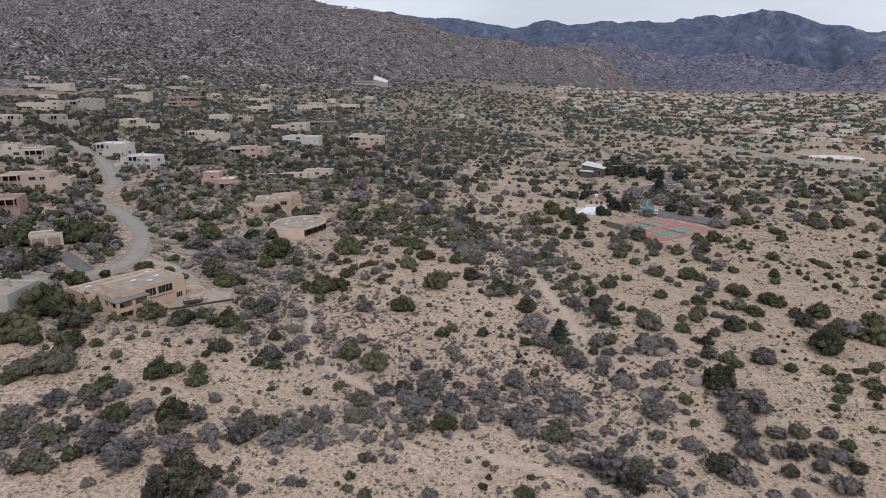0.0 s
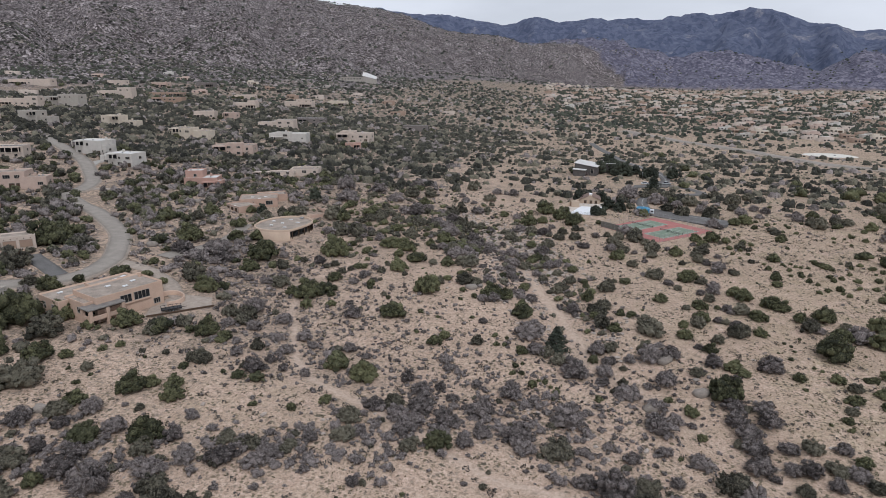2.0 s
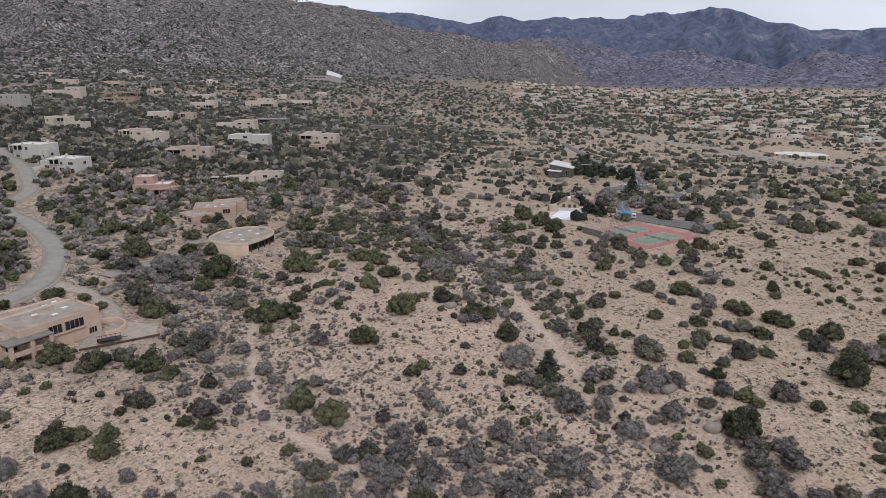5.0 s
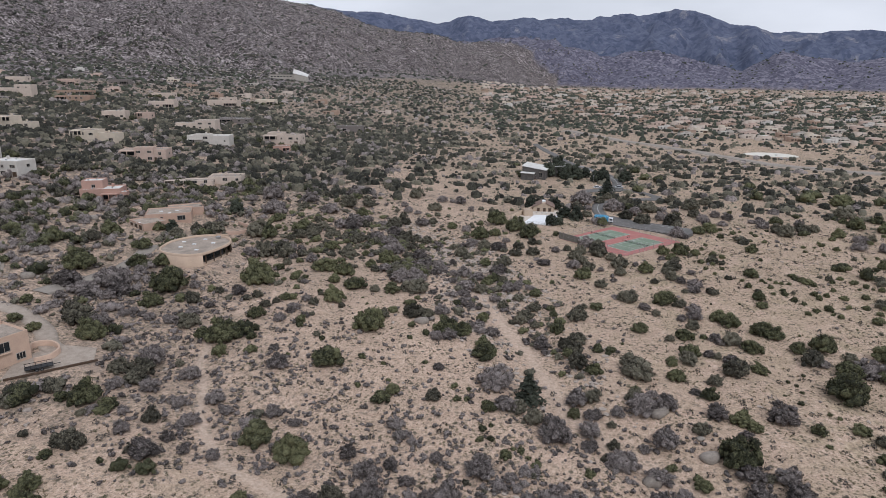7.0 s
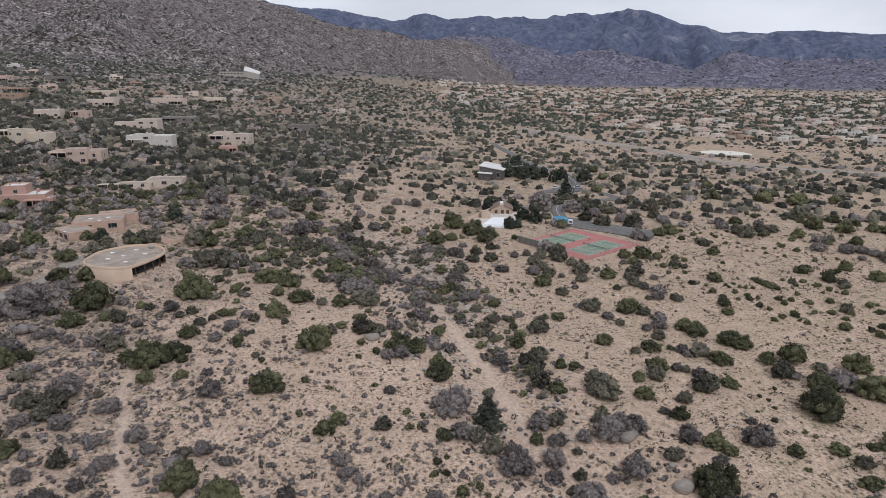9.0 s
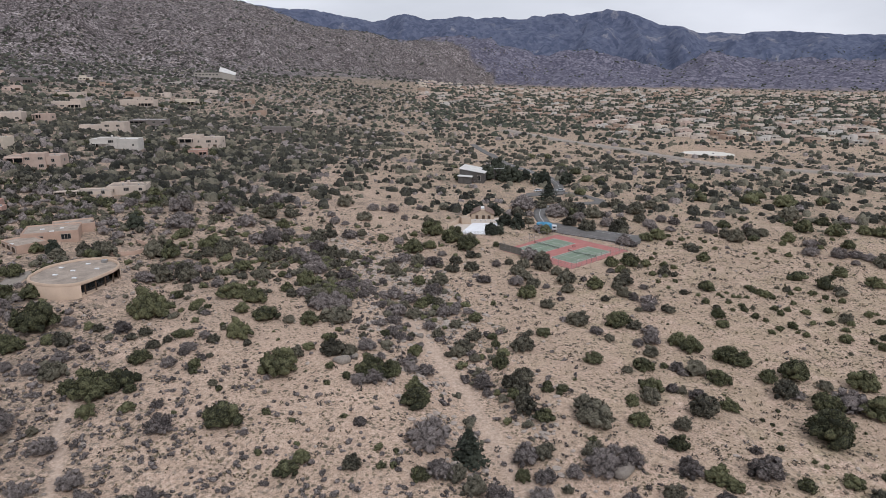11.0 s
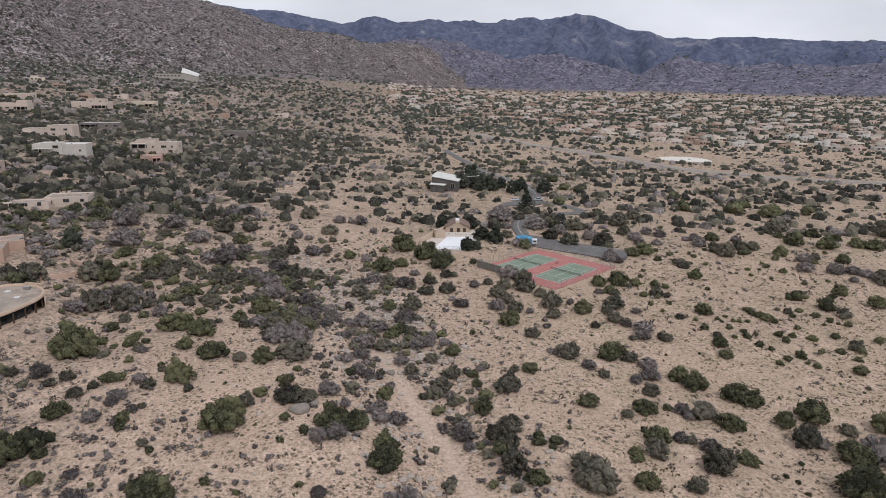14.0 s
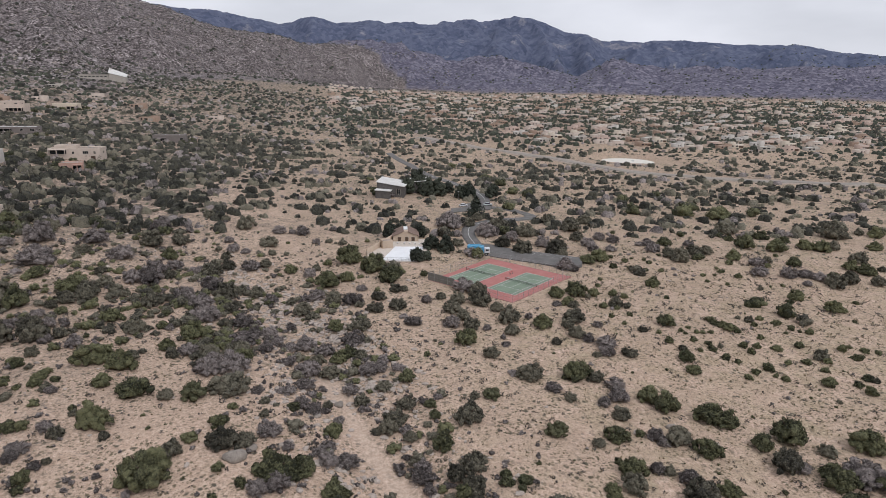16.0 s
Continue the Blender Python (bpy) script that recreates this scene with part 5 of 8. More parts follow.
JUNIPERS_B = [
    (-123.7, 59.1, 1.08), (54.2, 60.9, 0.77), (-121, 62.2, 1.25), (50.7, 62.6, 0.52), (55, 64.7, 1.32), (1, 65.9, 1.02), (-56.8, 66, 4.34), (-155.5, 66.3, 6.87),
    (22.5, 66.9, 1.67), (-9, 68.1, 0.94), (65.9, 68.6, 1.07), (22.1, 69.1, 1.04), (-10.3, 70.5, 0.53), (-14.9, 71.1, 1.28), (-65.5, 71.1, 3.88), (17.8, 72, 1.07),
    (-98.3, 72.4, 1.61), (-11.7, 72.6, 0.86), (30.9, 72.9, 4.05), (-13.3, 73.4, 0.54), (-126.3, 73.5, 4.14), (67.2, 73.6, 1.65), (-146.2, 74, 4.39), (-98.2, 74.1, 1.99),
    (60.4, 75, 1.94), (-108.4, 75, 1.67), (-20.1, 75.6, 0.88), (-104.2, 75.8, 3.8), (-17.8, 76.1, 0.78), (-179.3, 76.5, 3.16), (70.3, 78, 1.4), (-19.6, 79, 0.91),
]
JUNIPERS_C = [
    (50.9, 79.1, 0.67), (69.1, 79.9, 2.27), (-17.8, 80.4, 0.57), (-180.6, 81.2, 3.23), (51.1, 84.4, 1.62), (38, 84.4, 1.62), (60.6, 86, 1.87), (-18.2, 86.4, 1.91),
    (35.9, 86.6, 2.35), (-42.6, 87, 2.16), (68.6, 87.9, 1.18), (70.4, 88.3, 1.19), (-163.6, 88.8, 3.3), (-25.5, 89, 0.97), (-23.3, 89.4, 0.73), (-40.2, 90, 1.71),
    (74, 90.5, 1.8), (59.1, 91.6, 0.61), (-48.7, 92, 0.87), (57.6, 93.1, 0.61), (-23, 93.8, 0.63), (-41.9, 94.3, 0.63), (-26.4, 94.6, 0.88), (32.2, 96.6, 2.27),
    (-159.7, 97, 1.89), (53.3, 97.6, 0.76), (65.4, 101.2, 4.64), (-57.9, 101.5, 3.96), (-44.3, 102, 0.66), (55.8, 102.9, 0.52), (-34.3, 104.1, 0.67), (-68.9, 104.5, 0.54),
]
JUNIPERS_D = [
    (-86.9, 104.7, 2.17), (-50.2, 104.8, 0.94), (26.9, 105, 2.4), (-135.8, 105.2, 1.74), (-120.7, 105.3, 3.82), (-79.3, 106.4, 1.64), (56.1, 106.4, 0.54), (7.4, 107, 2.44),
    (54.7, 108, 0.54), (-123.1, 108.4, 2.71), (-143.2, 108.6, 1.97), (82.8, 109.1, 5), (70.9, 111.7, 3.02), (-19.7, 111.8, 3.36), (60, 111.9, 0.61), (-206.4, 112.1, 5.19),
    (-88.5, 112.2, 4.82), (27.8, 112.3, 1.25), (49.6, 112.3, 2.21), (-81.6, 113.4, 1.43), (-95, 113.6, 2.29), (-62.7, 114.3, 0.86), (28.3, 114.4, 1.39), (71.6, 114.6, 2.52),
    (-170.9, 115.1, 1.44), (-39.6, 116.6, 0.73), (2.6, 117.3, 2.02), (-82.3, 117.6, 1.46), (-20.2, 117.7, 2.29), (10.1, 118, 1.3), (-17.9, 118.3, 0.96), (34.3, 119.2, 2.7),
]
JUNIPERS_E = [
    (-35.6, 119.7, 1.14), (10.4, 120.2, 1.12), (-148.8, 120.9, 1.87), (-70.8, 121, 1), (-29.8, 121.9, 3.69), (-51.4, 122.3, 4.35), (-26, 122.8, 2.76), (33, 122.9, 0.86),
    (17.4, 123.1, 0.52), (85.9, 123.2, 3.65), (-214.4, 123.4, 4.36), (-71.2, 123.5, 1.59), (-40, 124.1, 1.17), (52.2, 124.4, 2.87), (64.3, 125.3, 2.48), (-194.1, 125.7, 6.51),
    (-84.6, 125.8, 2.44), (72, 127.8, 3.71), (36.2, 131.1, 2.73), (0.7, 131.5, 2.41), (-118.7, 132.2, 3.5), (-192.1, 132.4, 5.56), (41.8, 132.6, 1.04), (-46.6, 133.5, 1.46),
    (61.6, 133.9, 2.87), (58.9, 136.1, 3.14), (-55.1, 138.1, 0.54), (-42.1, 138.6, 1.75), (-20.5, 139, 1.81), (-80.7, 140.4, 1.69), (-78.4, 140.8, 1.28), (-65.6, 140.9, 3.46),
]
JUNIPERS_F = [
    (52.2, 141.9, 3), (-57.4, 143.2, 0.44), (-118.5, 143.4, 6.05), (105.1, 144, 1.47), (-40.7, 145.4, 0.92), (50.1, 146.4, 2.82), (-71.7, 147, 0.9), (-28.7, 147.2, 1.42),
    (105.1, 148, 1.1), (98.3, 149.5, 1.92), (-115.2, 150.7, 0.7), (110.5, 151.1, 1.4), (88.9, 152.6, 1.11), (-61.7, 153.2, 3.56), (-153.9, 153.7, 5.66), (79.7, 153.9, 1.11),
    (-93.4, 154, 5.98), (87.6, 154.6, 0.7), (102.2, 155.9, 1), (83.3, 156.5, 1.13), (-69.3, 156.8, 2.17), (-86.5, 156.9, 0.71), (36.6, 157, 3.51), (67, 157.1, 1.95),
    (-127.4, 157.4, 3.23), (-86.4, 157.6, 0.72), (87.8, 158, 1.43), (-83.3, 158.4, 1.44), (-3.8, 158.6, 2.1), (51.8, 158.7, 0.42), (60.8, 158.9, 0.42), (95.1, 160.5, 1.02),
]
JUNIPERS_G = [
    (-80.1, 160.5, 1.1), (100.5, 160.6, 1.32), (106.7, 160.8, 1.18), (-84, 161.2, 1.47), (-138.3, 161.4, 3.67), (-90.6, 161.5, 0.98), (116.3, 161.9, 1.2), (81.9, 161.9, 0.87),
    (-83.7, 162.4, 1.47), (119.1, 163.3, 0.76), (79.6, 163.8, 1.17), (-83.5, 164.8, 1.13), (126, 165.7, 0.93), (-68.1, 166, 3.33), (122.5, 166.6, 1.08), (88.9, 167, 1.2),
    (116.2, 167.5, 1.39), (74.6, 167.6, 0.74), (78.6, 168.4, 1.05), (-91.3, 168.8, 1.53), (120, 169.3, 0.78), (98, 169.3, 1.38), (-75.4, 170.1, 4.18), (105.2, 170.2, 1.24),
    (93, 170.7, 1.23), (88.9, 170.9, 1.23), (-42.3, 171.3, 2.73), (79.2, 171.9, 0.92), (2.6, 171.9, 1), (68.4, 172.9, 1.22), (75.8, 173.5, 0.92), (-175.6, 173.8, 3.49),
]
JUNIPERS_H = [
    (-19.5, 174.7, 2.29), (-16.6, 176, 2.3), (97.7, 176.2, 0.95), (-61, 176.8, 2.21), (75.8, 177.9, 0.63), (-145.1, 178.5, 3.16), (13.9, 178.6, 3), (68.3, 178.8, 0.78),
    (79.8, 179, 0.79), (81.7, 179.2, 0.8), (-137, 179.4, 1.78), (75.3, 179.6, 0.79), (115.6, 179.6, 1.31), (84.5, 179.7, 0.8), (108.3, 180, 0.65), (93.4, 180.5, 0.97),
    (113.4, 181, 0.66), (-49.9, 181.3, 1.72), (91.9, 182.1, 2.12), (79.1, 182.5, 0.81), (112, 182.9, 1.17), (90.8, 184.4, 1.48), (-56.7, 184.6, 3.2), (73.5, 184.8, 2.76),
    (-82.5, 185.4, 0.86), (102.1, 185.9, 1.01), (61.5, 186.3, 0.81), (37.2, 186.6, 3.18), (89.9, 186.8, 1.33), (110.2, 187.1, 1.36), (121.3, 187.9, 1.03), (138.6, 189.4, 0.7),
]
JUNIPERS_I = [
    (89.7, 189.5, 1.35), (-65.3, 190.6, 1.79), (-164.9, 190.8, 4.15), (107.2, 191, 1.21), (-20.3, 192.4, 2.82), (60.2, 192.5, 0.84), (66.5, 193.9, 0.85), (-79.9, 196.7, 2.74),
    (141.3, 198.2, 1.46), (138.5, 198.7, 3.11), (65, 199.7, 1.04), (60.9, 200.6, 1.39), (-151.1, 201.8, 3.03), (-95, 202.8, 1.71), (50.7, 204.1, 2.11), (127, 204.3, 1.3),
    (152.4, 205.3, 0.95), (-108, 206.6, 4.37), (133.2, 209.5, 2.67), (86.3, 209.6, 0.92), (71.8, 210, 1.28), (49.3, 211.2, 2.53), (62, 212, 2.02), (56.5, 212.9, 3.3),
    (69.3, 213.2, 1.67), (-210.4, 214.7, 2.8), (-97.1, 217.9, 4.33), (132, 221.7, 0.6), (137.2, 222.4, 0.81), (67.9, 222.8, 0.97), (87.8, 223, 2.74), (-98.5, 223.6, 3.27),
]
JUNIPERS_J = [
    (117.2, 224.8, 0.81), (-23.2, 227, 4.06), (161.4, 227.7, 2.1), (111.5, 228.2, 0.81), (71.6, 230.2, 0.8), (-111.9, 230.3, 2.8), (-2.6, 231.1, 4.19), (-16.8, 231.3, 2.64),
    (125.7, 231.7, 1.46), (179.2, 232.2, 3.45), (118.2, 235.1, 0.63), (113.7, 235.2, 1.05), (122.2, 237.4, 1.27), (9.7, 237.6, 1.58), (177.6, 238.9, 3.09), (0.9, 239, 1.98),
    (99.6, 240.3, 1.06), (90.8, 240.6, 1.06), (93.8, 240.9, 1.06), (-36, 241.8, 2.34), (-7.8, 242.1, 4.77), (123.2, 242.2, 0.87), (88.1, 242.3, 1.06), (81.9, 243.4, 1.48),
    (145, 244, 1.77), (158, 245.3, 3.13), (130.8, 246.4, 1.55), (98.9, 249.3, 1.1), (-137.5, 250.2, 2.5), (74.4, 250.2, 3.03), (89.5, 250.5, 1.31), (-23.7, 251.6, 1.64),
]
JUNIPERS_K = [
    (98.4, 252.3, 0.89), (79.9, 252.7, 3.51), (136.9, 253.3, 3.63), (-16.1, 253.6, 4.97), (93.8, 254, 0.67), (85.6, 255.2, 1.11), (158.8, 257.9, 1.17), (33.2, 259.3, 3.06),
    (-81, 263.3, 3.31), (185.4, 264.9, 4.37), (165.4, 266.7, 4.35), (179.8, 268.1, 3.43), (215, 269.3, 3.26), (-14.2, 269.6, 1.99), (153.9, 272.1, 4.41), (118.4, 275.9, 3.41),
    (-136, 276.5, 1.68), (-39.7, 278, 0.9), (178.7, 280.4, 2.29), (-8.3, 282.1, 1.16), (154.9, 285.8, 2.31), (231.6, 287.9, 3.75), (172.8, 289.6, 3.67), (-148.1, 292.7, 3.53),
    (103.6, 296.7, 1.03), (174.7, 328.4, 6.4), (199.3, 336.7, 4), (161.2, 338.6, 8), (136.1, 346.4, 4.8), (68.3, 350.3, 3.9), (141.1, 373, 4.1), (88.4, 383.6, 4.3),
]
JUNIPERS_L = [
    (0.2, 383.8, 3.5), (170.3, 390.3, 3.6), (80.2, 391.2, 4.4), (80, 419.2, 4.3), (-1.1, 427.2, 2.8), (75.2, 438.9, 4.1), (74.6, 496.1, 4.2), (62.8, 501.7, 3.8),
]
JUNIPERS = JUNIPERS_A + JUNIPERS_B + JUNIPERS_C + JUNIPERS_D + JUNIPERS_E + JUNIPERS_F + JUNIPERS_G + JUNIPERS_H + JUNIPERS_I + JUNIPERS_J + JUNIPERS_K + JUNIPERS_L
SCRUB_OAKS_A = [
    (-79.1, 4, 3.08), (-103.5, 4.6, 1.92), (-106.3, 5.1, 3.22), (-73.6, 6.1, 4.65), (-72.1, 11.2, 1.61), (-42.7, 11.8, 1.45), (-55, 12.4, 1.06), (-80, 12.8, 2.85),
    (-46.4, 13.2, 1.05), (-109.8, 13.4, 3.44), (-70.1, 14, 0.88), (-120, 14.5, 2.57), (-73.4, 22.6, 1.4), (-88.8, 22.8, 2.86), (-44.1, 22.8, 0.79), (-21.1, 22.9, 0.77),
    (-13, 24.3, 0.88), (6.3, 26.7, 3.04), (-22.2, 27.2, 0.79), (-61.9, 29.2, 1.45), (-69, 29.4, 2.19), (-113, 30, 2.83), (-74.9, 30.6, 1.98), (-61.7, 31.8, 1.47),
    (7.9, 32.4, 3.17), (-21.7, 32.5, 0.59), (-134.8, 33.8, 3.5), (-52.2, 36.2, 2.74), (-38.2, 36.3, 2.21), (-98.4, 36.6, 1.19), (25, 37.9, 3.45), (-129.7, 38.8, 5.23),
]
SCRUB_OAKS_B = [
    (38.7, 40.3, 2.07), (51.4, 41.2, 2.04), (-8.6, 42.7, 3.72), (-53.2, 43.5, 2.88), (46.1, 45.9, 2.36), (-120.8, 49.2, 1.6), (-45.3, 52, 2.74), (43.7, 52.6, 2.23),
    (30.2, 56.1, 1.16), (-96.1, 60, 1.98), (-98.3, 60.3, 2.78), (-85.6, 60.7, 1.39), (-141.7, 61.5, 4.74), (34.7, 67.7, 1.23), (57.7, 69.6, 1.65), (-117.5, 70.8, 2.27),
    (-102, 70.9, 1.08), (-87.7, 72.1, 2.18), (5.3, 73.5, 1.3), (7.9, 79.2, 1.58), (63.2, 81.7, 2.04), (26.1, 81.8, 2.05), (-8.7, 84.5, 2.35), (8.5, 85.9, 1.18),
    (-99.8, 87.5, 2.68), (-12.2, 87.7, 2.4), (-30.9, 88.7, 2.06), (-170.3, 89.4, 2.95), (-104.5, 89.4, 2.71), (-100.5, 92.1, 3.52), (14.9, 93.7, 2.23), (5.8, 96, 2.28),
]
SCRUB_OAKS_C = [
    (-94.6, 99, 1.32), (-186.2, 100.8, 5.88), (35.9, 104, 1.85), (17.4, 105.5, 4.8), (42.4, 109.7, 3.28), (-171.6, 110.1, 2.02), (4.1, 112.2, 2.8), (44.5, 112.9, 2.8),
    (-129.5, 113.5, 4.87), (32.4, 114.3, 2.59), (-64.6, 116.2, 1.16), (4.2, 118.1, 2.38), (64.8, 118.3, 3.21), (41.1, 118.7, 1.25), (-101.7, 120.1, 2.98), (1.9, 122.2, 2.25),
    (76.5, 122.3, 1.79), (5.4, 124, 2.71), (-4.6, 128.6, 2.14), (48.1, 128.9, 2.96), (-69.4, 129, 0.88), (31.5, 129.1, 1.34), (-49, 129.8, 1.92), (-40.1, 131.1, 3.1),
    (-36.2, 131.5, 2.29), (-84.5, 133.4, 1.59), (-107, 134.6, 2.73), (-5.2, 136, 1.58), (-62.4, 136.2, 1.15), (-82.6, 137.2, 1.3), (-71.1, 137.5, 1.57), (7.2, 139.5, 3.04),
]
SCRUB_OAKS_D = [
    (40.8, 139.7, 2.43), (-11.9, 140.9, 1.16), (-89.5, 141, 1.49), (-9, 141.1, 2.57), (94.9, 141.7, 0.65), (-34.1, 142.3, 1.14), (-102, 142.3, 1.34), (-7.7, 143.4, 2.84),
    (-70.7, 144.9, 1.01), (31.7, 146.5, 1.51), (-4.9, 147.6, 2.2), (-34.8, 148.7, 1.19), (10.4, 149.1, 1.25), (111.3, 149.8, 1.11), (-54.9, 150.4, 1.88), (-21.9, 151.4, 1.23),
    (-14.5, 152.6, 2.01), (-42.8, 154.2, 4.27), (41.3, 156, 2.16), (-80.3, 156.2, 1.43), (-9.2, 156.5, 1.81), (25.3, 157.5, 3.48), (106.3, 162.9, 2.09), (54.9, 167.5, 2.04),
    (-88.5, 167.7, 0.89), (-21.5, 167.8, 2.47), (69.6, 167.9, 1.19), (46.3, 168.4, 1.17), (18.7, 169.5, 2.29), (82.1, 170.6, 0.91), (-50, 171, 3.38), (-58.7, 172.3, 1.62),
]
SCRUB_OAKS_E = [
    (-43.9, 173.7, 3.45), (-13.8, 173.8, 1.71), (-90.6, 174.4, 1.59), (-25.1, 175.2, 2.28), (38, 176.3, 1.51), (44.7, 179.6, 2.47), (-165.2, 179.9, 2.78), (64.2, 180.4, 1.26),
    (-101.1, 180.8, 3.97), (27.7, 183.3, 2.49), (-93.9, 184.5, 4.03), (44.2, 185.4, 1.91), (-71.3, 187.8, 2.63), (-96.6, 188.3, 3.71), (17.3, 188.4, 2.37), (102.5, 189.3, 1.53),
    (47.3, 189.4, 3.58), (-13.3, 190.2, 2.8), (28.6, 191.4, 3.56), (100.7, 192, 0.86), (16.1, 195.1, 2.29), (-141.3, 196.6, 2.97), (27.3, 200.2, 2.37), (13.8, 201.4, 3.03),
    (51.8, 202.1, 1.74), (65.6, 202.2, 2.64), (-128.5, 202.9, 4.34), (-8.8, 202.9, 2.67), (-27.8, 204.4, 1.99), (-2, 204.8, 2.71), (-137.5, 205.5, 2.64), (-98.5, 205.7, 1.88),
]
SCRUB_OAKS_F = [
    (-50.2, 205.8, 2.95), (23.5, 207.1, 3.83), (-112.8, 207.8, 5.3), (-72.6, 208.1, 3.57), (-30.5, 208.8, 3.05), (16.8, 208.9, 2.8), (-96.3, 209.9, 2.89), (59.4, 210.1, 1.09),
    (-21.2, 211.6, 3.1), (-91.8, 212, 3.14), (-7.4, 212.7, 2.45), (12.1, 213.2, 1.78), (-92, 214.9, 3.63), (-82, 215.7, 1.67), (24.5, 216, 3.27), (-34.4, 217.6, 1.76),
    (-85.2, 217.7, 2.7), (126.6, 219.7, 1.19), (156.3, 220, 4.05), (173.7, 220.3, 2.87), (-1.5, 220.8, 2.55), (1.2, 221, 1.46), (-54.4, 221.6, 3.53), (164, 222.5, 3.7),
    (-90, 223.1, 2.75), (-45.7, 226.5, 2.55), (-51.4, 229.2, 2.2), (-73.9, 234, 2.39), (-94.9, 234.4, 2.17), (89.3, 235.1, 1.65), (190.1, 236.8, 1.77), (-27.5, 244.3, 1.59),
]
SCRUB_OAKS_G = [
    (-62.9, 245.4, 4.29), (188.4, 247.4, 4.12), (-45.3, 248.7, 2.4), (149.2, 249.3, 1.81), (-58.1, 250.8, 2.8), (113.7, 252.3, 4.02), (-107.3, 256.9, 2.96), (111.5, 257.2, 3.18),
    (-110.4, 259.3, 1.59), (-60.4, 259.4, 2.06), (67.6, 260.1, 2.68), (124.2, 260.4, 3.7), (129.7, 261.2, 2.79), (-44.3, 262.8, 1.69), (67, 265.5, 4.56), (52.9, 265.7, 4.52),
    (193.3, 267.8, 2.96), (-46.4, 273.8, 3.52), (47.1, 275.2, 3.73), (-115.9, 276.2, 1.7), (28.4, 276.8, 2.79), (-18.4, 279.5, 1.83), (-91.4, 279.7, 5.25), (-80.8, 280.7, 3.76),
    (-23.8, 282.2, 1.38), (81.5, 282.9, 3.42), (-128.8, 284.5, 3.25), (209.9, 289, 6.91), (61.4, 292.1, 4.98), (226.9, 293, 2.72), (-16.9, 296, 1.45), (-58.7, 300, 4.31),
]
SCRUB_OAKS_H = [
    (-114.4, 300.5, 2.56), (-10, 300.8, 2.22), (50.7, 300.9, 5.09), (162.6, 301, 5.39), (85.5, 301.7, 5.2), (-68.4, 310.2, 1.97), (40, 313, 3.69), (-76.3, 314.8, 2.99),
    (97.9, 316.7, 3.84), (79.5, 317, 3.81), (46.8, 326.6, 3.31),
]
SCRUB_OAKS = SCRUB_OAKS_A + SCRUB_OAKS_B + SCRUB_OAKS_C + SCRUB_OAKS_D + SCRUB_OAKS_E + SCRUB_OAKS_F + SCRUB_OAKS_G + SCRUB_OAKS_H
GREY_SHRUBS_A = [
    (-92.6, 2.9, 1.24), (-108.2, 3, 1.59), (-68.3, 5.4, 1.84), (-64.7, 8.1, 1.45), (-82.9, 8.9, 1.71), (-116, 10.1, 2.48), (-68.1, 10.2, 1.27), (-91.1, 10.5, 4.38),
    (-61, 12, 0.64), (-57.2, 12.4, 1.49), (-99.3, 13.1, 3.38), (-31.2, 15.3, 1.47), (-83.9, 17.1, 3.41), (-107.9, 18.2, 1.89), (-100.3, 18.6, 2.94), (-121.5, 19.1, 3.14),
    (-10.2, 22.1, 0.86), (-79.6, 22.4, 2.35), (-46, 22.5, 1.58), (-56.1, 24.1, 1.16), (-65.9, 24.1, 2.57), (-73, 24.4, 3.31), (-118.7, 25.6, 3.02), (-109.6, 26.4, 2),
    (-64.1, 27, 2.14), (-98.5, 28.3, 2.75), (-50.9, 28.4, 0.95), (-86, 29, 2.23), (19.3, 29.7, 1.09), (2.7, 30.1, 4.24), (11, 31, 1.34), (13.2, 31.3, 1.78),
]
GREY_SHRUBS_B = [
    (33.1, 31.7, 1.52), (-3.2, 32.8, 2.53), (-107.7, 33.4, 2.61), (38.8, 33.5, 1.75), (-58.8, 34.6, 1.74), (47.3, 35.4, 3.06), (27.8, 35.6, 3.16), (-102.2, 36.9, 0.8),
    (-86.3, 37.1, 1.57), (42.8, 38.3, 0.9), (14.7, 38.4, 1.64), (-49.8, 39, 1.77), (-27.7, 40.9, 2.25), (44.8, 41.7, 2.07), (-15.3, 42.1, 2.74), (-40.9, 42.4, 2.82),
    (49.4, 44.6, 2.33), (6.7, 44.6, 1.97), (34.5, 44.7, 1.19), (-24.5, 45.6, 2.57), (20.7, 45.9, 2.69), (-39, 46, 2.62), (41.3, 46, 2.62), (-16.9, 46.3, 3.84),
    (38.3, 46.7, 2.16), (-43.4, 47.1, 2.91), (32.4, 47.6, 3.17), (2, 48, 1.27), (13.6, 48.2, 1.75), (-32.9, 48.5, 2.91), (-49.8, 50.5, 2.45), (49.8, 52.7, 1.97),
]
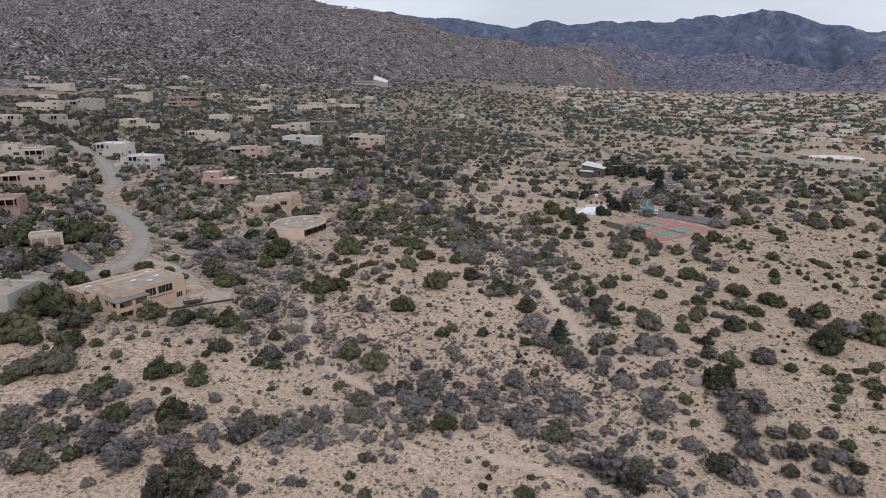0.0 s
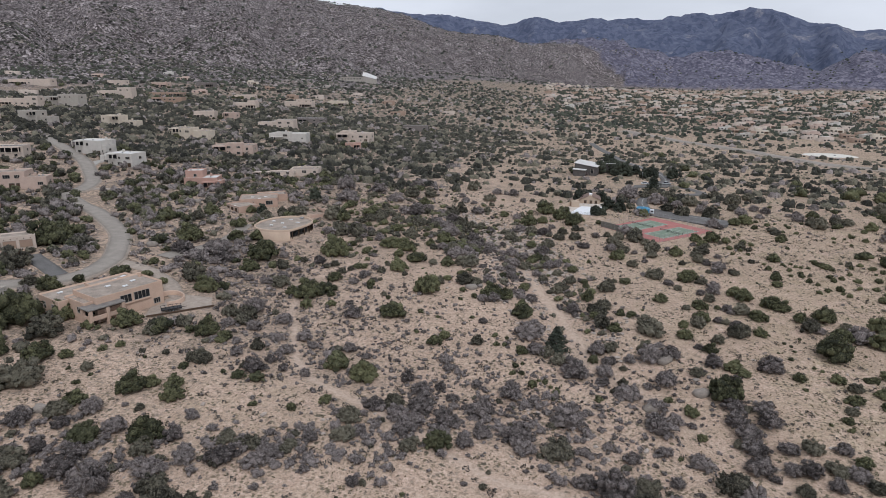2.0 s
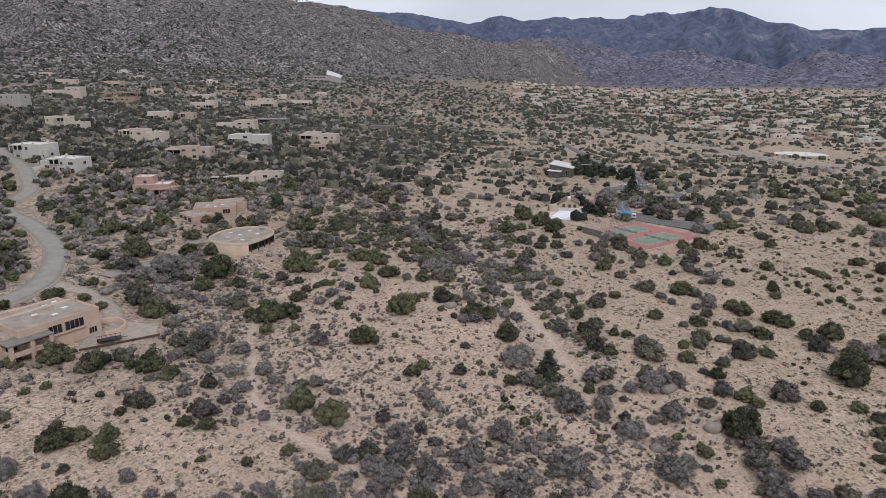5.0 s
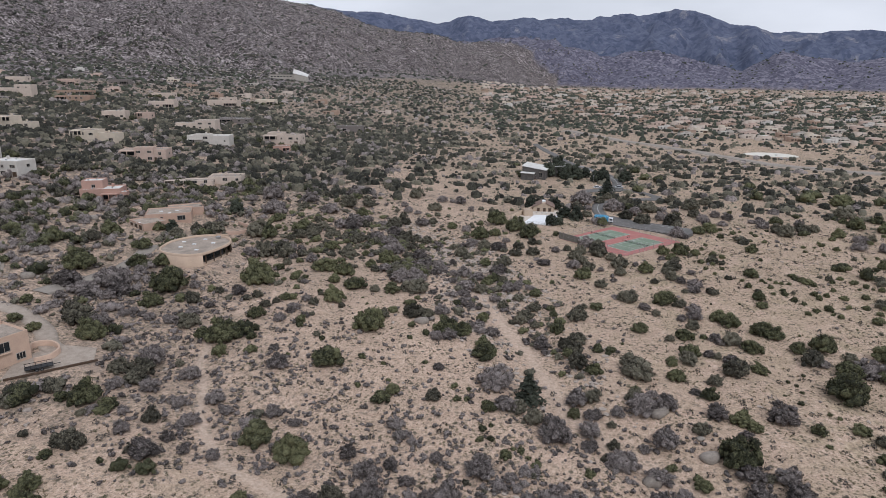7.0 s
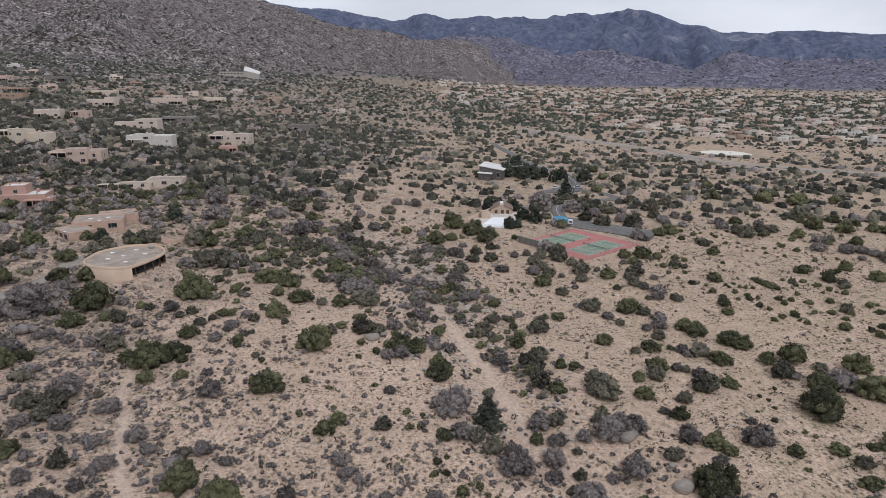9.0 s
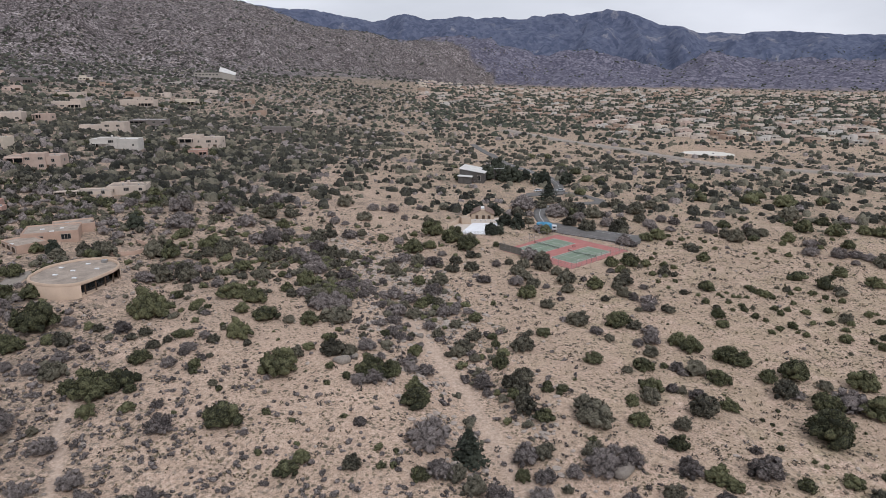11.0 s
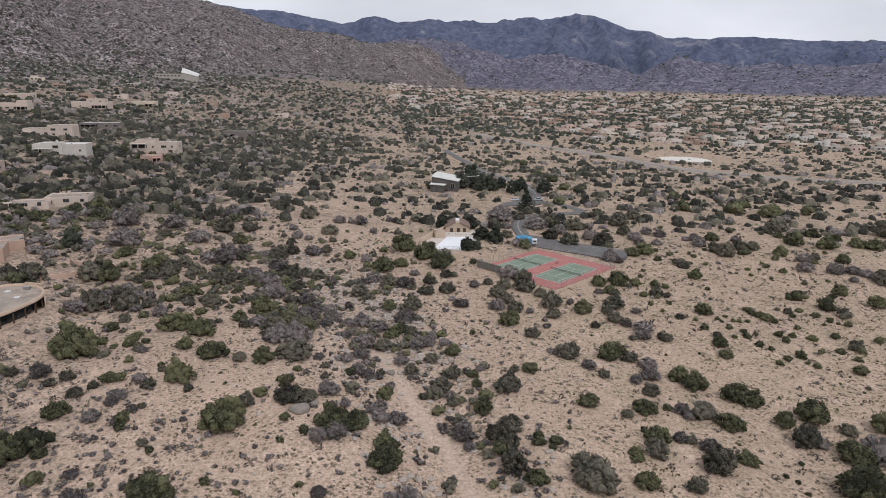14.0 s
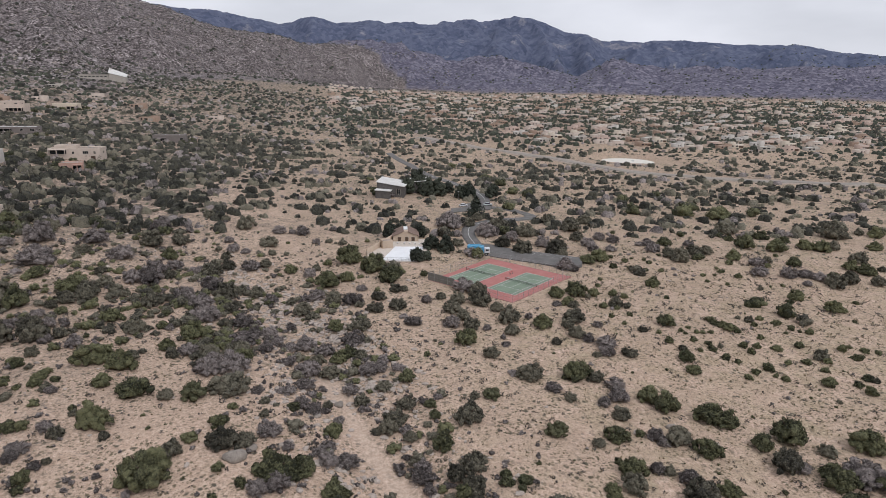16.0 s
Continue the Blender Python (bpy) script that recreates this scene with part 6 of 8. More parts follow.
GREY_SHRUBS_C = [
    (39.4, 53.1, 2.25), (33.2, 53.9, 3.05), (-39.4, 53.9, 3.85), (-6.2, 55.6, 4.29), (-25.8, 55.7, 3.84), (-30.2, 57.5, 0.84), (14.1, 58, 4.25), (33, 58.4, 3.13),
    (-83, 59.9, 3.15), (-33.3, 61.6, 1.58), (38, 62.2, 3.18), (-70.8, 62.3, 1.61), (21.9, 62.4, 1.09), (-76.6, 62.7, 1.41), (31.5, 63.2, 2.96), (18.1, 63.2, 2.19),
    (-41.6, 63.5, 2.63), (-14, 64.3, 1.42), (-81.4, 66.2, 1.66), (-19.8, 66.4, 3.5), (-37.2, 66.5, 1.66), (-91, 66.5, 1.88), (38, 67.5, 2.45), (31.9, 68.5, 2.68),
    (-46, 68.5, 2.11), (14.8, 68.7, 2.92), (-28.6, 69.1, 1.48), (-81.5, 71.5, 1.3), (8.1, 71.9, 3.42), (-100.6, 72.4, 1.31), (-94.2, 72.9, 1.53), (-80.2, 73.4, 2.42),
]
GREY_SHRUBS_D = [
    (-33.9, 73.6, 1.31), (-36.4, 75.5, 1.77), (2.6, 77.5, 2.01), (14, 78, 1.34), (-59.6, 78.2, 1.59), (-37.9, 78.5, 2.04), (-4.6, 78.7, 4.27), (18.4, 79.4, 3.37),
    (-85.6, 79.9, 2.08), (-75.3, 80, 1.62), (35, 80.9, 1.58), (-65.2, 81.2, 2.09), (-102.2, 83.4, 2.13), (-79.1, 83.6, 2.61), (3.5, 83.7, 2.8), (-94.7, 84.9, 2.63),
    (-14.6, 88, 2.89), (31.2, 88.1, 2.62), (45.5, 88.1, 3.32), (10.3, 89.4, 1.94), (4.9, 89.5, 2.19), (16.2, 89.9, 4.11), (21.4, 91.4, 2.68), (-46.6, 92.2, 0.87),
    (-89.2, 93.4, 2.79), (2, 95.5, 3.03), (-193.8, 95.6, 4.82), (47.6, 96.1, 1.25), (-65.8, 96.4, 0.77), (-17, 97.6, 4.35), (-52.8, 97.9, 0.91), (29.6, 98.2, 1.28),
]
GREY_SHRUBS_E = [
    (-69.8, 99, 2.87), (-101.3, 99, 4.03), (-30.8, 102.1, 1.45), (-73.3, 107.3, 1.37), (76.5, 113, 4.17), (-123.8, 113.4, 3.44), (43.8, 116.5, 2.06), (67.2, 117.2, 1.71),
    (-32.6, 117.4, 2.05), (-29.5, 118.9, 2.37), (-53.6, 119, 0.92), (39.3, 119.6, 1.58), (-3.5, 120, 1.4), (-107.9, 121.8, 2.41), (-122, 122.5, 1.51), (-114.5, 122.8, 2.12),
    (-4.2, 123.5, 2.39), (-59.7, 124.1, 0.76), (-77.4, 124.2, 1.82), (-120.4, 125, 1.84), (-3.8, 125.8, 2.1), (-104.1, 126.8, 2.16), (-21.3, 127.2, 2.27), (-143.4, 127.4, 2.17),
    (-70.8, 127.7, 1.16), (-17.8, 128.1, 2.3), (44.9, 128.4, 1.36), (-22.9, 130.2, 1.48), (-137.4, 130.2, 2.21), (-28.6, 130.5, 1.47), (-76.1, 130.6, 1.48), (-6.5, 131, 0.87),
]
GREY_SHRUBS_F = [
    (44.4, 131.2, 1.84), (-100.8, 131.8, 1.58), (-132.5, 132.5, 2.55), (-21.4, 132.9, 1.62), (-75.8, 133.1, 2.21), (-141.2, 133.9, 4.01), (-32.6, 135.4, 2.38), (-131.8, 137.3, 4.37),
    (-147.9, 137.9, 4.59), (-74, 140, 1.7), (-95.9, 142.1, 2.33), (-137.4, 143.6, 5.9), (-38.5, 144.1, 0.92), (83.6, 144.3, 0.66), (-19.4, 144.9, 1.18), (39, 145, 1.76),
    (-110.9, 145.2, 2.03), (43.3, 147.3, 2.56), (-24.7, 147.6, 1.92), (-27.1, 149, 2.17), (2.1, 149.3, 1), (29.3, 151.4, 2.07), (44.8, 152.5, 2.65), (-37, 154.4, 1.48),
    (-78.8, 155.1, 1.42), (-134.4, 155.1, 2.14), (-30.5, 155.7, 2.01), (-16.9, 158.1, 2.07), (22, 159.4, 1.35), (-27.1, 160.7, 2.34), (-5.3, 164.4, 1.63), (-12.7, 165, 2.44),
]
GREY_SHRUBS_G = [
    (-10, 165.2, 2.44), (-48.9, 165.3, 3.91), (-44, 165.7, 3.94), (-26.9, 168.8, 3.29), (49.4, 169, 2.64), (-8.4, 170, 1.68), (-31.9, 172.8, 1.95), (50.7, 173.1, 3.3),
    (-55.8, 175, 2.75), (24, 175.8, 1.19), (47.1, 176.4, 1.83), (-104.4, 176.5, 3.5), (-37.9, 179.4, 2.3), (-83.3, 179.8, 2.48), (-23.1, 180.3, 2.94), (-43.8, 182, 3.63),
    (-31.9, 182.6, 2.07), (-90.9, 182.7, 1.95), (-15.8, 182.7, 3.29), (-28.4, 184.4, 2.99), (52.9, 184.9, 1.44), (-35.7, 185.4, 2.09), (21.2, 186.3, 1.41), (-41.9, 189, 2.27),
    (-63.4, 189.7, 1.34), (-103.2, 190.5, 2.59), (12.1, 191, 2.87), (-38.5, 191.5, 2.31), (1.4, 192.8, 2.56), (34.9, 193, 1.31), (-94.3, 193.1, 2.36), (-45.6, 195.1, 3.42),
]
GREY_SHRUBS_H = [
    (-55.6, 197.3, 4.36), (-0.9, 197.6, 1.31), (-33.1, 198.6, 1.61), (-99.6, 199.4, 2.27), (46.9, 203.5, 1.4), (-59.2, 207.9, 3.61), (-15.3, 210, 3.09), (7.2, 210.1, 2.1),
    (-65.3, 214.8, 3.71), (-26.5, 216.9, 2.82), (-12.4, 221.1, 1.81), (20.8, 221.2, 4.08), (-40.8, 221.4, 2.5), (146.7, 221.9, 1.83), (154.8, 226.7, 2.91), (-78.1, 227.5, 4.43),
    (-59.7, 227.6, 3.97), (-83.3, 228, 3.54), (151.6, 230.2, 2.94), (144.8, 230.4, 3.35), (135.8, 234.1, 3.8), (103, 235.8, 0.83), (-29.5, 237.4, 2.31), (-79.3, 238.3, 3.72),
    (65.7, 241.6, 2.5), (62.7, 242.5, 3.75), (-117.2, 242.7, 6.44), (106.1, 243.1, 1.08), (142.4, 245.7, 3.1), (-68.8, 246.5, 2.73), (-49.9, 247.1, 3.56), (-75.6, 248.6, 2.93),
]
GREY_SHRUBS_I = [
    (-93.6, 251.8, 4.87), (-134, 259.8, 2.94), (-54, 264.2, 1.69), (108, 265.1, 3.26), (82.5, 265.4, 2.76), (89.8, 265.4, 2.31), (-59.1, 267, 2.55), (-126.1, 268.1, 5.7),
    (-108, 270.4, 4.58), (128.1, 273, 2.42), (83, 273.2, 3.31), (63.8, 274.3, 3.76), (110.2, 274.8, 2.9), (106.6, 275.2, 1.93), (-62.5, 279.2, 2.22), (96.8, 279.5, 2.92),
    (-28.8, 280.8, 1.83), (53, 284.4, 3.87), (92.4, 284.4, 2.96), (43.4, 291.3, 4.92), (-34.9, 292.2, 3.31), (31.2, 292.8, 1.97), (-39.1, 292.9, 1.66), (-44.2, 293.2, 3.07),
    (-92, 297, 4.65), (-22.2, 301.8, 2.22), (30.3, 310.8, 7.28), (7.7, 377.6, 2.8), (15.2, 384.7, 2.6),
]
GREY_SHRUBS = GREY_SHRUBS_A + GREY_SHRUBS_B + GREY_SHRUBS_C + GREY_SHRUBS_D + GREY_SHRUBS_E + GREY_SHRUBS_F + GREY_SHRUBS_G + GREY_SHRUBS_H + GREY_SHRUBS_I
LIGHT_SHRUBS_A = [
    (-13.7, 18.2, 2.09), (-102.1, 23.8, 3.05), (-33, 38.9, 2.98), (-84.5, 54.8, 1.7), (-79.8, 54.9, 1.89), (0.8, 90, 1.71), (-151.4, 106.4, 3.13), (12.3, 115.8, 0.85),
    (13.3, 117.7, 1.4), (24.1, 133.1, 2.39), (0.5, 141.9, 1.42), (0.1, 146.4, 1.46), (14.2, 149.1, 2.14), (-49.5, 151.1, 3.08), (68.2, 163.2, 2.31), (-66.8, 199.7, 1.41),
]
LIGHT_SHRUBS = LIGHT_SHRUBS_A
CONIFERS_A = [
    (-9.1, 94.3, 2.5), (47.6, 334.6, 3.4),
]
CONIFERS = CONIFERS_A
TALL_TREES_A = [
    (-145.5, 201.5, 2.6), (-132.7, 236.7, 3.1), (8.9, 251.8, 2.7), (12.7, 252.5, 1.8), (21.5, 265.1, 3.3),
    (16.4, 269, 3.1), (1.2, 288.7, 3.1), (14.7, 289.6, 2.7), (8.2, 308.2, 1.5), (52.3, 377.9, 4.2), (65.5, 378.8, 3.6), (47.7, 379.1, 3.5), (29.5, 382.8, 5.1),
    (35.5, 384.4, 4.8), (18.7, 388, 4.9), (25, 391.3, 5.6), (42.3, 394.6, 4),
]
TALL_TREES = TALL_TREES_A

# ---- plants ----
rng = np.random.default_rng(7)


def unit(n, g):
    v = g.normal(size=(n, 3))
    return v / np.linalg.norm(v, axis=1)[:, None]


def leaf_tris(centres, out, size, g, long=1.0):
    """One small slanting triangle at each centre, roughly facing outwards."""
    n = len(centres)
    nor = out + 0.8 * unit(n, g)
    nor /= np.linalg.norm(nor, axis=1)[:, None]
    t1 = np.cross(nor, unit(n, g))
    t1 /= np.linalg.norm(t1, axis=1)[:, None] + 1e-9
    t2 = np.cross(nor, t1)
    s = (size * g.uniform(0.7, 1.3, n))[:, None]
    v = np.stack([centres + t1 * s * long, centres - t1 * s * 0.6 * long + t2 * s * 0.8, centres - t1 * s * 0.6 * long - t2 * s * 0.8], 1)
    return v.reshape(-1, 3), np.arange(3 * n).reshape(-1, 3)


def joined(chunks):
    vs, fs, k = [], [], 0
    for v, f in chunks:
        vs.append(v)
        fs.append(f + k)
        k += len(v)
    return np.concatenate(vs), np.concatenate(fs)


def blob(g, cuts=1, rough=0.25):
    bm = bmesh.new()
    bmesh.ops.create_icosphere(bm, subdivisions=cuts, radius=1.0)
    v = np.array([p.co[:] for p in bm.verts])
    f = np.array([[p.index for p in q.verts] for q in bm.faces])
    bm.free()
    return v * (1 + rough * g.uniform(-1, 1, (len(v), 1))), f


def shell(g, cuts, size, at, over=0.9, ragged=0.16):
    """A closed-looking dome of loose leafy flakes, each one tilted and shifted a little."""
    v, f = blob(g, cuts, ragged)
    t = v[f]
    mid = t.mean(axis=1, keepdims=True)
    t = mid * g.uniform(0.78, 1.1, (len(f), 1, 1)) + (t - mid) * over + g.normal(0, 0.26 / (cuts * cuts), t.shape)
    t = t.reshape(-1, 3) * size + at
    t[:, 2] = np.maximum(t[:, 2], 0.0)
    return t, np.arange(len(t)).reshape(-1, 3)


def crown(seed, clumps, leaves, leaf, flat=0.75, spread=0.66, core=0.66, lift=0.0, cuts=3, fat=(0.2, 0.36)):
    """A ragged evergreen dome about 1 m in radius that rests on z = 0: leafy clumps of uneven size round a dark heart."""
    g = np.random.default_rng(seed)
    chunks = [shell(g, cuts, (core, core, core * flat), (0, 0, flat * 0.5 + lift))]
    turn, h = g.uniform(0, 6.283, clumps), g.uniform(0, 1, clumps)
    side = np.sqrt(1 - h * h)
    d = np.stack([np.cos(turn) * side, np.sin(turn) * side, h * 1.2 * flat], 1)
    lean = 1 + 0.16 * np.sin(turn * 2 + g.uniform(0, 6)) + 0.1 * np.sin(turn * 5 + g.uniform(0, 6)) + 0.1 * g.normal(size=clumps)
    c = d * (spread * g.uniform(0.8, 1.15, clumps) * lean)[:, None] + (0, 0, 0.16 + lift)
    for k in range(clumps):
        r = g.uniform(*fat)
        o = unit(leaves, g)
        p = c[k] + o * r * g.uniform(0.5, 1.05, (leaves, 1)) * (1, 1, 0.85)
        p[:, 2] = np.maximum(p[:, 2], 0.02)
        chunks.append(leaf_tris(p, o + (0, 0, 0.5), leaf, g))
    return joined(chunks)


def conifer(seed, rows=9, per=26):
    """A narrow pine: drooping boughs in uneven rings round the stem, 1 m in radius and about 3.4 m tall."""
    g = np.random.default_rng(seed)
    chunks = []
    for k in range(rows):
        f = k / (rows - 1)
        r = (1 - f) ** 0.8 * 0.95 + 0.08
        n = max(8, int(per * (1 - 0.6 * f)))
        a = g.uniform(0, 6.283, n * 3)
        rad = r * g.uniform(0.25, 1.05, n * 3)
        p = np.stack([np.cos(a) * rad, np.sin(a) * rad, 0.45 + f * 2.8 - 0.28 * rad + g.normal(0, 0.08, n * 3)], 1)
        o = np.stack([np.cos(a), np.sin(a), np.full(n * 3, 0.6)], 1)
        chunks.append(leaf_tris(p, o, 0.17, g, 1.3))
    return joined(chunks)


def brush(seed, twigs, leaves, flat=0.75, cuts=0, leaf=0.085, thin=0.02):
    """A bare grey bush: a dome of thin twigs that fan out from the foot, with sparse dry leaves."""
    g = np.random.default_rng(seed)
    d = unit(twigs, g)
    d[:, 2] = np.abs(d[:, 2]) + 0.05
    d /= np.linalg.norm(d, axis=1)[:, None]
    tip = d * g.uniform(0.85, 1.12, (twigs, 1)) * (1, 1, flat * 1.15)
    foot = tip * g.uniform(0.2, 0.55, (twigs, 1))
    w = np.cross(d, unit(twigs, g)) * thin
    v = np.stack([foot - w, foot + w, tip], 1).reshape(-1, 3)
    chunks = [(v, np.arange(3 * twigs).reshape(-1, 3))]
    if cuts:
        chunks.append(shell(g, cuts, (0.7, 0.7, 0.66 * flat), (0, 0, 0.22 * flat)))
    o = unit(leaves, g)
    o[:, 2] = np.abs(o[:, 2])
    turn = np.arctan2(o[:, 1], o[:, 0])
    lump = 1 + 0.1 * np.sin(turn * 3 + g.uniform(0, 6)) + 0.08 * np.sin(turn * 7 + o[:, 2] * 9)
    p = o * (g.uniform(0.7, 1.02, leaves) * lump)[:, None] * (1, 1, flat * 1.1) + (0, 0, 0.03)
    chunks.append(leaf_tris(p, o, leaf, g, 1.6))
    return joined(chunks)


def rock_proto(seed, cuts=1):
    g = np.random.default_rng(seed)
    v, f = blob(g, 1, 0.24)
    if cuts > 1:
        w, f = blob(g, cuts, 0.03)
        v = w * (1 + 0.22 * np.sin(w[:, :1] * 2.3 + seed) * np.cos(w[:, 1:2] * 2.9 + seed))
    return v * (1.0, g.uniform(0.6, 0.9), g.uniform(0.45, 0.65)) + (0, 0, 0.3), f


def plant_mesh(name, vf, mat):
    me = grid_mesh(name, vf[0], vf[1], mat)
    me.polygons.foreach_set("use_smooth", np.full(len(me.polygons), mat is not STONE))
    return me


def lumpy(seed, lumps, leaves, leaf=0.06, flat=0.8, fat=(0.2, 0.34), spread=0.68, cuts=1, twigs=0):
    """A rounded bush about 1 m in radius that rests on z = 0: many soft leafy lumps grown together, with loose sprays and twigs outside."""
    g = np.random.default_rng(seed)
    v, f = blob(g, min(2, cuts), 0.08)
    v = v * (0.62, 0.62, 0.6 * flat) + (0, 0, 0.4 * flat)
    v[:, 2] = np.maximum(v[:, 2], 0)
    chunks = [(v, f)]
    turn = np.arange(lumps) * 2.39996 + g.uniform(-0.5, 0.5, lumps)
    h = np.clip((np.arange(lumps) + 0.5) / lumps + g.normal(0, 0.06, lumps), 0.02, 1)
    side = np.sqrt(1 - h * h)
    lean = 1 + 0.12 * np.sin(turn * 2 + g.uniform(0, 6)) + 0.08 * np.sin(turn * 3 + g.uniform(0, 6)) + 0.1 * g.normal(size=lumps)
    c = np.stack([np.cos(turn) * side, np.sin(turn) * side, h * 1.15 * flat], 1) * (spread * lean)[:, None] + (0, 0, 0.14)
    for k in range(lumps):
        r = g.uniform(*fat)
        v, f = blob(g, cuts, 0.34)
        v = v * (r * g.uniform(0.8, 1.15), r * g.uniform(0.8, 1.15), r * g.uniform(0.6, 1.0)) + c[k]
        v[:, 2] = np.maximum(v[:, 2], 0)
        chunks.append((v, f))
        o = unit(leaves, g)
        o[:, 2] = np.abs(o[:, 2]) * 0.9 - 0.1
        p = c[k] + o * r * g.uniform(0.75, 1.3, (leaves, 1))
        p[:, 2] = np.maximum(p[:, 2], 0.02)
        chunks.append(leaf_tris(p, o, leaf, g, 1.3))
    if twigs:
        d = unit(twigs, g)
        d[:, 2] = np.abs(d[:, 2]) + 0.05
        d /= np.linalg.norm(d, axis=1)[:, None]
        tip = d * g.uniform(0.9, 1.15, (twigs, 1)) * (1, 1, flat * 1.15)
        w = np.cross(d, unit(twigs, g)) * 0.018
        chunks.append((np.stack([tip * 0.55 - w, tip * 0.55 + w, tip], 1).reshape(-1, 3), np.arange(3 * twigs).reshape(-1, 3)))
    return joined(chunks)


def trunk_mesh(name, seed, height, radius, limbs):
    g = np.random.default_rng(seed)
    bm = bmesh.new()

    def limb(a, b, r0, r1):
        d = Vector(b) - Vector(a)
        m = Matrix.Translation(Vector(a) + d / 2) @ d.to_track_quat("Z", "Y").to_matrix().to_4x4()
        bmesh.ops.create_cone(bm, cap_ends=True, segments=5, radius1=r0, radius2=r1, depth=d.length, matrix=m)

    limb((0, 0, -0.25), (0.03, 0.02, height * 0.55), radius, radius * 0.7)
    for k in range(limbs):
        t = k * 6.283 / limbs + g.uniform(-0.4, 0.4)
        limb((0.02, 0.01, height * g.uniform(0.25, 0.5)), (math.cos(t) * 0.5, math.sin(t) * 0.5, height * g.uniform(0.8, 1.1)), radius * 0.6, radius * 0.18)
    me = bpy.data.meshes.new(name)
    bm.to_mesh(me)
    bm.free()
    me.materials.append(BARK)
    return me


def crowns(seeds, mat, *shape, **more):
    return [plant_mesh("crown", lumpy(q, *shape, flat=0.72 + 0.05 * (q % 4), **more), mat) for q in seeds]


BIG_CROWNS = crowns((25, 26, 27, 28), JUNIPER, 42, 26, 0.055, fat=(0.15, 0.27))
JUNIPER_CROWNS = crowns((1, 2, 3, 4), JUNIPER, 26, 22, 0.075, fat=(0.18, 0.32))
SMALL_CROWNS = crowns((7, 8, 9), JUNIPER, 11, 14, 0.11, fat=(0.26, 0.42))
OAK_CROWNS = crowns((31, 32, 33, 34), OLIVE, 40, 26, 0.06, fat=(0.12, 0.24), twigs=80)
PALE_CROWNS = crowns((11, 12), PALE, 30, 30, 0.06, fat=(0.15, 0.28), twigs=60)
BOULDER_ROCK = material("boulder_rock", (0.16, 0.137, 0.115), (0.33, 0.29, 0.25), 0.6, fine=6.0, bump=0.8, spread=0.4)
BOULDERS = [grid_mesh("boulder", *rock_proto(q, 2), BOULDER_ROCK) for q in (3, 4, 5)]
PINE_CROWNS = [plant_mesh("crown", conifer(s), PINE) for s in (15, 16)]
TALL_CROWNS = [plant_mesh("crown", lumpy(q, 44, 26, 0.06, 1.5, (0.17, 0.3)), PINE) for q in (17, 18, 19)]
SHRUB_CROWNS = crowns((21, 22, 23, 24), GREY, 40, 26, 0.055, fat=(0.1, 0.2), twigs=320)
SMALL_SHRUBS = crowns((13, 14, 10), GREY, 16, 22, 0.085, fat=(0.16, 0.3), twigs=160)
TRUNKS = [trunk_mesh("trunk", s, 0.8, 0.09, 3) for s in (1, 2, 3)]


def planted(name, shapes, x, y, r, label, category, group, k, tall=1.0, stem=True):
    """A bush or tree on the ground; a small bush is one mesh, a large one has a trunk and a crown."""
    g = np.random.default_rng(int(abs(x * 31 + y * 17) * 10) % 100000)
    shape = shapes[int(g.integers(len(shapes)))]
    r *= 1.08 if r > 2 else 1.14
    turn, size = g.uniform(0, 360), (r * g.uniform(0.92, 1.1), r * g.uniform(0.92, 1.1), r * tall * g.uniform(0.88, 1.15))
    if not stem:
        ob = tagged(new(name, shape), label, category, group)
        ob.matrix_basis = pose(x, y, float(ground(x, y)) - 0.03 * r, rz=turn) @ Matrix.Diagonal((*size, 1))
        return ob
    ob = thing(name, x, y, turn, label, category, group)
    ob.scale = size
    t = new("trunk", TRUNKS[k % len(TRUNKS)])
    c = new("crown", shape)
    t.parent = c.parent = ob
    return ob


FAR_PLACED = [q for q in JUNIPERS if q[1] > 330]
JUNIPERS = [q for q in JUNIPERS if q[1] <= 330]
for k, (x, y, r) in enumerate(JUNIPERS):
    size = "small" if r < 1.1 else "large" if r > 2.2 else "medium"
    planted("juniper", BIG_CROWNS if r > 2.2 else JUNIPER_CROWNS if r > 1.1 else SMALL_CROWNS, x, y, r, f"{size} dark green juniper bush on sandy ground", "juniper", "desert junipers", k, 1.1, r > 1.5)
for k, (x, y, r) in enumerate(SCRUB_OAKS):
    planted("scrub_oak", OAK_CROWNS, x, y, r, "grey-green scrub oak bush on stony sand", "shrub", "scrub oaks", k, 1.15, r > 1.8)
for k, (x, y, r) in enumerate(LIGHT_SHRUBS):
    planted("shrub", PALE_CROWNS, x, y, r, "yellow-green leafy desert shrub on sandy ground", "shrub", "green shrubs", k)
for k, (x, y, r) in enumerate(GREY_SHRUBS):
    planted("shrub", SHRUB_CROWNS if r > 1.4 else SMALL_SHRUBS, x, y, r, "bare grey-brown twiggy desert shrub on sand", "shrub", "bare shrubs", k, 1.05, r > 1.8)
for k, (x, y, r) in enumerate(CONIFERS):
    planted("pine", PINE_CROWNS, x, y, r * 1.5, "dark green pine tree on sandy ground", "tree", "pines", k, 0.5)
for k, (x, y, r) in enumerate(TALL_TREES):
    planted("evergreen_tree", TALL_CROWNS, x, y, r, "tall dark evergreen tree beside a building", "tree", "evergreen trees", k, 1.15)
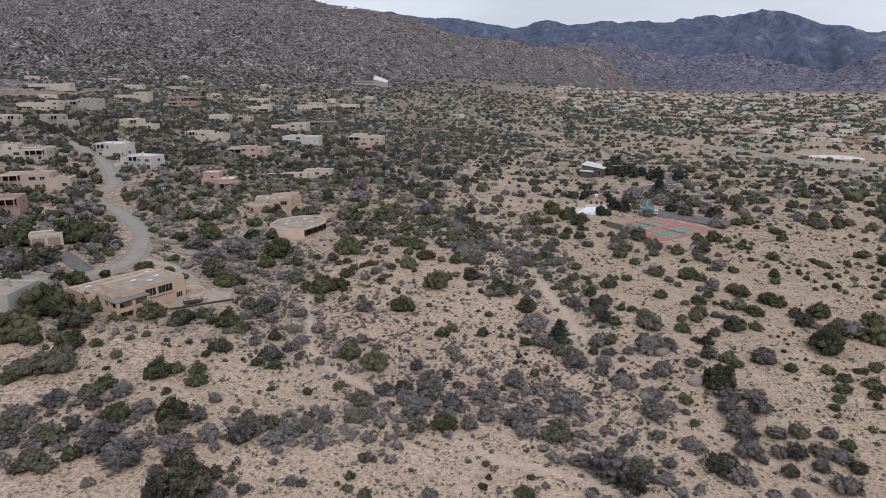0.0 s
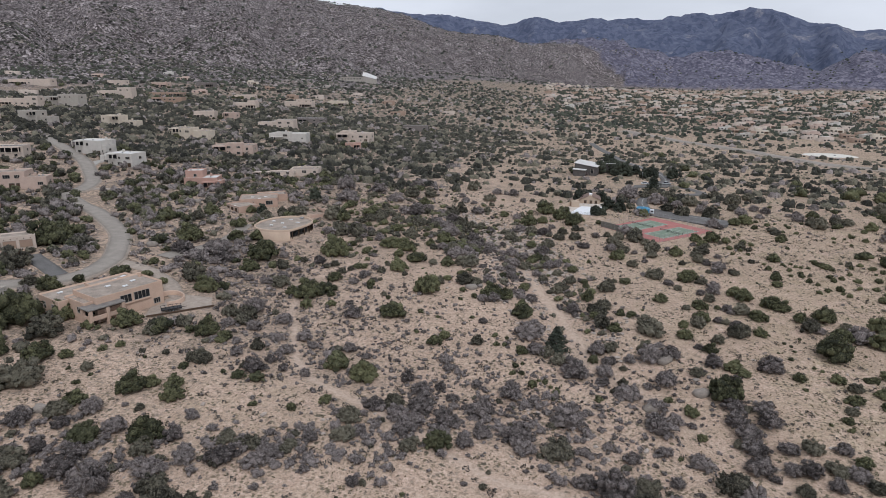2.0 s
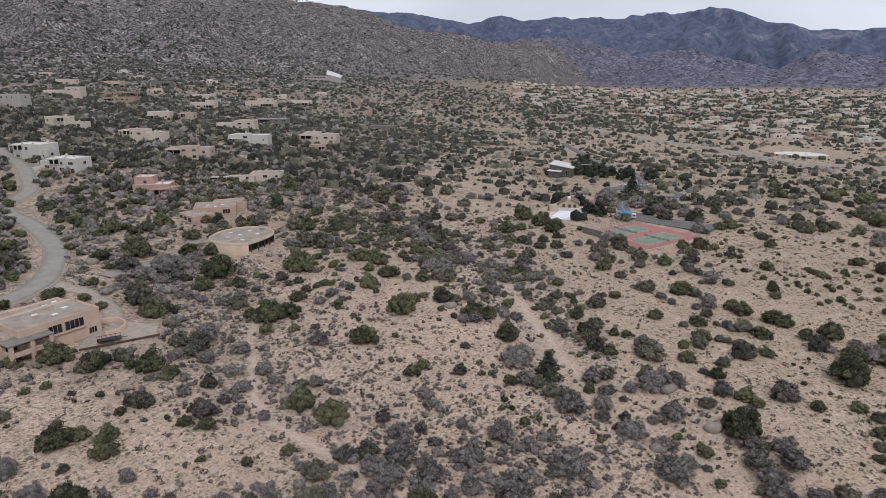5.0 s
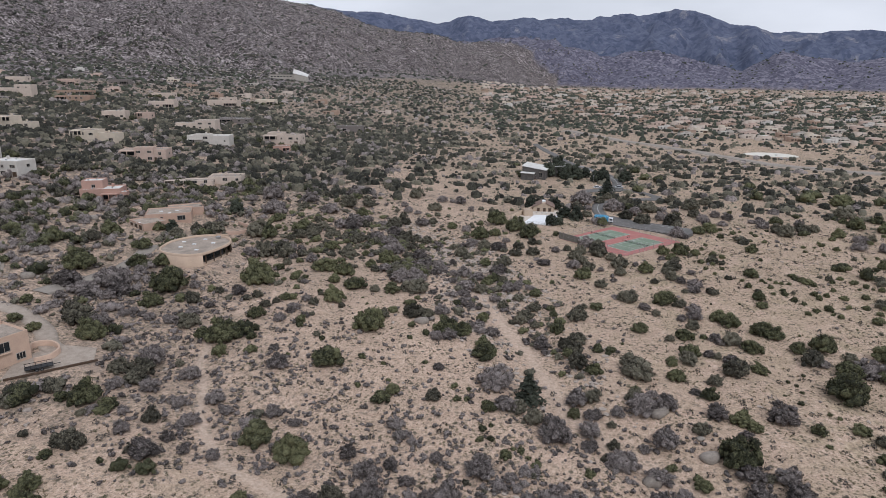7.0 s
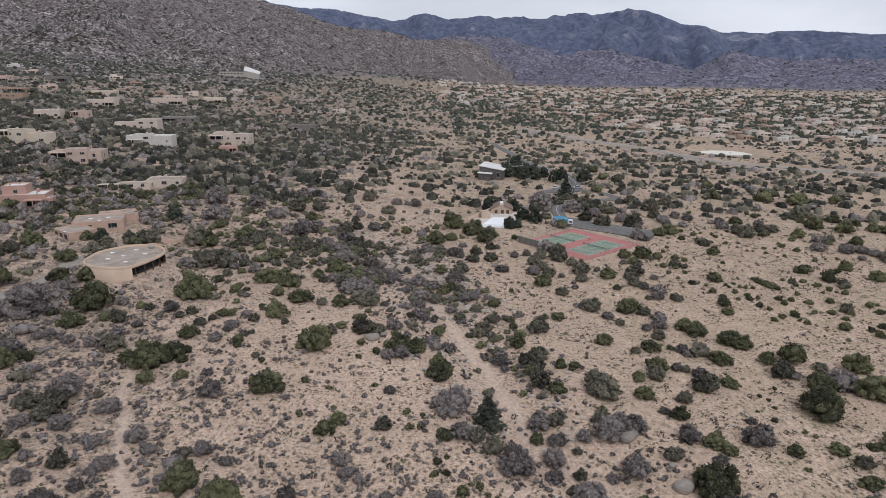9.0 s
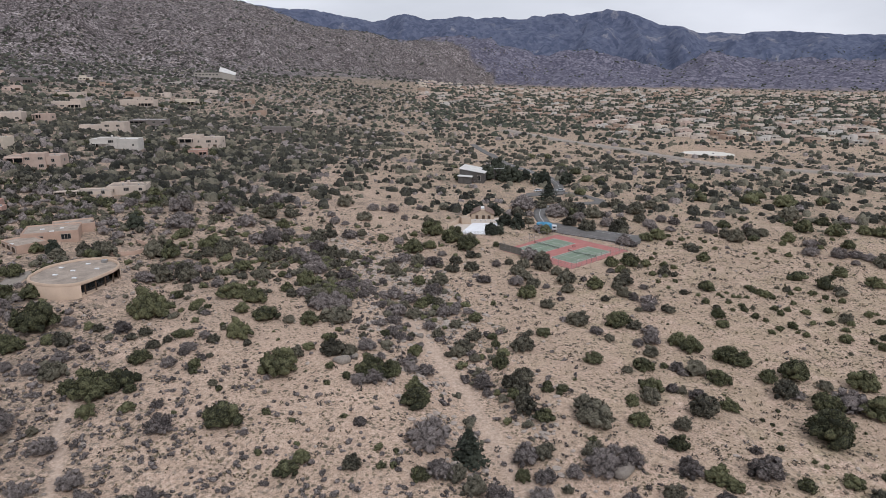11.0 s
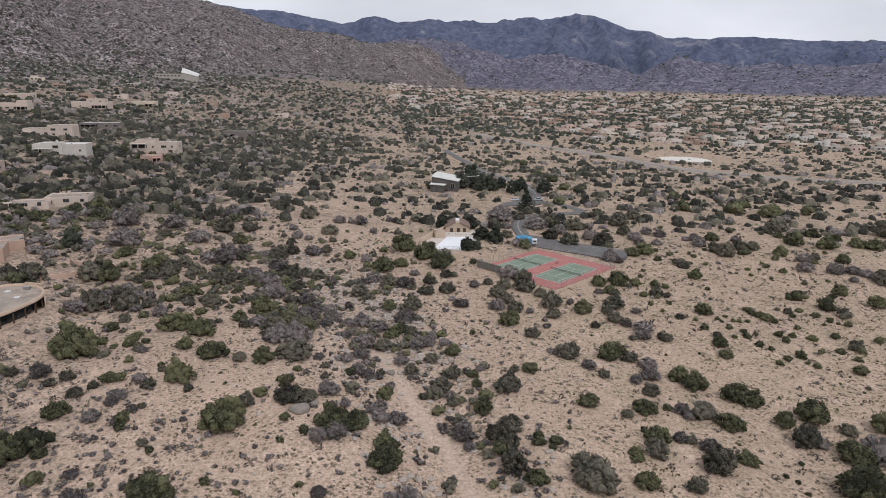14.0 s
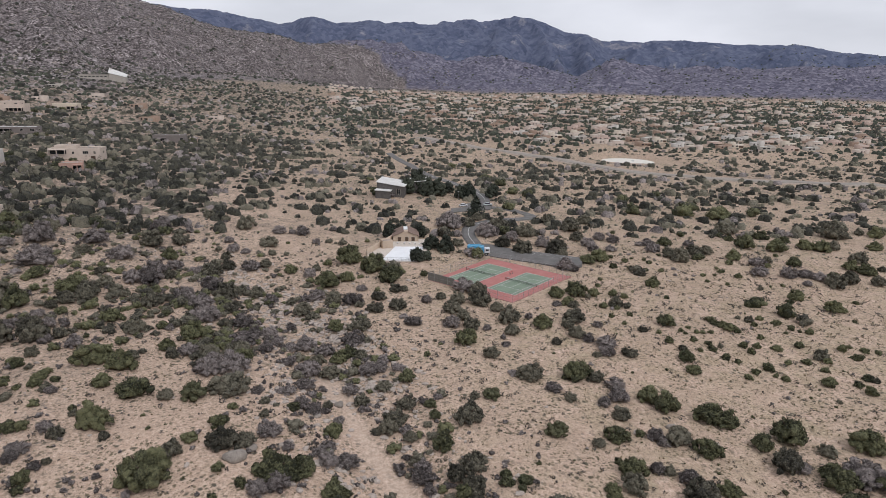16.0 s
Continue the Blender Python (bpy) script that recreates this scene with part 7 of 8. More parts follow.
for k, (x, y, r, a) in enumerate([(18.8, 89.2, 2.6, 20), (13.3, 68, 2.3, 70), (25.9, 74.3, 2.2, 10), (25.5, 80, 0.9, 0), (-37.6, 127.4, 2.2, 30), (-31.6, 136, 1.4, 0), (-19.4, 152.6, 1.2, 60), (-117.5, 30.6, 2.0, 5), (49.5, 134.4, 1.2, 0),
                                  (55.1, 126.6, 1.1, 40), (-35, 130, 1.2, 80), (-28, 140, 1.0, 10), (-24, 146, 0.9, 0), (-160, 137, 2.4, 20), (-150, 142, 1.4, 50), (-172, 158, 1.8, 80), (-181, 206, 2.2, 15), (-200, 262, 2.6, 40)]):
    rock = new("boulder", BOULDERS[k % 3])
    rock.matrix_basis = pose(x, y, float(ground(x, y)) - 0.15 * r, rz=a) @ Matrix.Diagonal((r, r, r, 1))
    tagged(rock, "large pale granite boulder half buried in sand" if r > 1.5 else "pale granite boulder on sand", "boulder", "granite boulders")


def bare_tree(seed):
    """A leafless spreading tree about 1 m in radius: forking limbs with a haze of pale twigs."""
    g = np.random.default_rng(seed)
    chunks = []

    def stick(a, b, r0, r1):
        d = b - a
        u = np.cross(d, (0.3, 0.7, 0.2))
        u /= np.linalg.norm(u) + 1e-9
        w = np.cross(d, u)
        w /= np.linalg.norm(w) + 1e-9
        q = np.arange(4) * 1.5708
        ring = np.cos(q)[:, None] * u + np.sin(q)[:, None] * w
        v = np.concatenate([a + ring * r0, b + ring * r1])
        f = []
        for k in range(4):
            n = (k + 1) % 4
            f += [(k, n, 4 + n), (k, 4 + n, 4 + k)]
        chunks.append((v, np.array(f)))

    def grow(a, d, length, r, depth):
        b = a + d * length
        stick(a, b, r, r * 0.6)
        if depth == 0:
            return
        for _ in range(3):
            e = d + 0.75 * unit(1, g)[0]
            e[2] = abs(e[2]) * 0.9 + 0.1
            grow(b, e / np.linalg.norm(e), length * g.uniform(0.55, 0.75), r * 0.55, depth - 1)

    grow(np.array([0, 0, -0.1]), np.array([0.03, 0.02, 1.0]), 0.5, 0.06, 4)
    return joined(chunks)


PALE_TWIGS = material("pale_twigs", (0.2, 0.17, 0.14), (0.34, 0.3, 0.26), 0.5)
BARE = [grid_mesh("bare_tree", *bare_tree(q), PALE_TWIGS) for q in (1, 2)]
for k, (x, y, r) in enumerate([(-160, 428, 6), (-90, 118, 3), (-196, 218, 4), (62, 352, 3.4), (95, 300, 4), (-300, 560, 7), (-345, 640, 7), (-420, 700, 8), (-385, 640, 7), (-230, 300, 4), (112, 262, 3.5), (140, 640, 7), (160, 660, 6)]):
    tree = new("bare_tree", BARE[k % 2])
    tree.matrix_basis = pose(x, y, float(ground(x, y)), rz=k * 67) @ Matrix.Diagonal((r, r, r, 1))
    tagged(tree, "leafless pale grey spreading tree", "tree", "bare trees")

TAKEN = np.array([q for q in JUNIPERS + SCRUB_OAKS + LIGHT_SHRUBS + GREY_SHRUBS + CONIFERS + TALL_TREES if q[2] > 0.5])
KEEP_OFF = [(-133, 90, 19), (-121, 168, 13), (-150, 212, 15), (35, 231, 23), (3, 270, 15), (50, 256, 14), (10, 385, 15), (30, 343, 8), (-120, 92, 10), (46, 350, 9), (58, 242, 9)]


def scatter(n, box, density, size, keep=1.0, near_ok=False):
    """Random places in a box (x0, x1, y0, y1) kept with the probability density(x, y), clear of roads, houses and placed plants."""
    x, y = rng.uniform(box[0], box[1], n), rng.uniform(box[2], box[3], n)
    ok = rng.uniform(size=n) < density(x, y)
    x, y = x[ok], y[ok]
    for px, py, pr in KEEP_OFF + HOUSE_SPOTS:
        ok = np.hypot(x - px, y - py) > pr
        x, y = x[ok], y[ok]
    for line, w in ROADS:
        ok = along(x, y, line) > w
        x, y = x[ok], y[ok]
    if not near_ok:
        for px, py, pr in TAKEN:
            ok = np.hypot(x - px, y - py) > pr * keep + 0.3
            x, y = x[ok], y[ok]
    s = size[0] + (size[1] - size[0]) * rng.uniform(size=len(x)) ** 1.8
    return x, y, s


def carpet(name, protos, x, y, s, mat, label, category, tall=1.0, sink=0.04):
    """Many small plants or stones in one mesh."""
    if not len(x):
        return None
    z = ground(x, y)
    pick = rng.integers(0, len(protos), len(x))
    turn = rng.uniform(0, 6.283, len(x))
    h = s * tall * rng.uniform(0.8, 1.25, len(x))
    vs, fs, base = [], [], 0
    for k, (v, f) in enumerate(protos):
        m = np.nonzero(pick == k)[0]
        if not len(m):
            continue
        c, q = np.cos(turn[m])[:, None], np.sin(turn[m])[:, None]
        px = (v[None, :, 0] * c - v[None, :, 1] * q) * s[m, None] + x[m, None]
        py = (v[None, :, 0] * q + v[None, :, 1] * c) * s[m, None] + y[m, None]
        pz = v[None, :, 2] * h[m, None] + z[m, None] - sink * s[m, None]
        vs.append(np.stack([px, py, pz], -1).reshape(-1, 3))
        fs.append((f[None] + (np.arange(len(m)) * len(v))[:, None, None] + base).reshape(-1, 3))
        base += len(m) * len(v)
    ob = new(name, plant_mesh(name, (np.concatenate(vs), np.concatenate(fs)), mat))
    return tagged(ob, label, category, kind="stuff")


MID_JUNIPER = [lumpy(q, 6, 9, 0.14, f, (0.3, 0.46), 0.58, 1) for q, f in ((31, 0.8), (32, 0.7), (33, 0.9), (34, 0.75))]
MID_BRUSH = [lumpy(q, 4, 10, 0.16, 0.75, (0.3, 0.46), 0.58, 1, 14) for q in (51, 52, 53)]
LOW_BRUSH = [brush(s, 6, 10, leaf=0.28, thin=0.09) for s in (61, 62, 63, 64)]
SMALL_BRUSH = [brush(s, 8, 15, leaf=0.24, thin=0.08) for s in (54, 55, 56)]


def tiny_bush(seed):
    g = np.random.default_rng(seed)
    n = 6
    a = np.arange(6) * 1.047 + g.uniform(-0.25, 0.25, 6) + g.uniform(0, 6)
    ring = np.stack([np.cos(a), np.sin(a), np.zeros(n)], 1) * g.uniform(0.8, 1.15, (n, 1))
    mid = ring * g.uniform(0.6, 0.95, (n, 1)) + np.stack([np.zeros(n), np.zeros(n), g.uniform(0.5, 0.85, n)], 1)
    v = np.concatenate([ring, mid, [[g.uniform(-0.2, 0.2), g.uniform(-0.2, 0.2), g.uniform(0.88, 1.06)]]])
    f = []
    for k in range(n):
        q = (k + 1) % n
        f += [(k, q, n + q), (k, n + q, n + k), (n + k, n + q, 2 * n)]
    return v, np.array(f)


def far_bush(seed, lumps=3, leaves=0):
    """A few low lumps of foliage grown together."""
    g = np.random.default_rng(seed)
    chunks = []
    for k in range(lumps):
        v, f = tiny_bush(seed * 7 + k)
        r, a = g.uniform(0.45, 0.75), g.uniform(0, 6.283)
        q = g.uniform(0.25, 0.6)
        chunks.append((v * (r, r, g.uniform(0.5, 0.95)) + (math.cos(a) * q, math.sin(a) * q, 0), f))
    if leaves:
        o = unit(leaves, g)
        o[:, 2] = np.abs(o[:, 2])
        chunks.append(leaf_tris(o * (0.85, 0.85, 0.8) + (0, 0, 0.05), o, 0.17, g))
    return joined(chunks)


def tuft(seed, blades=7):
    g = np.random.default_rng(seed)
    a = g.uniform(0, 6.283, blades)
    tip = np.stack([np.cos(a) * g.uniform(0.5, 1, blades), np.sin(a) * g.uniform(0.5, 1, blades), g.uniform(0.5, 1, blades)], 1)
    w = np.stack([-np.sin(a), np.cos(a), np.zeros(blades)], 1) * 0.22
    v = np.stack([tip * 0.15 - w, tip * 0.15 + w, tip], 1).reshape(-1, 3)
    return v, np.arange(3 * blades).reshape(-1, 3)




def chip(seed):
    """A low rounded lump with eight faces, for things a mile off."""
    g = np.random.default_rng(seed)
    a = np.arange(4) * 1.571 + g.uniform(-0.3, 0.3, 4)
    low = np.stack([np.cos(a), np.sin(a), np.zeros(4)], 1) * g.uniform(0.75, 1.2, (4, 1))
    v = np.concatenate([low * (1, 1, 0), low * 0.72 + (0, 0, 0.6), [[0, 0, 0.9]]])
    return v, np.array([f for k in range(4) for f in ((k, (k + 1) % 4, 4 + (k + 1) % 4), (k, 4 + (k + 1) % 4, 4 + k), (4 + k, 4 + (k + 1) % 4, 8))])


CHIPS = [chip(q) for q in range(100, 106)]
FAR_BUSH = [far_bush(s) for s in range(60, 67)]
FAR_JUNIPER = [far_bush(s, 4, 14) for s in range(40, 47)]
TINY_BUSH = [tiny_bush(s) for s in range(70, 75)]
TUFTS = [tuft(s) for s in range(80, 86)]
ROCKS = [rock_proto(s) for s in range(90, 96)]


def gully(x, y):
    return np.exp(-(along(x, y, ARROYO) / 21) ** 2) * (y > 118) * np.where(y < 205, np.clip(along(x, y, ARROYO) / 5.0, 0, 1), 1)


def sage_field(x, y):
    return np.maximum(np.exp(-((along(x, y, WASH) / 23) ** 2)), gauss(x, y, -80, 92, 30, 26)) * np.clip(along(x, y, TRAIL) / 2.0 - 0.3, 0, 1)


def open_knoll(x, y):
    return np.maximum(gauss(x, y, -48, 135, 24, 36), np.maximum(gauss(x, y, -80, 45, 28, 14), gauss(x, y, 60, 150, 50, 30)))
ROADS = [([(-340, 306), (-280, 258), (-240, 210), (-216, 177), (-183, 149), (-163, 117), (-161, 104), (-172, 90), (-215, 62)], 5.2), ([(-161, 117), (-134, 106), (-118, 93)], 3.5), ([(-190, 113), (-168, 99)], 3.5),
         ([(20, 560), (40, 452), (59, 404), (59, 358), (76, 338), (60, 325), (40, 310), (36, 275)], 4.5), ([(60, 700), (135, 602), (185, 505), (310, 447), (420, 420)], 10.5), ([(-150, 128), (-145, 150), (-144, 182)], 4.0),
         ([(-236, 203), (-208, 236)], 3.0), ([(-269, 246), (-272, 266)], 4.0)]


def in_view(x, y, wide=46):
    return np.abs(np.degrees(np.arctan2(x + 15, y + 115))) < wide


# the wash and the slopes close by
SAGE_BRUSH = [lumpy(q, 2, 8, 0.24, 0.8, (0.4, 0.6), 0.42, 1, 12) for q in (65, 66, 67, 68, 69)]
x, y, s = scatter(21000, (-165, 40, 14, 160), lambda x, y: 0.9 * np.maximum(sage_field(x, y), 0.5 * gauss(x, y, -135, 125, 26, 32)) * np.clip((y - 40) / 20, 0.25, 1) * np.clip(0.6 + 0.7 * wave(x, y, 13, 2.2), 0.08, 1), (0.4, 1.05), 0.75)
carpet("sagebrush", SAGE_BRUSH, x, y, s, GREY, "low grey sagebrush covering the wash", "sagebrush")


def dense_zone(x, y):
    """Thick brush on the slope below the houses and down the arroyo; open on the grassy rises."""
    edge = np.interp(y, [90, 150, 190, 235, 265, 300, 345, 400, 560], [-120, -100, -74, -52, -78, -92, -92, -76, -60])
    d = np.maximum(np.exp(-(along(x, y, ARROYO) / np.interp(y, [110, 150, 200], [9, 17, 24])) ** 2) * (y > 100), np.interp(y, [60, 150, 195, 235], [0.12, 0.3, 0.75, 0.9]) / (1 + np.exp(np.clip((x - edge) / 9, -40, 40))))
    return d * np.clip(along(x, y, ARROYO) / 4.0, 0.1, 1) ** (y < 175) * (1 - 0.95 * gauss(x, y, -44, 298, 30, 42)) * (1 - 0.9 * gauss(x, y, -50, 130, 22, 36)) * np.clip(0.75 + 0.6 * wave(x, y, 24, 0.9), 0.1, 1)


x, y, s = scatter(9500, (-190, 60, 60, 330), lambda x, y: 0.8 * dense_zone(x, y) * in_view(x, y, 50), (0.6, 1.75), 0.75)
u = rng.uniform(size=len(x)) + 0.3 * wave(x, y, 30, 1.4)
carpet("brush", MID_BRUSH, x[u > 0.62], y[u > 0.62], s[u > 0.62], GREY, "bare grey-brown brush along the arroyo and slope", "brush")
carpet("scrub_oak", MID_JUNIPER, x[(u > 0.22) & (u <= 0.62)], y[(u > 0.22) & (u <= 0.62)], s[(u > 0.22) & (u <= 0.62)] * 1.1, OLIVE, "grey-green scrub oak along the arroyo and slope", "brush")
carpet("junipers", MID_JUNIPER, x[u <= 0.22], y[u <= 0.22], s[u <= 0.22] * 1.2, JUNIPER, "dark green junipers crowding the arroyo", "junipers")
x, y, s = scatter(2600, (-130, 130, 14, 330), lambda x, y: 0.06 + 0 * x, (0.4, 1.0), 0.75)
carpet("brush", MID_BRUSH, x, y, s, GREY, "low bare brush on the open ground", "brush")


def low_cover(x, y):
    patchy = np.clip(0.62 + 0.75 * wave(x, y, 26, 1.1), 0.05, 1)
    return patchy * (1 - 0.5 * open_knoll(x, y)) * np.clip(along(x, y, ARROYO) / 7.0 - 0.15, 0.02, 1) * np.clip(along(x, y, TRAIL) / 2.0 - 0.4, 0, 1) * in_view(x, y, 50)


x, y, s = scatter(30000, (-150, 160, 8, 270), low_cover, (0.22, 0.85), 0.85)
carpet("low_brush", LOW_BRUSH, x[::3], y[::3], s[::3] * 1.15, SAGE, "low grey desert brush", "brush")
k = np.arange(len(x)) % 3 == 1
carpet("low_shrubs", LOW_BRUSH, x[k][::2], y[k][::2], s[k][::2] * 0.7, PALE, "small green-grey desert shrubs", "shrubs")
x, y, s = scatter(30000, (-150, 170, 8, 270), low_cover, (0.16, 0.5), 0.85)
carpet("grass_tufts", TUFTS, x, y, s, TUFT, "dry straw-coloured grass tufts", "grass")
x, y, s = scatter(27000, (0, 230, 60, 430), lambda x, y: 0.9 * np.clip((x + 0.2 * y - 40) / 60, 0, 1) * np.clip(0.6 + 0.7 * wave(x, y, 22, 0.2), 0.1, 1), (0.2, 0.55), 0.85)
carpet("grass_tufts", TUFTS, x, y, s, TUFT, "dry straw-coloured grass on the slope", "grass")
x, y, s = scatter(420, (20, 200, 90, 330), lambda x, y: 0.5 * np.ones_like(x), (0.2, 0.55), 0.9)
carpet("young_junipers", MID_JUNIPER, x, y, s, JUNIPER, "small round junipers on the grassy slope", "junipers")
# the brushy draw in front of the wash
DRAW = [(-135, 12), (-103, 18), (-88, 23), (-72, 28), (-50, 34), (-30, 48), (-14, 58), (-4, 44), (6, 30)]
x, y, s = scatter(4200, (-150, 25, 0, 75), lambda x, y: 0.8 * np.exp(-(along(x, y, DRAW) / 8.5) ** 2), (0.5, 1.7), 0.6)
carpet("brush", [lumpy(q, 7, 12, 0.11, 0.8, (0.22, 0.38), 0.62, 1, 40) for q in (57, 58, 59)], x, y, s, GREY, "bare grey-brown brush in the draw", "brush")
x, y, s = scatter(700, (-150, 25, 0, 75), lambda x, y: 0.6 * np.exp(-(along(x, y, DRAW) / 6) ** 2), (0.6, 1.5), 0.65)
carpet("scrub_oak", [lumpy(q, 12, 14, 0.1, 0.9, (0.22, 0.38), 0.62) for q in (35, 36)], x, y, s, OLIVE, "grey-green scrub oak in the draw", "brush")
x, y, s = scatter(2200, (-140, 20, 8, 70), lambda x, y: 0.9 * np.exp(-(along(x, y, DRAW) / 7) ** 2), (0.15, 0.75), 0.4)
carpet("stones", ROCKS, x, y, s, STONE, "pale granite stones in the draw", "stones", 0.8, 0.15)
x, y, s = scatter(4600, (-55, 30, 85, 225), lambda x, y: np.exp(-((along(x, y, ARROYO) - 7) / 8) ** 2) * np.clip(along(x, y, ARROYO) / 4 - 0.4, 0.03, 1) * np.clip(0.6 + 0.7 * wave(x, y, 15, 0.3), 0.05, 1), (0.2, 1.15), 0.35)
carpet("stones", ROCKS, x, y, s, STONE, "pale granite rubble on the banks of the arroyo", "stones", 0.75, 0.2)
x, y, s = scatter(3000, (-60, 45, 60, 225), lambda x, y: 0.8 * np.exp(-((along(x, y, ARROYO) - 9) / 11) ** 2) * np.clip(along(x, y, ARROYO) / 4 - 0.6, 0, 1), (0.3, 0.95), 0.7)
carpet("brush", SAGE_BRUSH, x, y, s, GREY, "low grey brush on the banks of the arroyo", "brush")
RUBBLE = [(-60, 250), (-45, 226), (-31, 207), (-23, 192), (-17, 176), (-12, 160)]
x, y, s = scatter(9000, (-75, 10, 150, 262), lambda x, y: np.exp(-(along(x, y, RUBBLE) / 7.5) ** 2) * np.clip(0.65 + 0.7 * wave(x, y, 12, 1.7), 0.05, 1), (0.3, 1.25), 0.35)
carpet("stones", ROCKS, x, y, s, STONE, "pale granite rubble filling the head of the arroyo", "stones", 0.75, 0.2)
x, y, s = scatter(620, (-105, -40, 165, 232), lambda x, y: 0.85 * gauss(x, y, -66, 205, 22, 22) + 0.7 * gauss(x, y, -48, 178, 12, 12), (1.1, 2.4), 0.7)
u = rng.uniform(size=len(x))
carpet("junipers", MID_JUNIPER, x[u < 0.45], y[u < 0.45], s[u < 0.45], JUNIPER, "dark green junipers on the bank of the arroyo", "junipers")
carpet("scrub_oak", MID_JUNIPER, x[u >= 0.45], y[u >= 0.45], s[u >= 0.45], OLIVE, "grey-green scrub oak on the bank of the arroyo", "brush")
x, y, s = scatter(5200, (-130, 110, 10, 330), lambda x, y: 0.05 + 0.9 * gully(x, y), (0.2, 1.0), 0.4)
carpet("stones", ROCKS, x, y, s, STONE, "pale granite stones scattered on sand", "stones", 0.8, 0.15)


# middle distance
def leftward(x, at=-80, over=28):
    return 1 / (1 + np.exp(np.clip((x - at) / over, -40, 40)))


def mid_density(x, y):
    left = leftward(x, np.interp(y, [100, 160, 200, 240, 310, 360, 560], [-125, -125, -128, -130, -110, -95, -60]), 14)
    d = 0.24 + 0.8 * left + 0.4 * wave(x, y * 1.5, 46, 1.9) + 0.14 * np.clip((y - 280) / 150, 0, 1)
    d = d * (1 - 0.95 * open_knoll(x, y)) * in_view(x, y) * np.where((x < -118 - 0.12 * (y - 150)) | (y > 290), 1, 0.04)
    d = d * np.where((x < -118) & (x > -168 - 0.25 * (y - 130)), np.interp(y, [90, 170, 240, 320], [0.2, 0.35, 0.7, 1.0]), 1.0)
    d = np.where(x <= -168 - 0.25 * (y - 130), np.maximum(d, 0.75 * in_view(x, y, 50)), d)
    return np.clip(d, 0.0, 1) * (1 - 0.9 * gauss(x, y, 330, 590, 230, 55)) * (1 - 0.8 * gauss(x, y, -44, 298, 28, 38)) * (1 - 0.6 * gauss(x, y, 110, 560, 90, 40))


def mixed(protos, x, y, s, shares, where):
    """One scatter shared out among dark junipers, grey-green scrub oak and bare brush."""
    u = rng.uniform(size=len(x)) + 0.25 * wave(x, y, 38, 4.0)
    # beyond the middle distance the junipers take the leaf colour with shade in it
    for lo, hi, mat, name, word in ((-9, shares[0], (SHADED_JUNIPER if protos is not MID_JUNIPER else JUNIPER), "junipers", "dark green junipers"), (shares[0], shares[1], OLIVE, "scrub_oak", "grey-green scrub oak"), (shares[1], 9, GREY, "brush", "bare grey-brown brush")):
        k = (u >= lo) & (u < hi)
        carpet(name, protos if name != "brush" or protos is not MID_JUNIPER else MID_BRUSH, x[k], y[k], s[k], mat, f"{word} {where}", "junipers" if name == "junipers" else "brush", 1.1)


far = np.array(FAR_PLACED)
carpet("junipers", MID_JUNIPER, far[:, 0], far[:, 1], far[:, 2], JUNIPER, "dark green junipers beyond the tennis courts", "junipers", 1.1)
x, y, s = scatter(6500, (-330, 280, 60, 300), mid_density, (1.1, 3.9), 0.8)
mixed(MID_JUNIPER, x, y, s, (0.4, 0.68), "dotting the valley")
x, y, s = scatter(1700, (-230, -70, 50, 290), lambda x, y: leftward(x, np.interp(y, [100, 200, 300], [-118, -125, -140]), 8) * (1 - 0.9 * gauss(x, y, -100, 45, 45, 22)) * in_view(x, y), (0.9, 2.6), 0.85)
mixed(MID_JUNIPER, x, y, s, (0.14, 0.34), "on the slope below the houses")
x, y, s = scatter(1500, (-240, -80, 60, 300), lambda x, y: leftward(x, -100, 10) * in_view(x, y), (0.2, 1.1), 0.5)
carpet("stones", ROCKS, x, y, s, STONE, "pale granite stones on the slope below the houses", "stones", 0.8, 0.15)
x, y, s = scatter(7000, (-330, 280, 95, 300), mid_density, (0.4, 1.3), 0.9)
carpet("brush", SMALL_BRUSH, x, y, s, GREY, "low bare brush between the junipers", "brush")
x, y, s = scatter(19000, (-560, 480, 290, 640), mid_density, (1.2, 4.0), 0.9)
k = y < 430
mixed(FAR_JUNIPER, x[k], y[k], s[k], (0.66, 0.9), "across the valley floor")
mixed(FAR_BUSH, x[~k], y[~k], s[~k], (0.72, 0.93), "farther across the valley floor")
x, y, s = scatter(21000, (-560, 480, 250, 640), lambda x, y: np.clip(0.5 + 0.6 * wave(x, y * 1.6, 60, 3.1), 0.1, 1) * in_view(x, y), (0.3, 1.0), 0.9)
carpet("low_brush", CHIPS, x, y, s, OLIVE, "low grey brush across the valley floor", "brush")


def far_density(x, y):
    bare = 0.8 * gauss(x, y, 330, 620, 260, 70)
    return np.clip(0.55 + 0.4 * leftward(x, -40, 80) + 0.4 * wave(x, y, 110, 0.7) - bare, 0.04, 1) * in_view(x, y)


x, y, s = scatter(24000, (-1050, 1000, 640, 1400), far_density, (1.1, 4.0), 0.9, True)
k = np.arange(len(x)) % 6
carpet("evergreens", CHIPS, x[k < 2], y[k < 2], s[k < 2], PINE, "dark evergreens across the far valley", "trees", 1.1)
carpet("junipers", TINY_BUSH, x[(k > 1) & (k < 4)], y[(k > 1) & (k < 4)], s[(k > 1) & (k < 4)], SHADED_JUNIPER, "junipers across the far valley, darkened in colour for their shade", "junipers")
carpet("scrub_oak", CHIPS, x[k == 4], y[k == 4], s[k == 4], OLIVE, "grey-green scrub oak across the far valley", "brush")
carpet("brush", CHIPS, x[k == 5], y[k == 5], s[k == 5] * 0.85, GREY, "grey brush across the far valley", "brush")
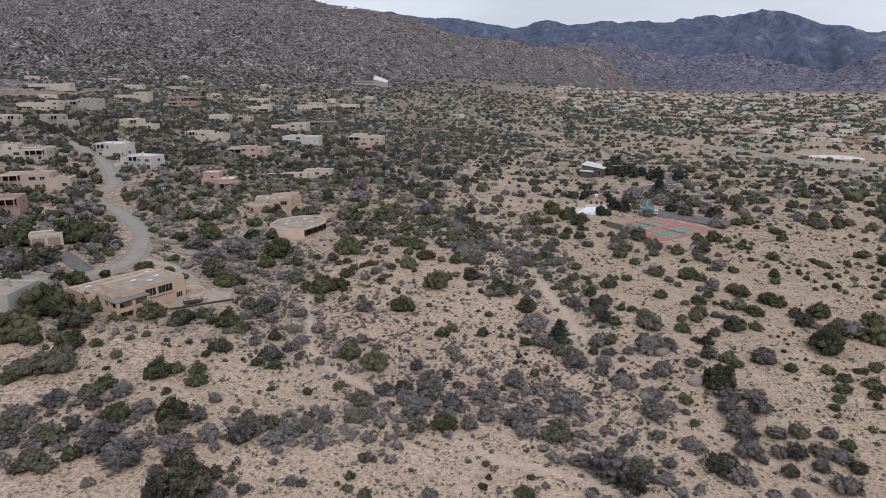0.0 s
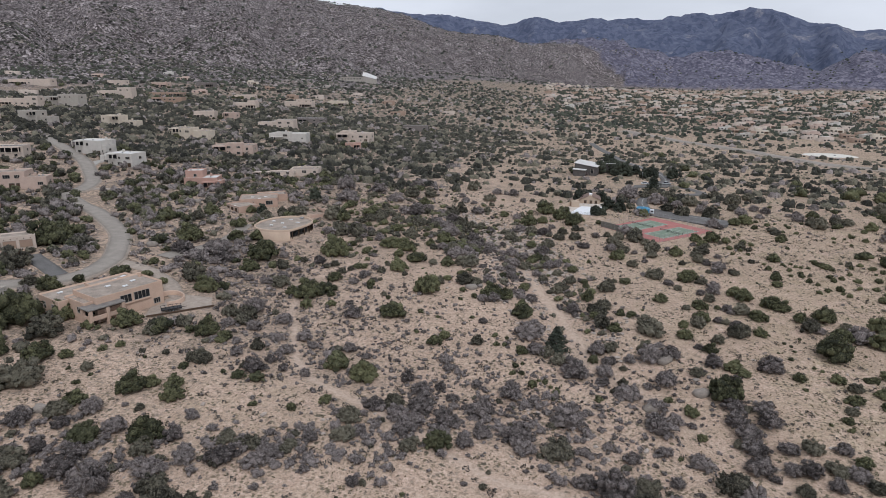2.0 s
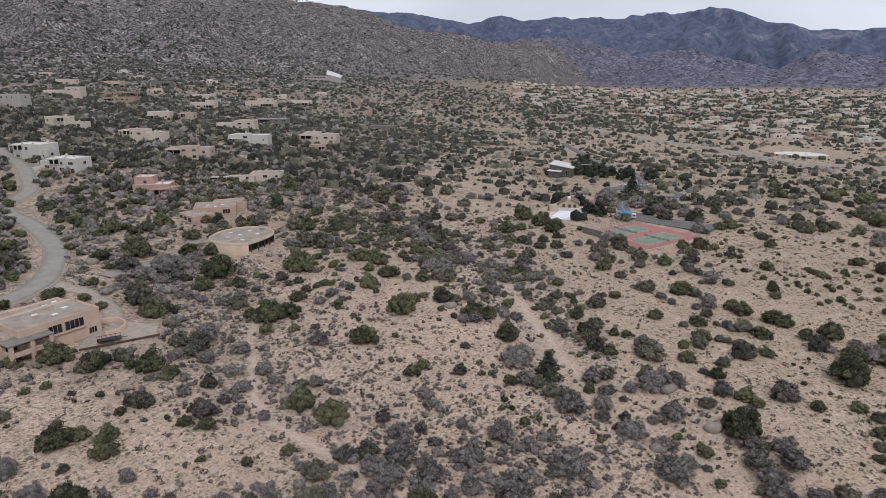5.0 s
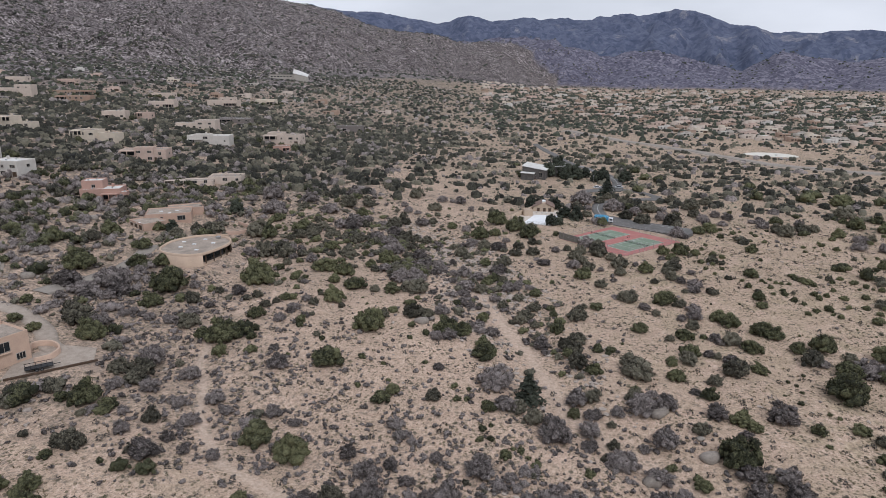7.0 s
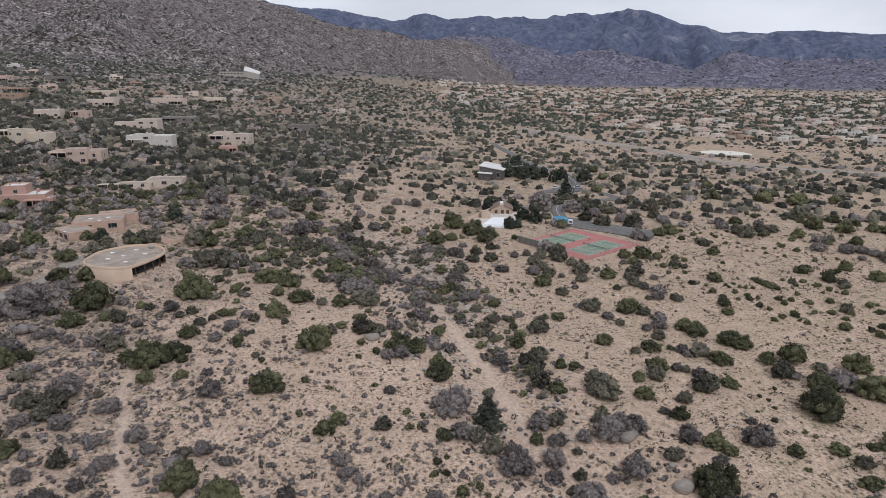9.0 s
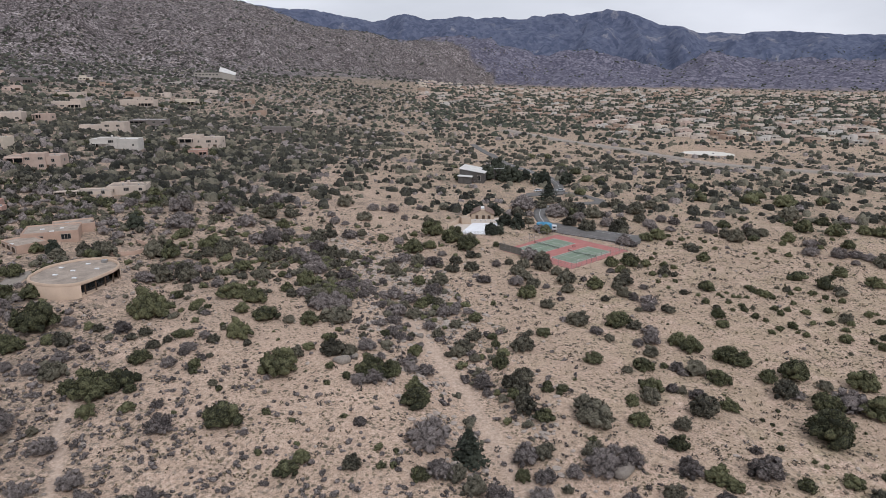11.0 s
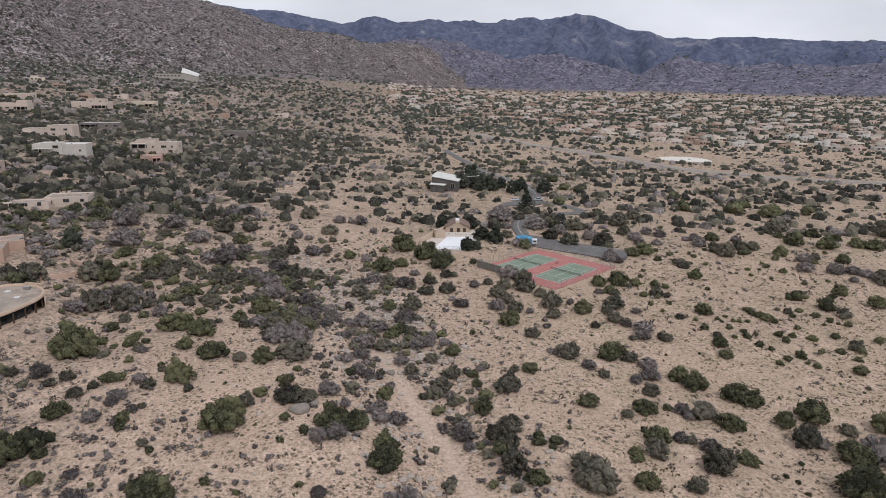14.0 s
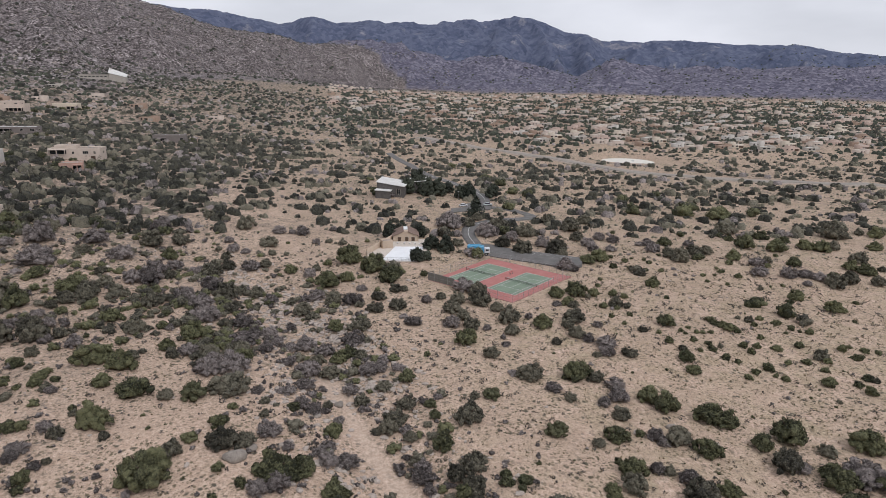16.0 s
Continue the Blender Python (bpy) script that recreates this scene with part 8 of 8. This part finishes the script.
x, y, s = scatter(11000, (-1400, 3000, 1400, 3500), lambda x, y: 0.8 * in_view(x, y) * (0.65 + 0.35 * wave(x, y, 300, 2.7)), (2.4, 6.5), 0.9, True)
carpet("trees", CHIPS, x, y, s, PINE, "dark trees across the distant plain", "trees")
# trees
x, y, s = scatter(17000, (-20, 1500, 560, 1900), lambda x, y: in_view(x, y) * np.clip((y - 640 + 0.2 * x) / 80, 0, 1) * np.clip(0.6 + 0.6 * wave(x, y, 90, 5.0), 0.15, 1), (1.5, 4.4), 0.9, True)
carpet("evergreens", CHIPS, x, y, s, PINE, "dark evergreens among the town houses", "trees", 1.2)
# gardens round the valley houses
gx, gy, gs = [], [], []
for label, hx, hy, turn, tone, roof, blocks in HOUSES:
    w = max(b[2] for b in blocks)
    for k in range(16):
        a, q = rng.uniform(0, 6.283), w * 0.5 + rng.uniform(1.5, 7)
        gx.append(hx + math.cos(a) * q), gy.append(hy + math.sin(a) * q * (0.75 if math.sin(a) < 0 else 1)), gs.append(rng.uniform(1.3, 3.4))
gx, gy, gs = np.array(gx), np.array(gy), np.array(gs)
ok = np.ones(len(gx), bool)
for line, w in ROADS:
    ok &= along(gx, gy, line) > w + 1.5
gx, gy, gs = gx[ok], gy[ok], gs[ok]
mixed(MID_JUNIPER, gx, gy, gs, (0.62, 0.85), "round the valley houses")


# the stony mountain
def on_hill(x, y):
    az, r = np.degrees(np.arctan2(x - AZ0[0], y - AZ0[1])), np.hypot(x - AZ0[0], y - AZ0[1])
    return ((r > table(az, NEAR_FOOT) - 100) & (r < table(az, NEAR_TOP) + 60) & (az < 9) & (az > -52)) * 1.0


x, y, s = scatter(70000, (-1900, 500, 700, 3200), lambda x, y: on_hill(x, y) * (0.6 + 0.4 * wave(x, y, 160, 3.9)), (1.2, 3.9), 0.9, True)
k = int(len(x) * 0.33)
carpet("boulders", CHIPS, x[:k], y[:k], s[:k] * 0.9, STONE, "pale granite boulders strewn over the mountain", "boulders", 0.75)
carpet("scrub", CHIPS, x[k:], y[k:], s[k:], SCRUB, "dark scrub between the mountain boulders", "scrub")
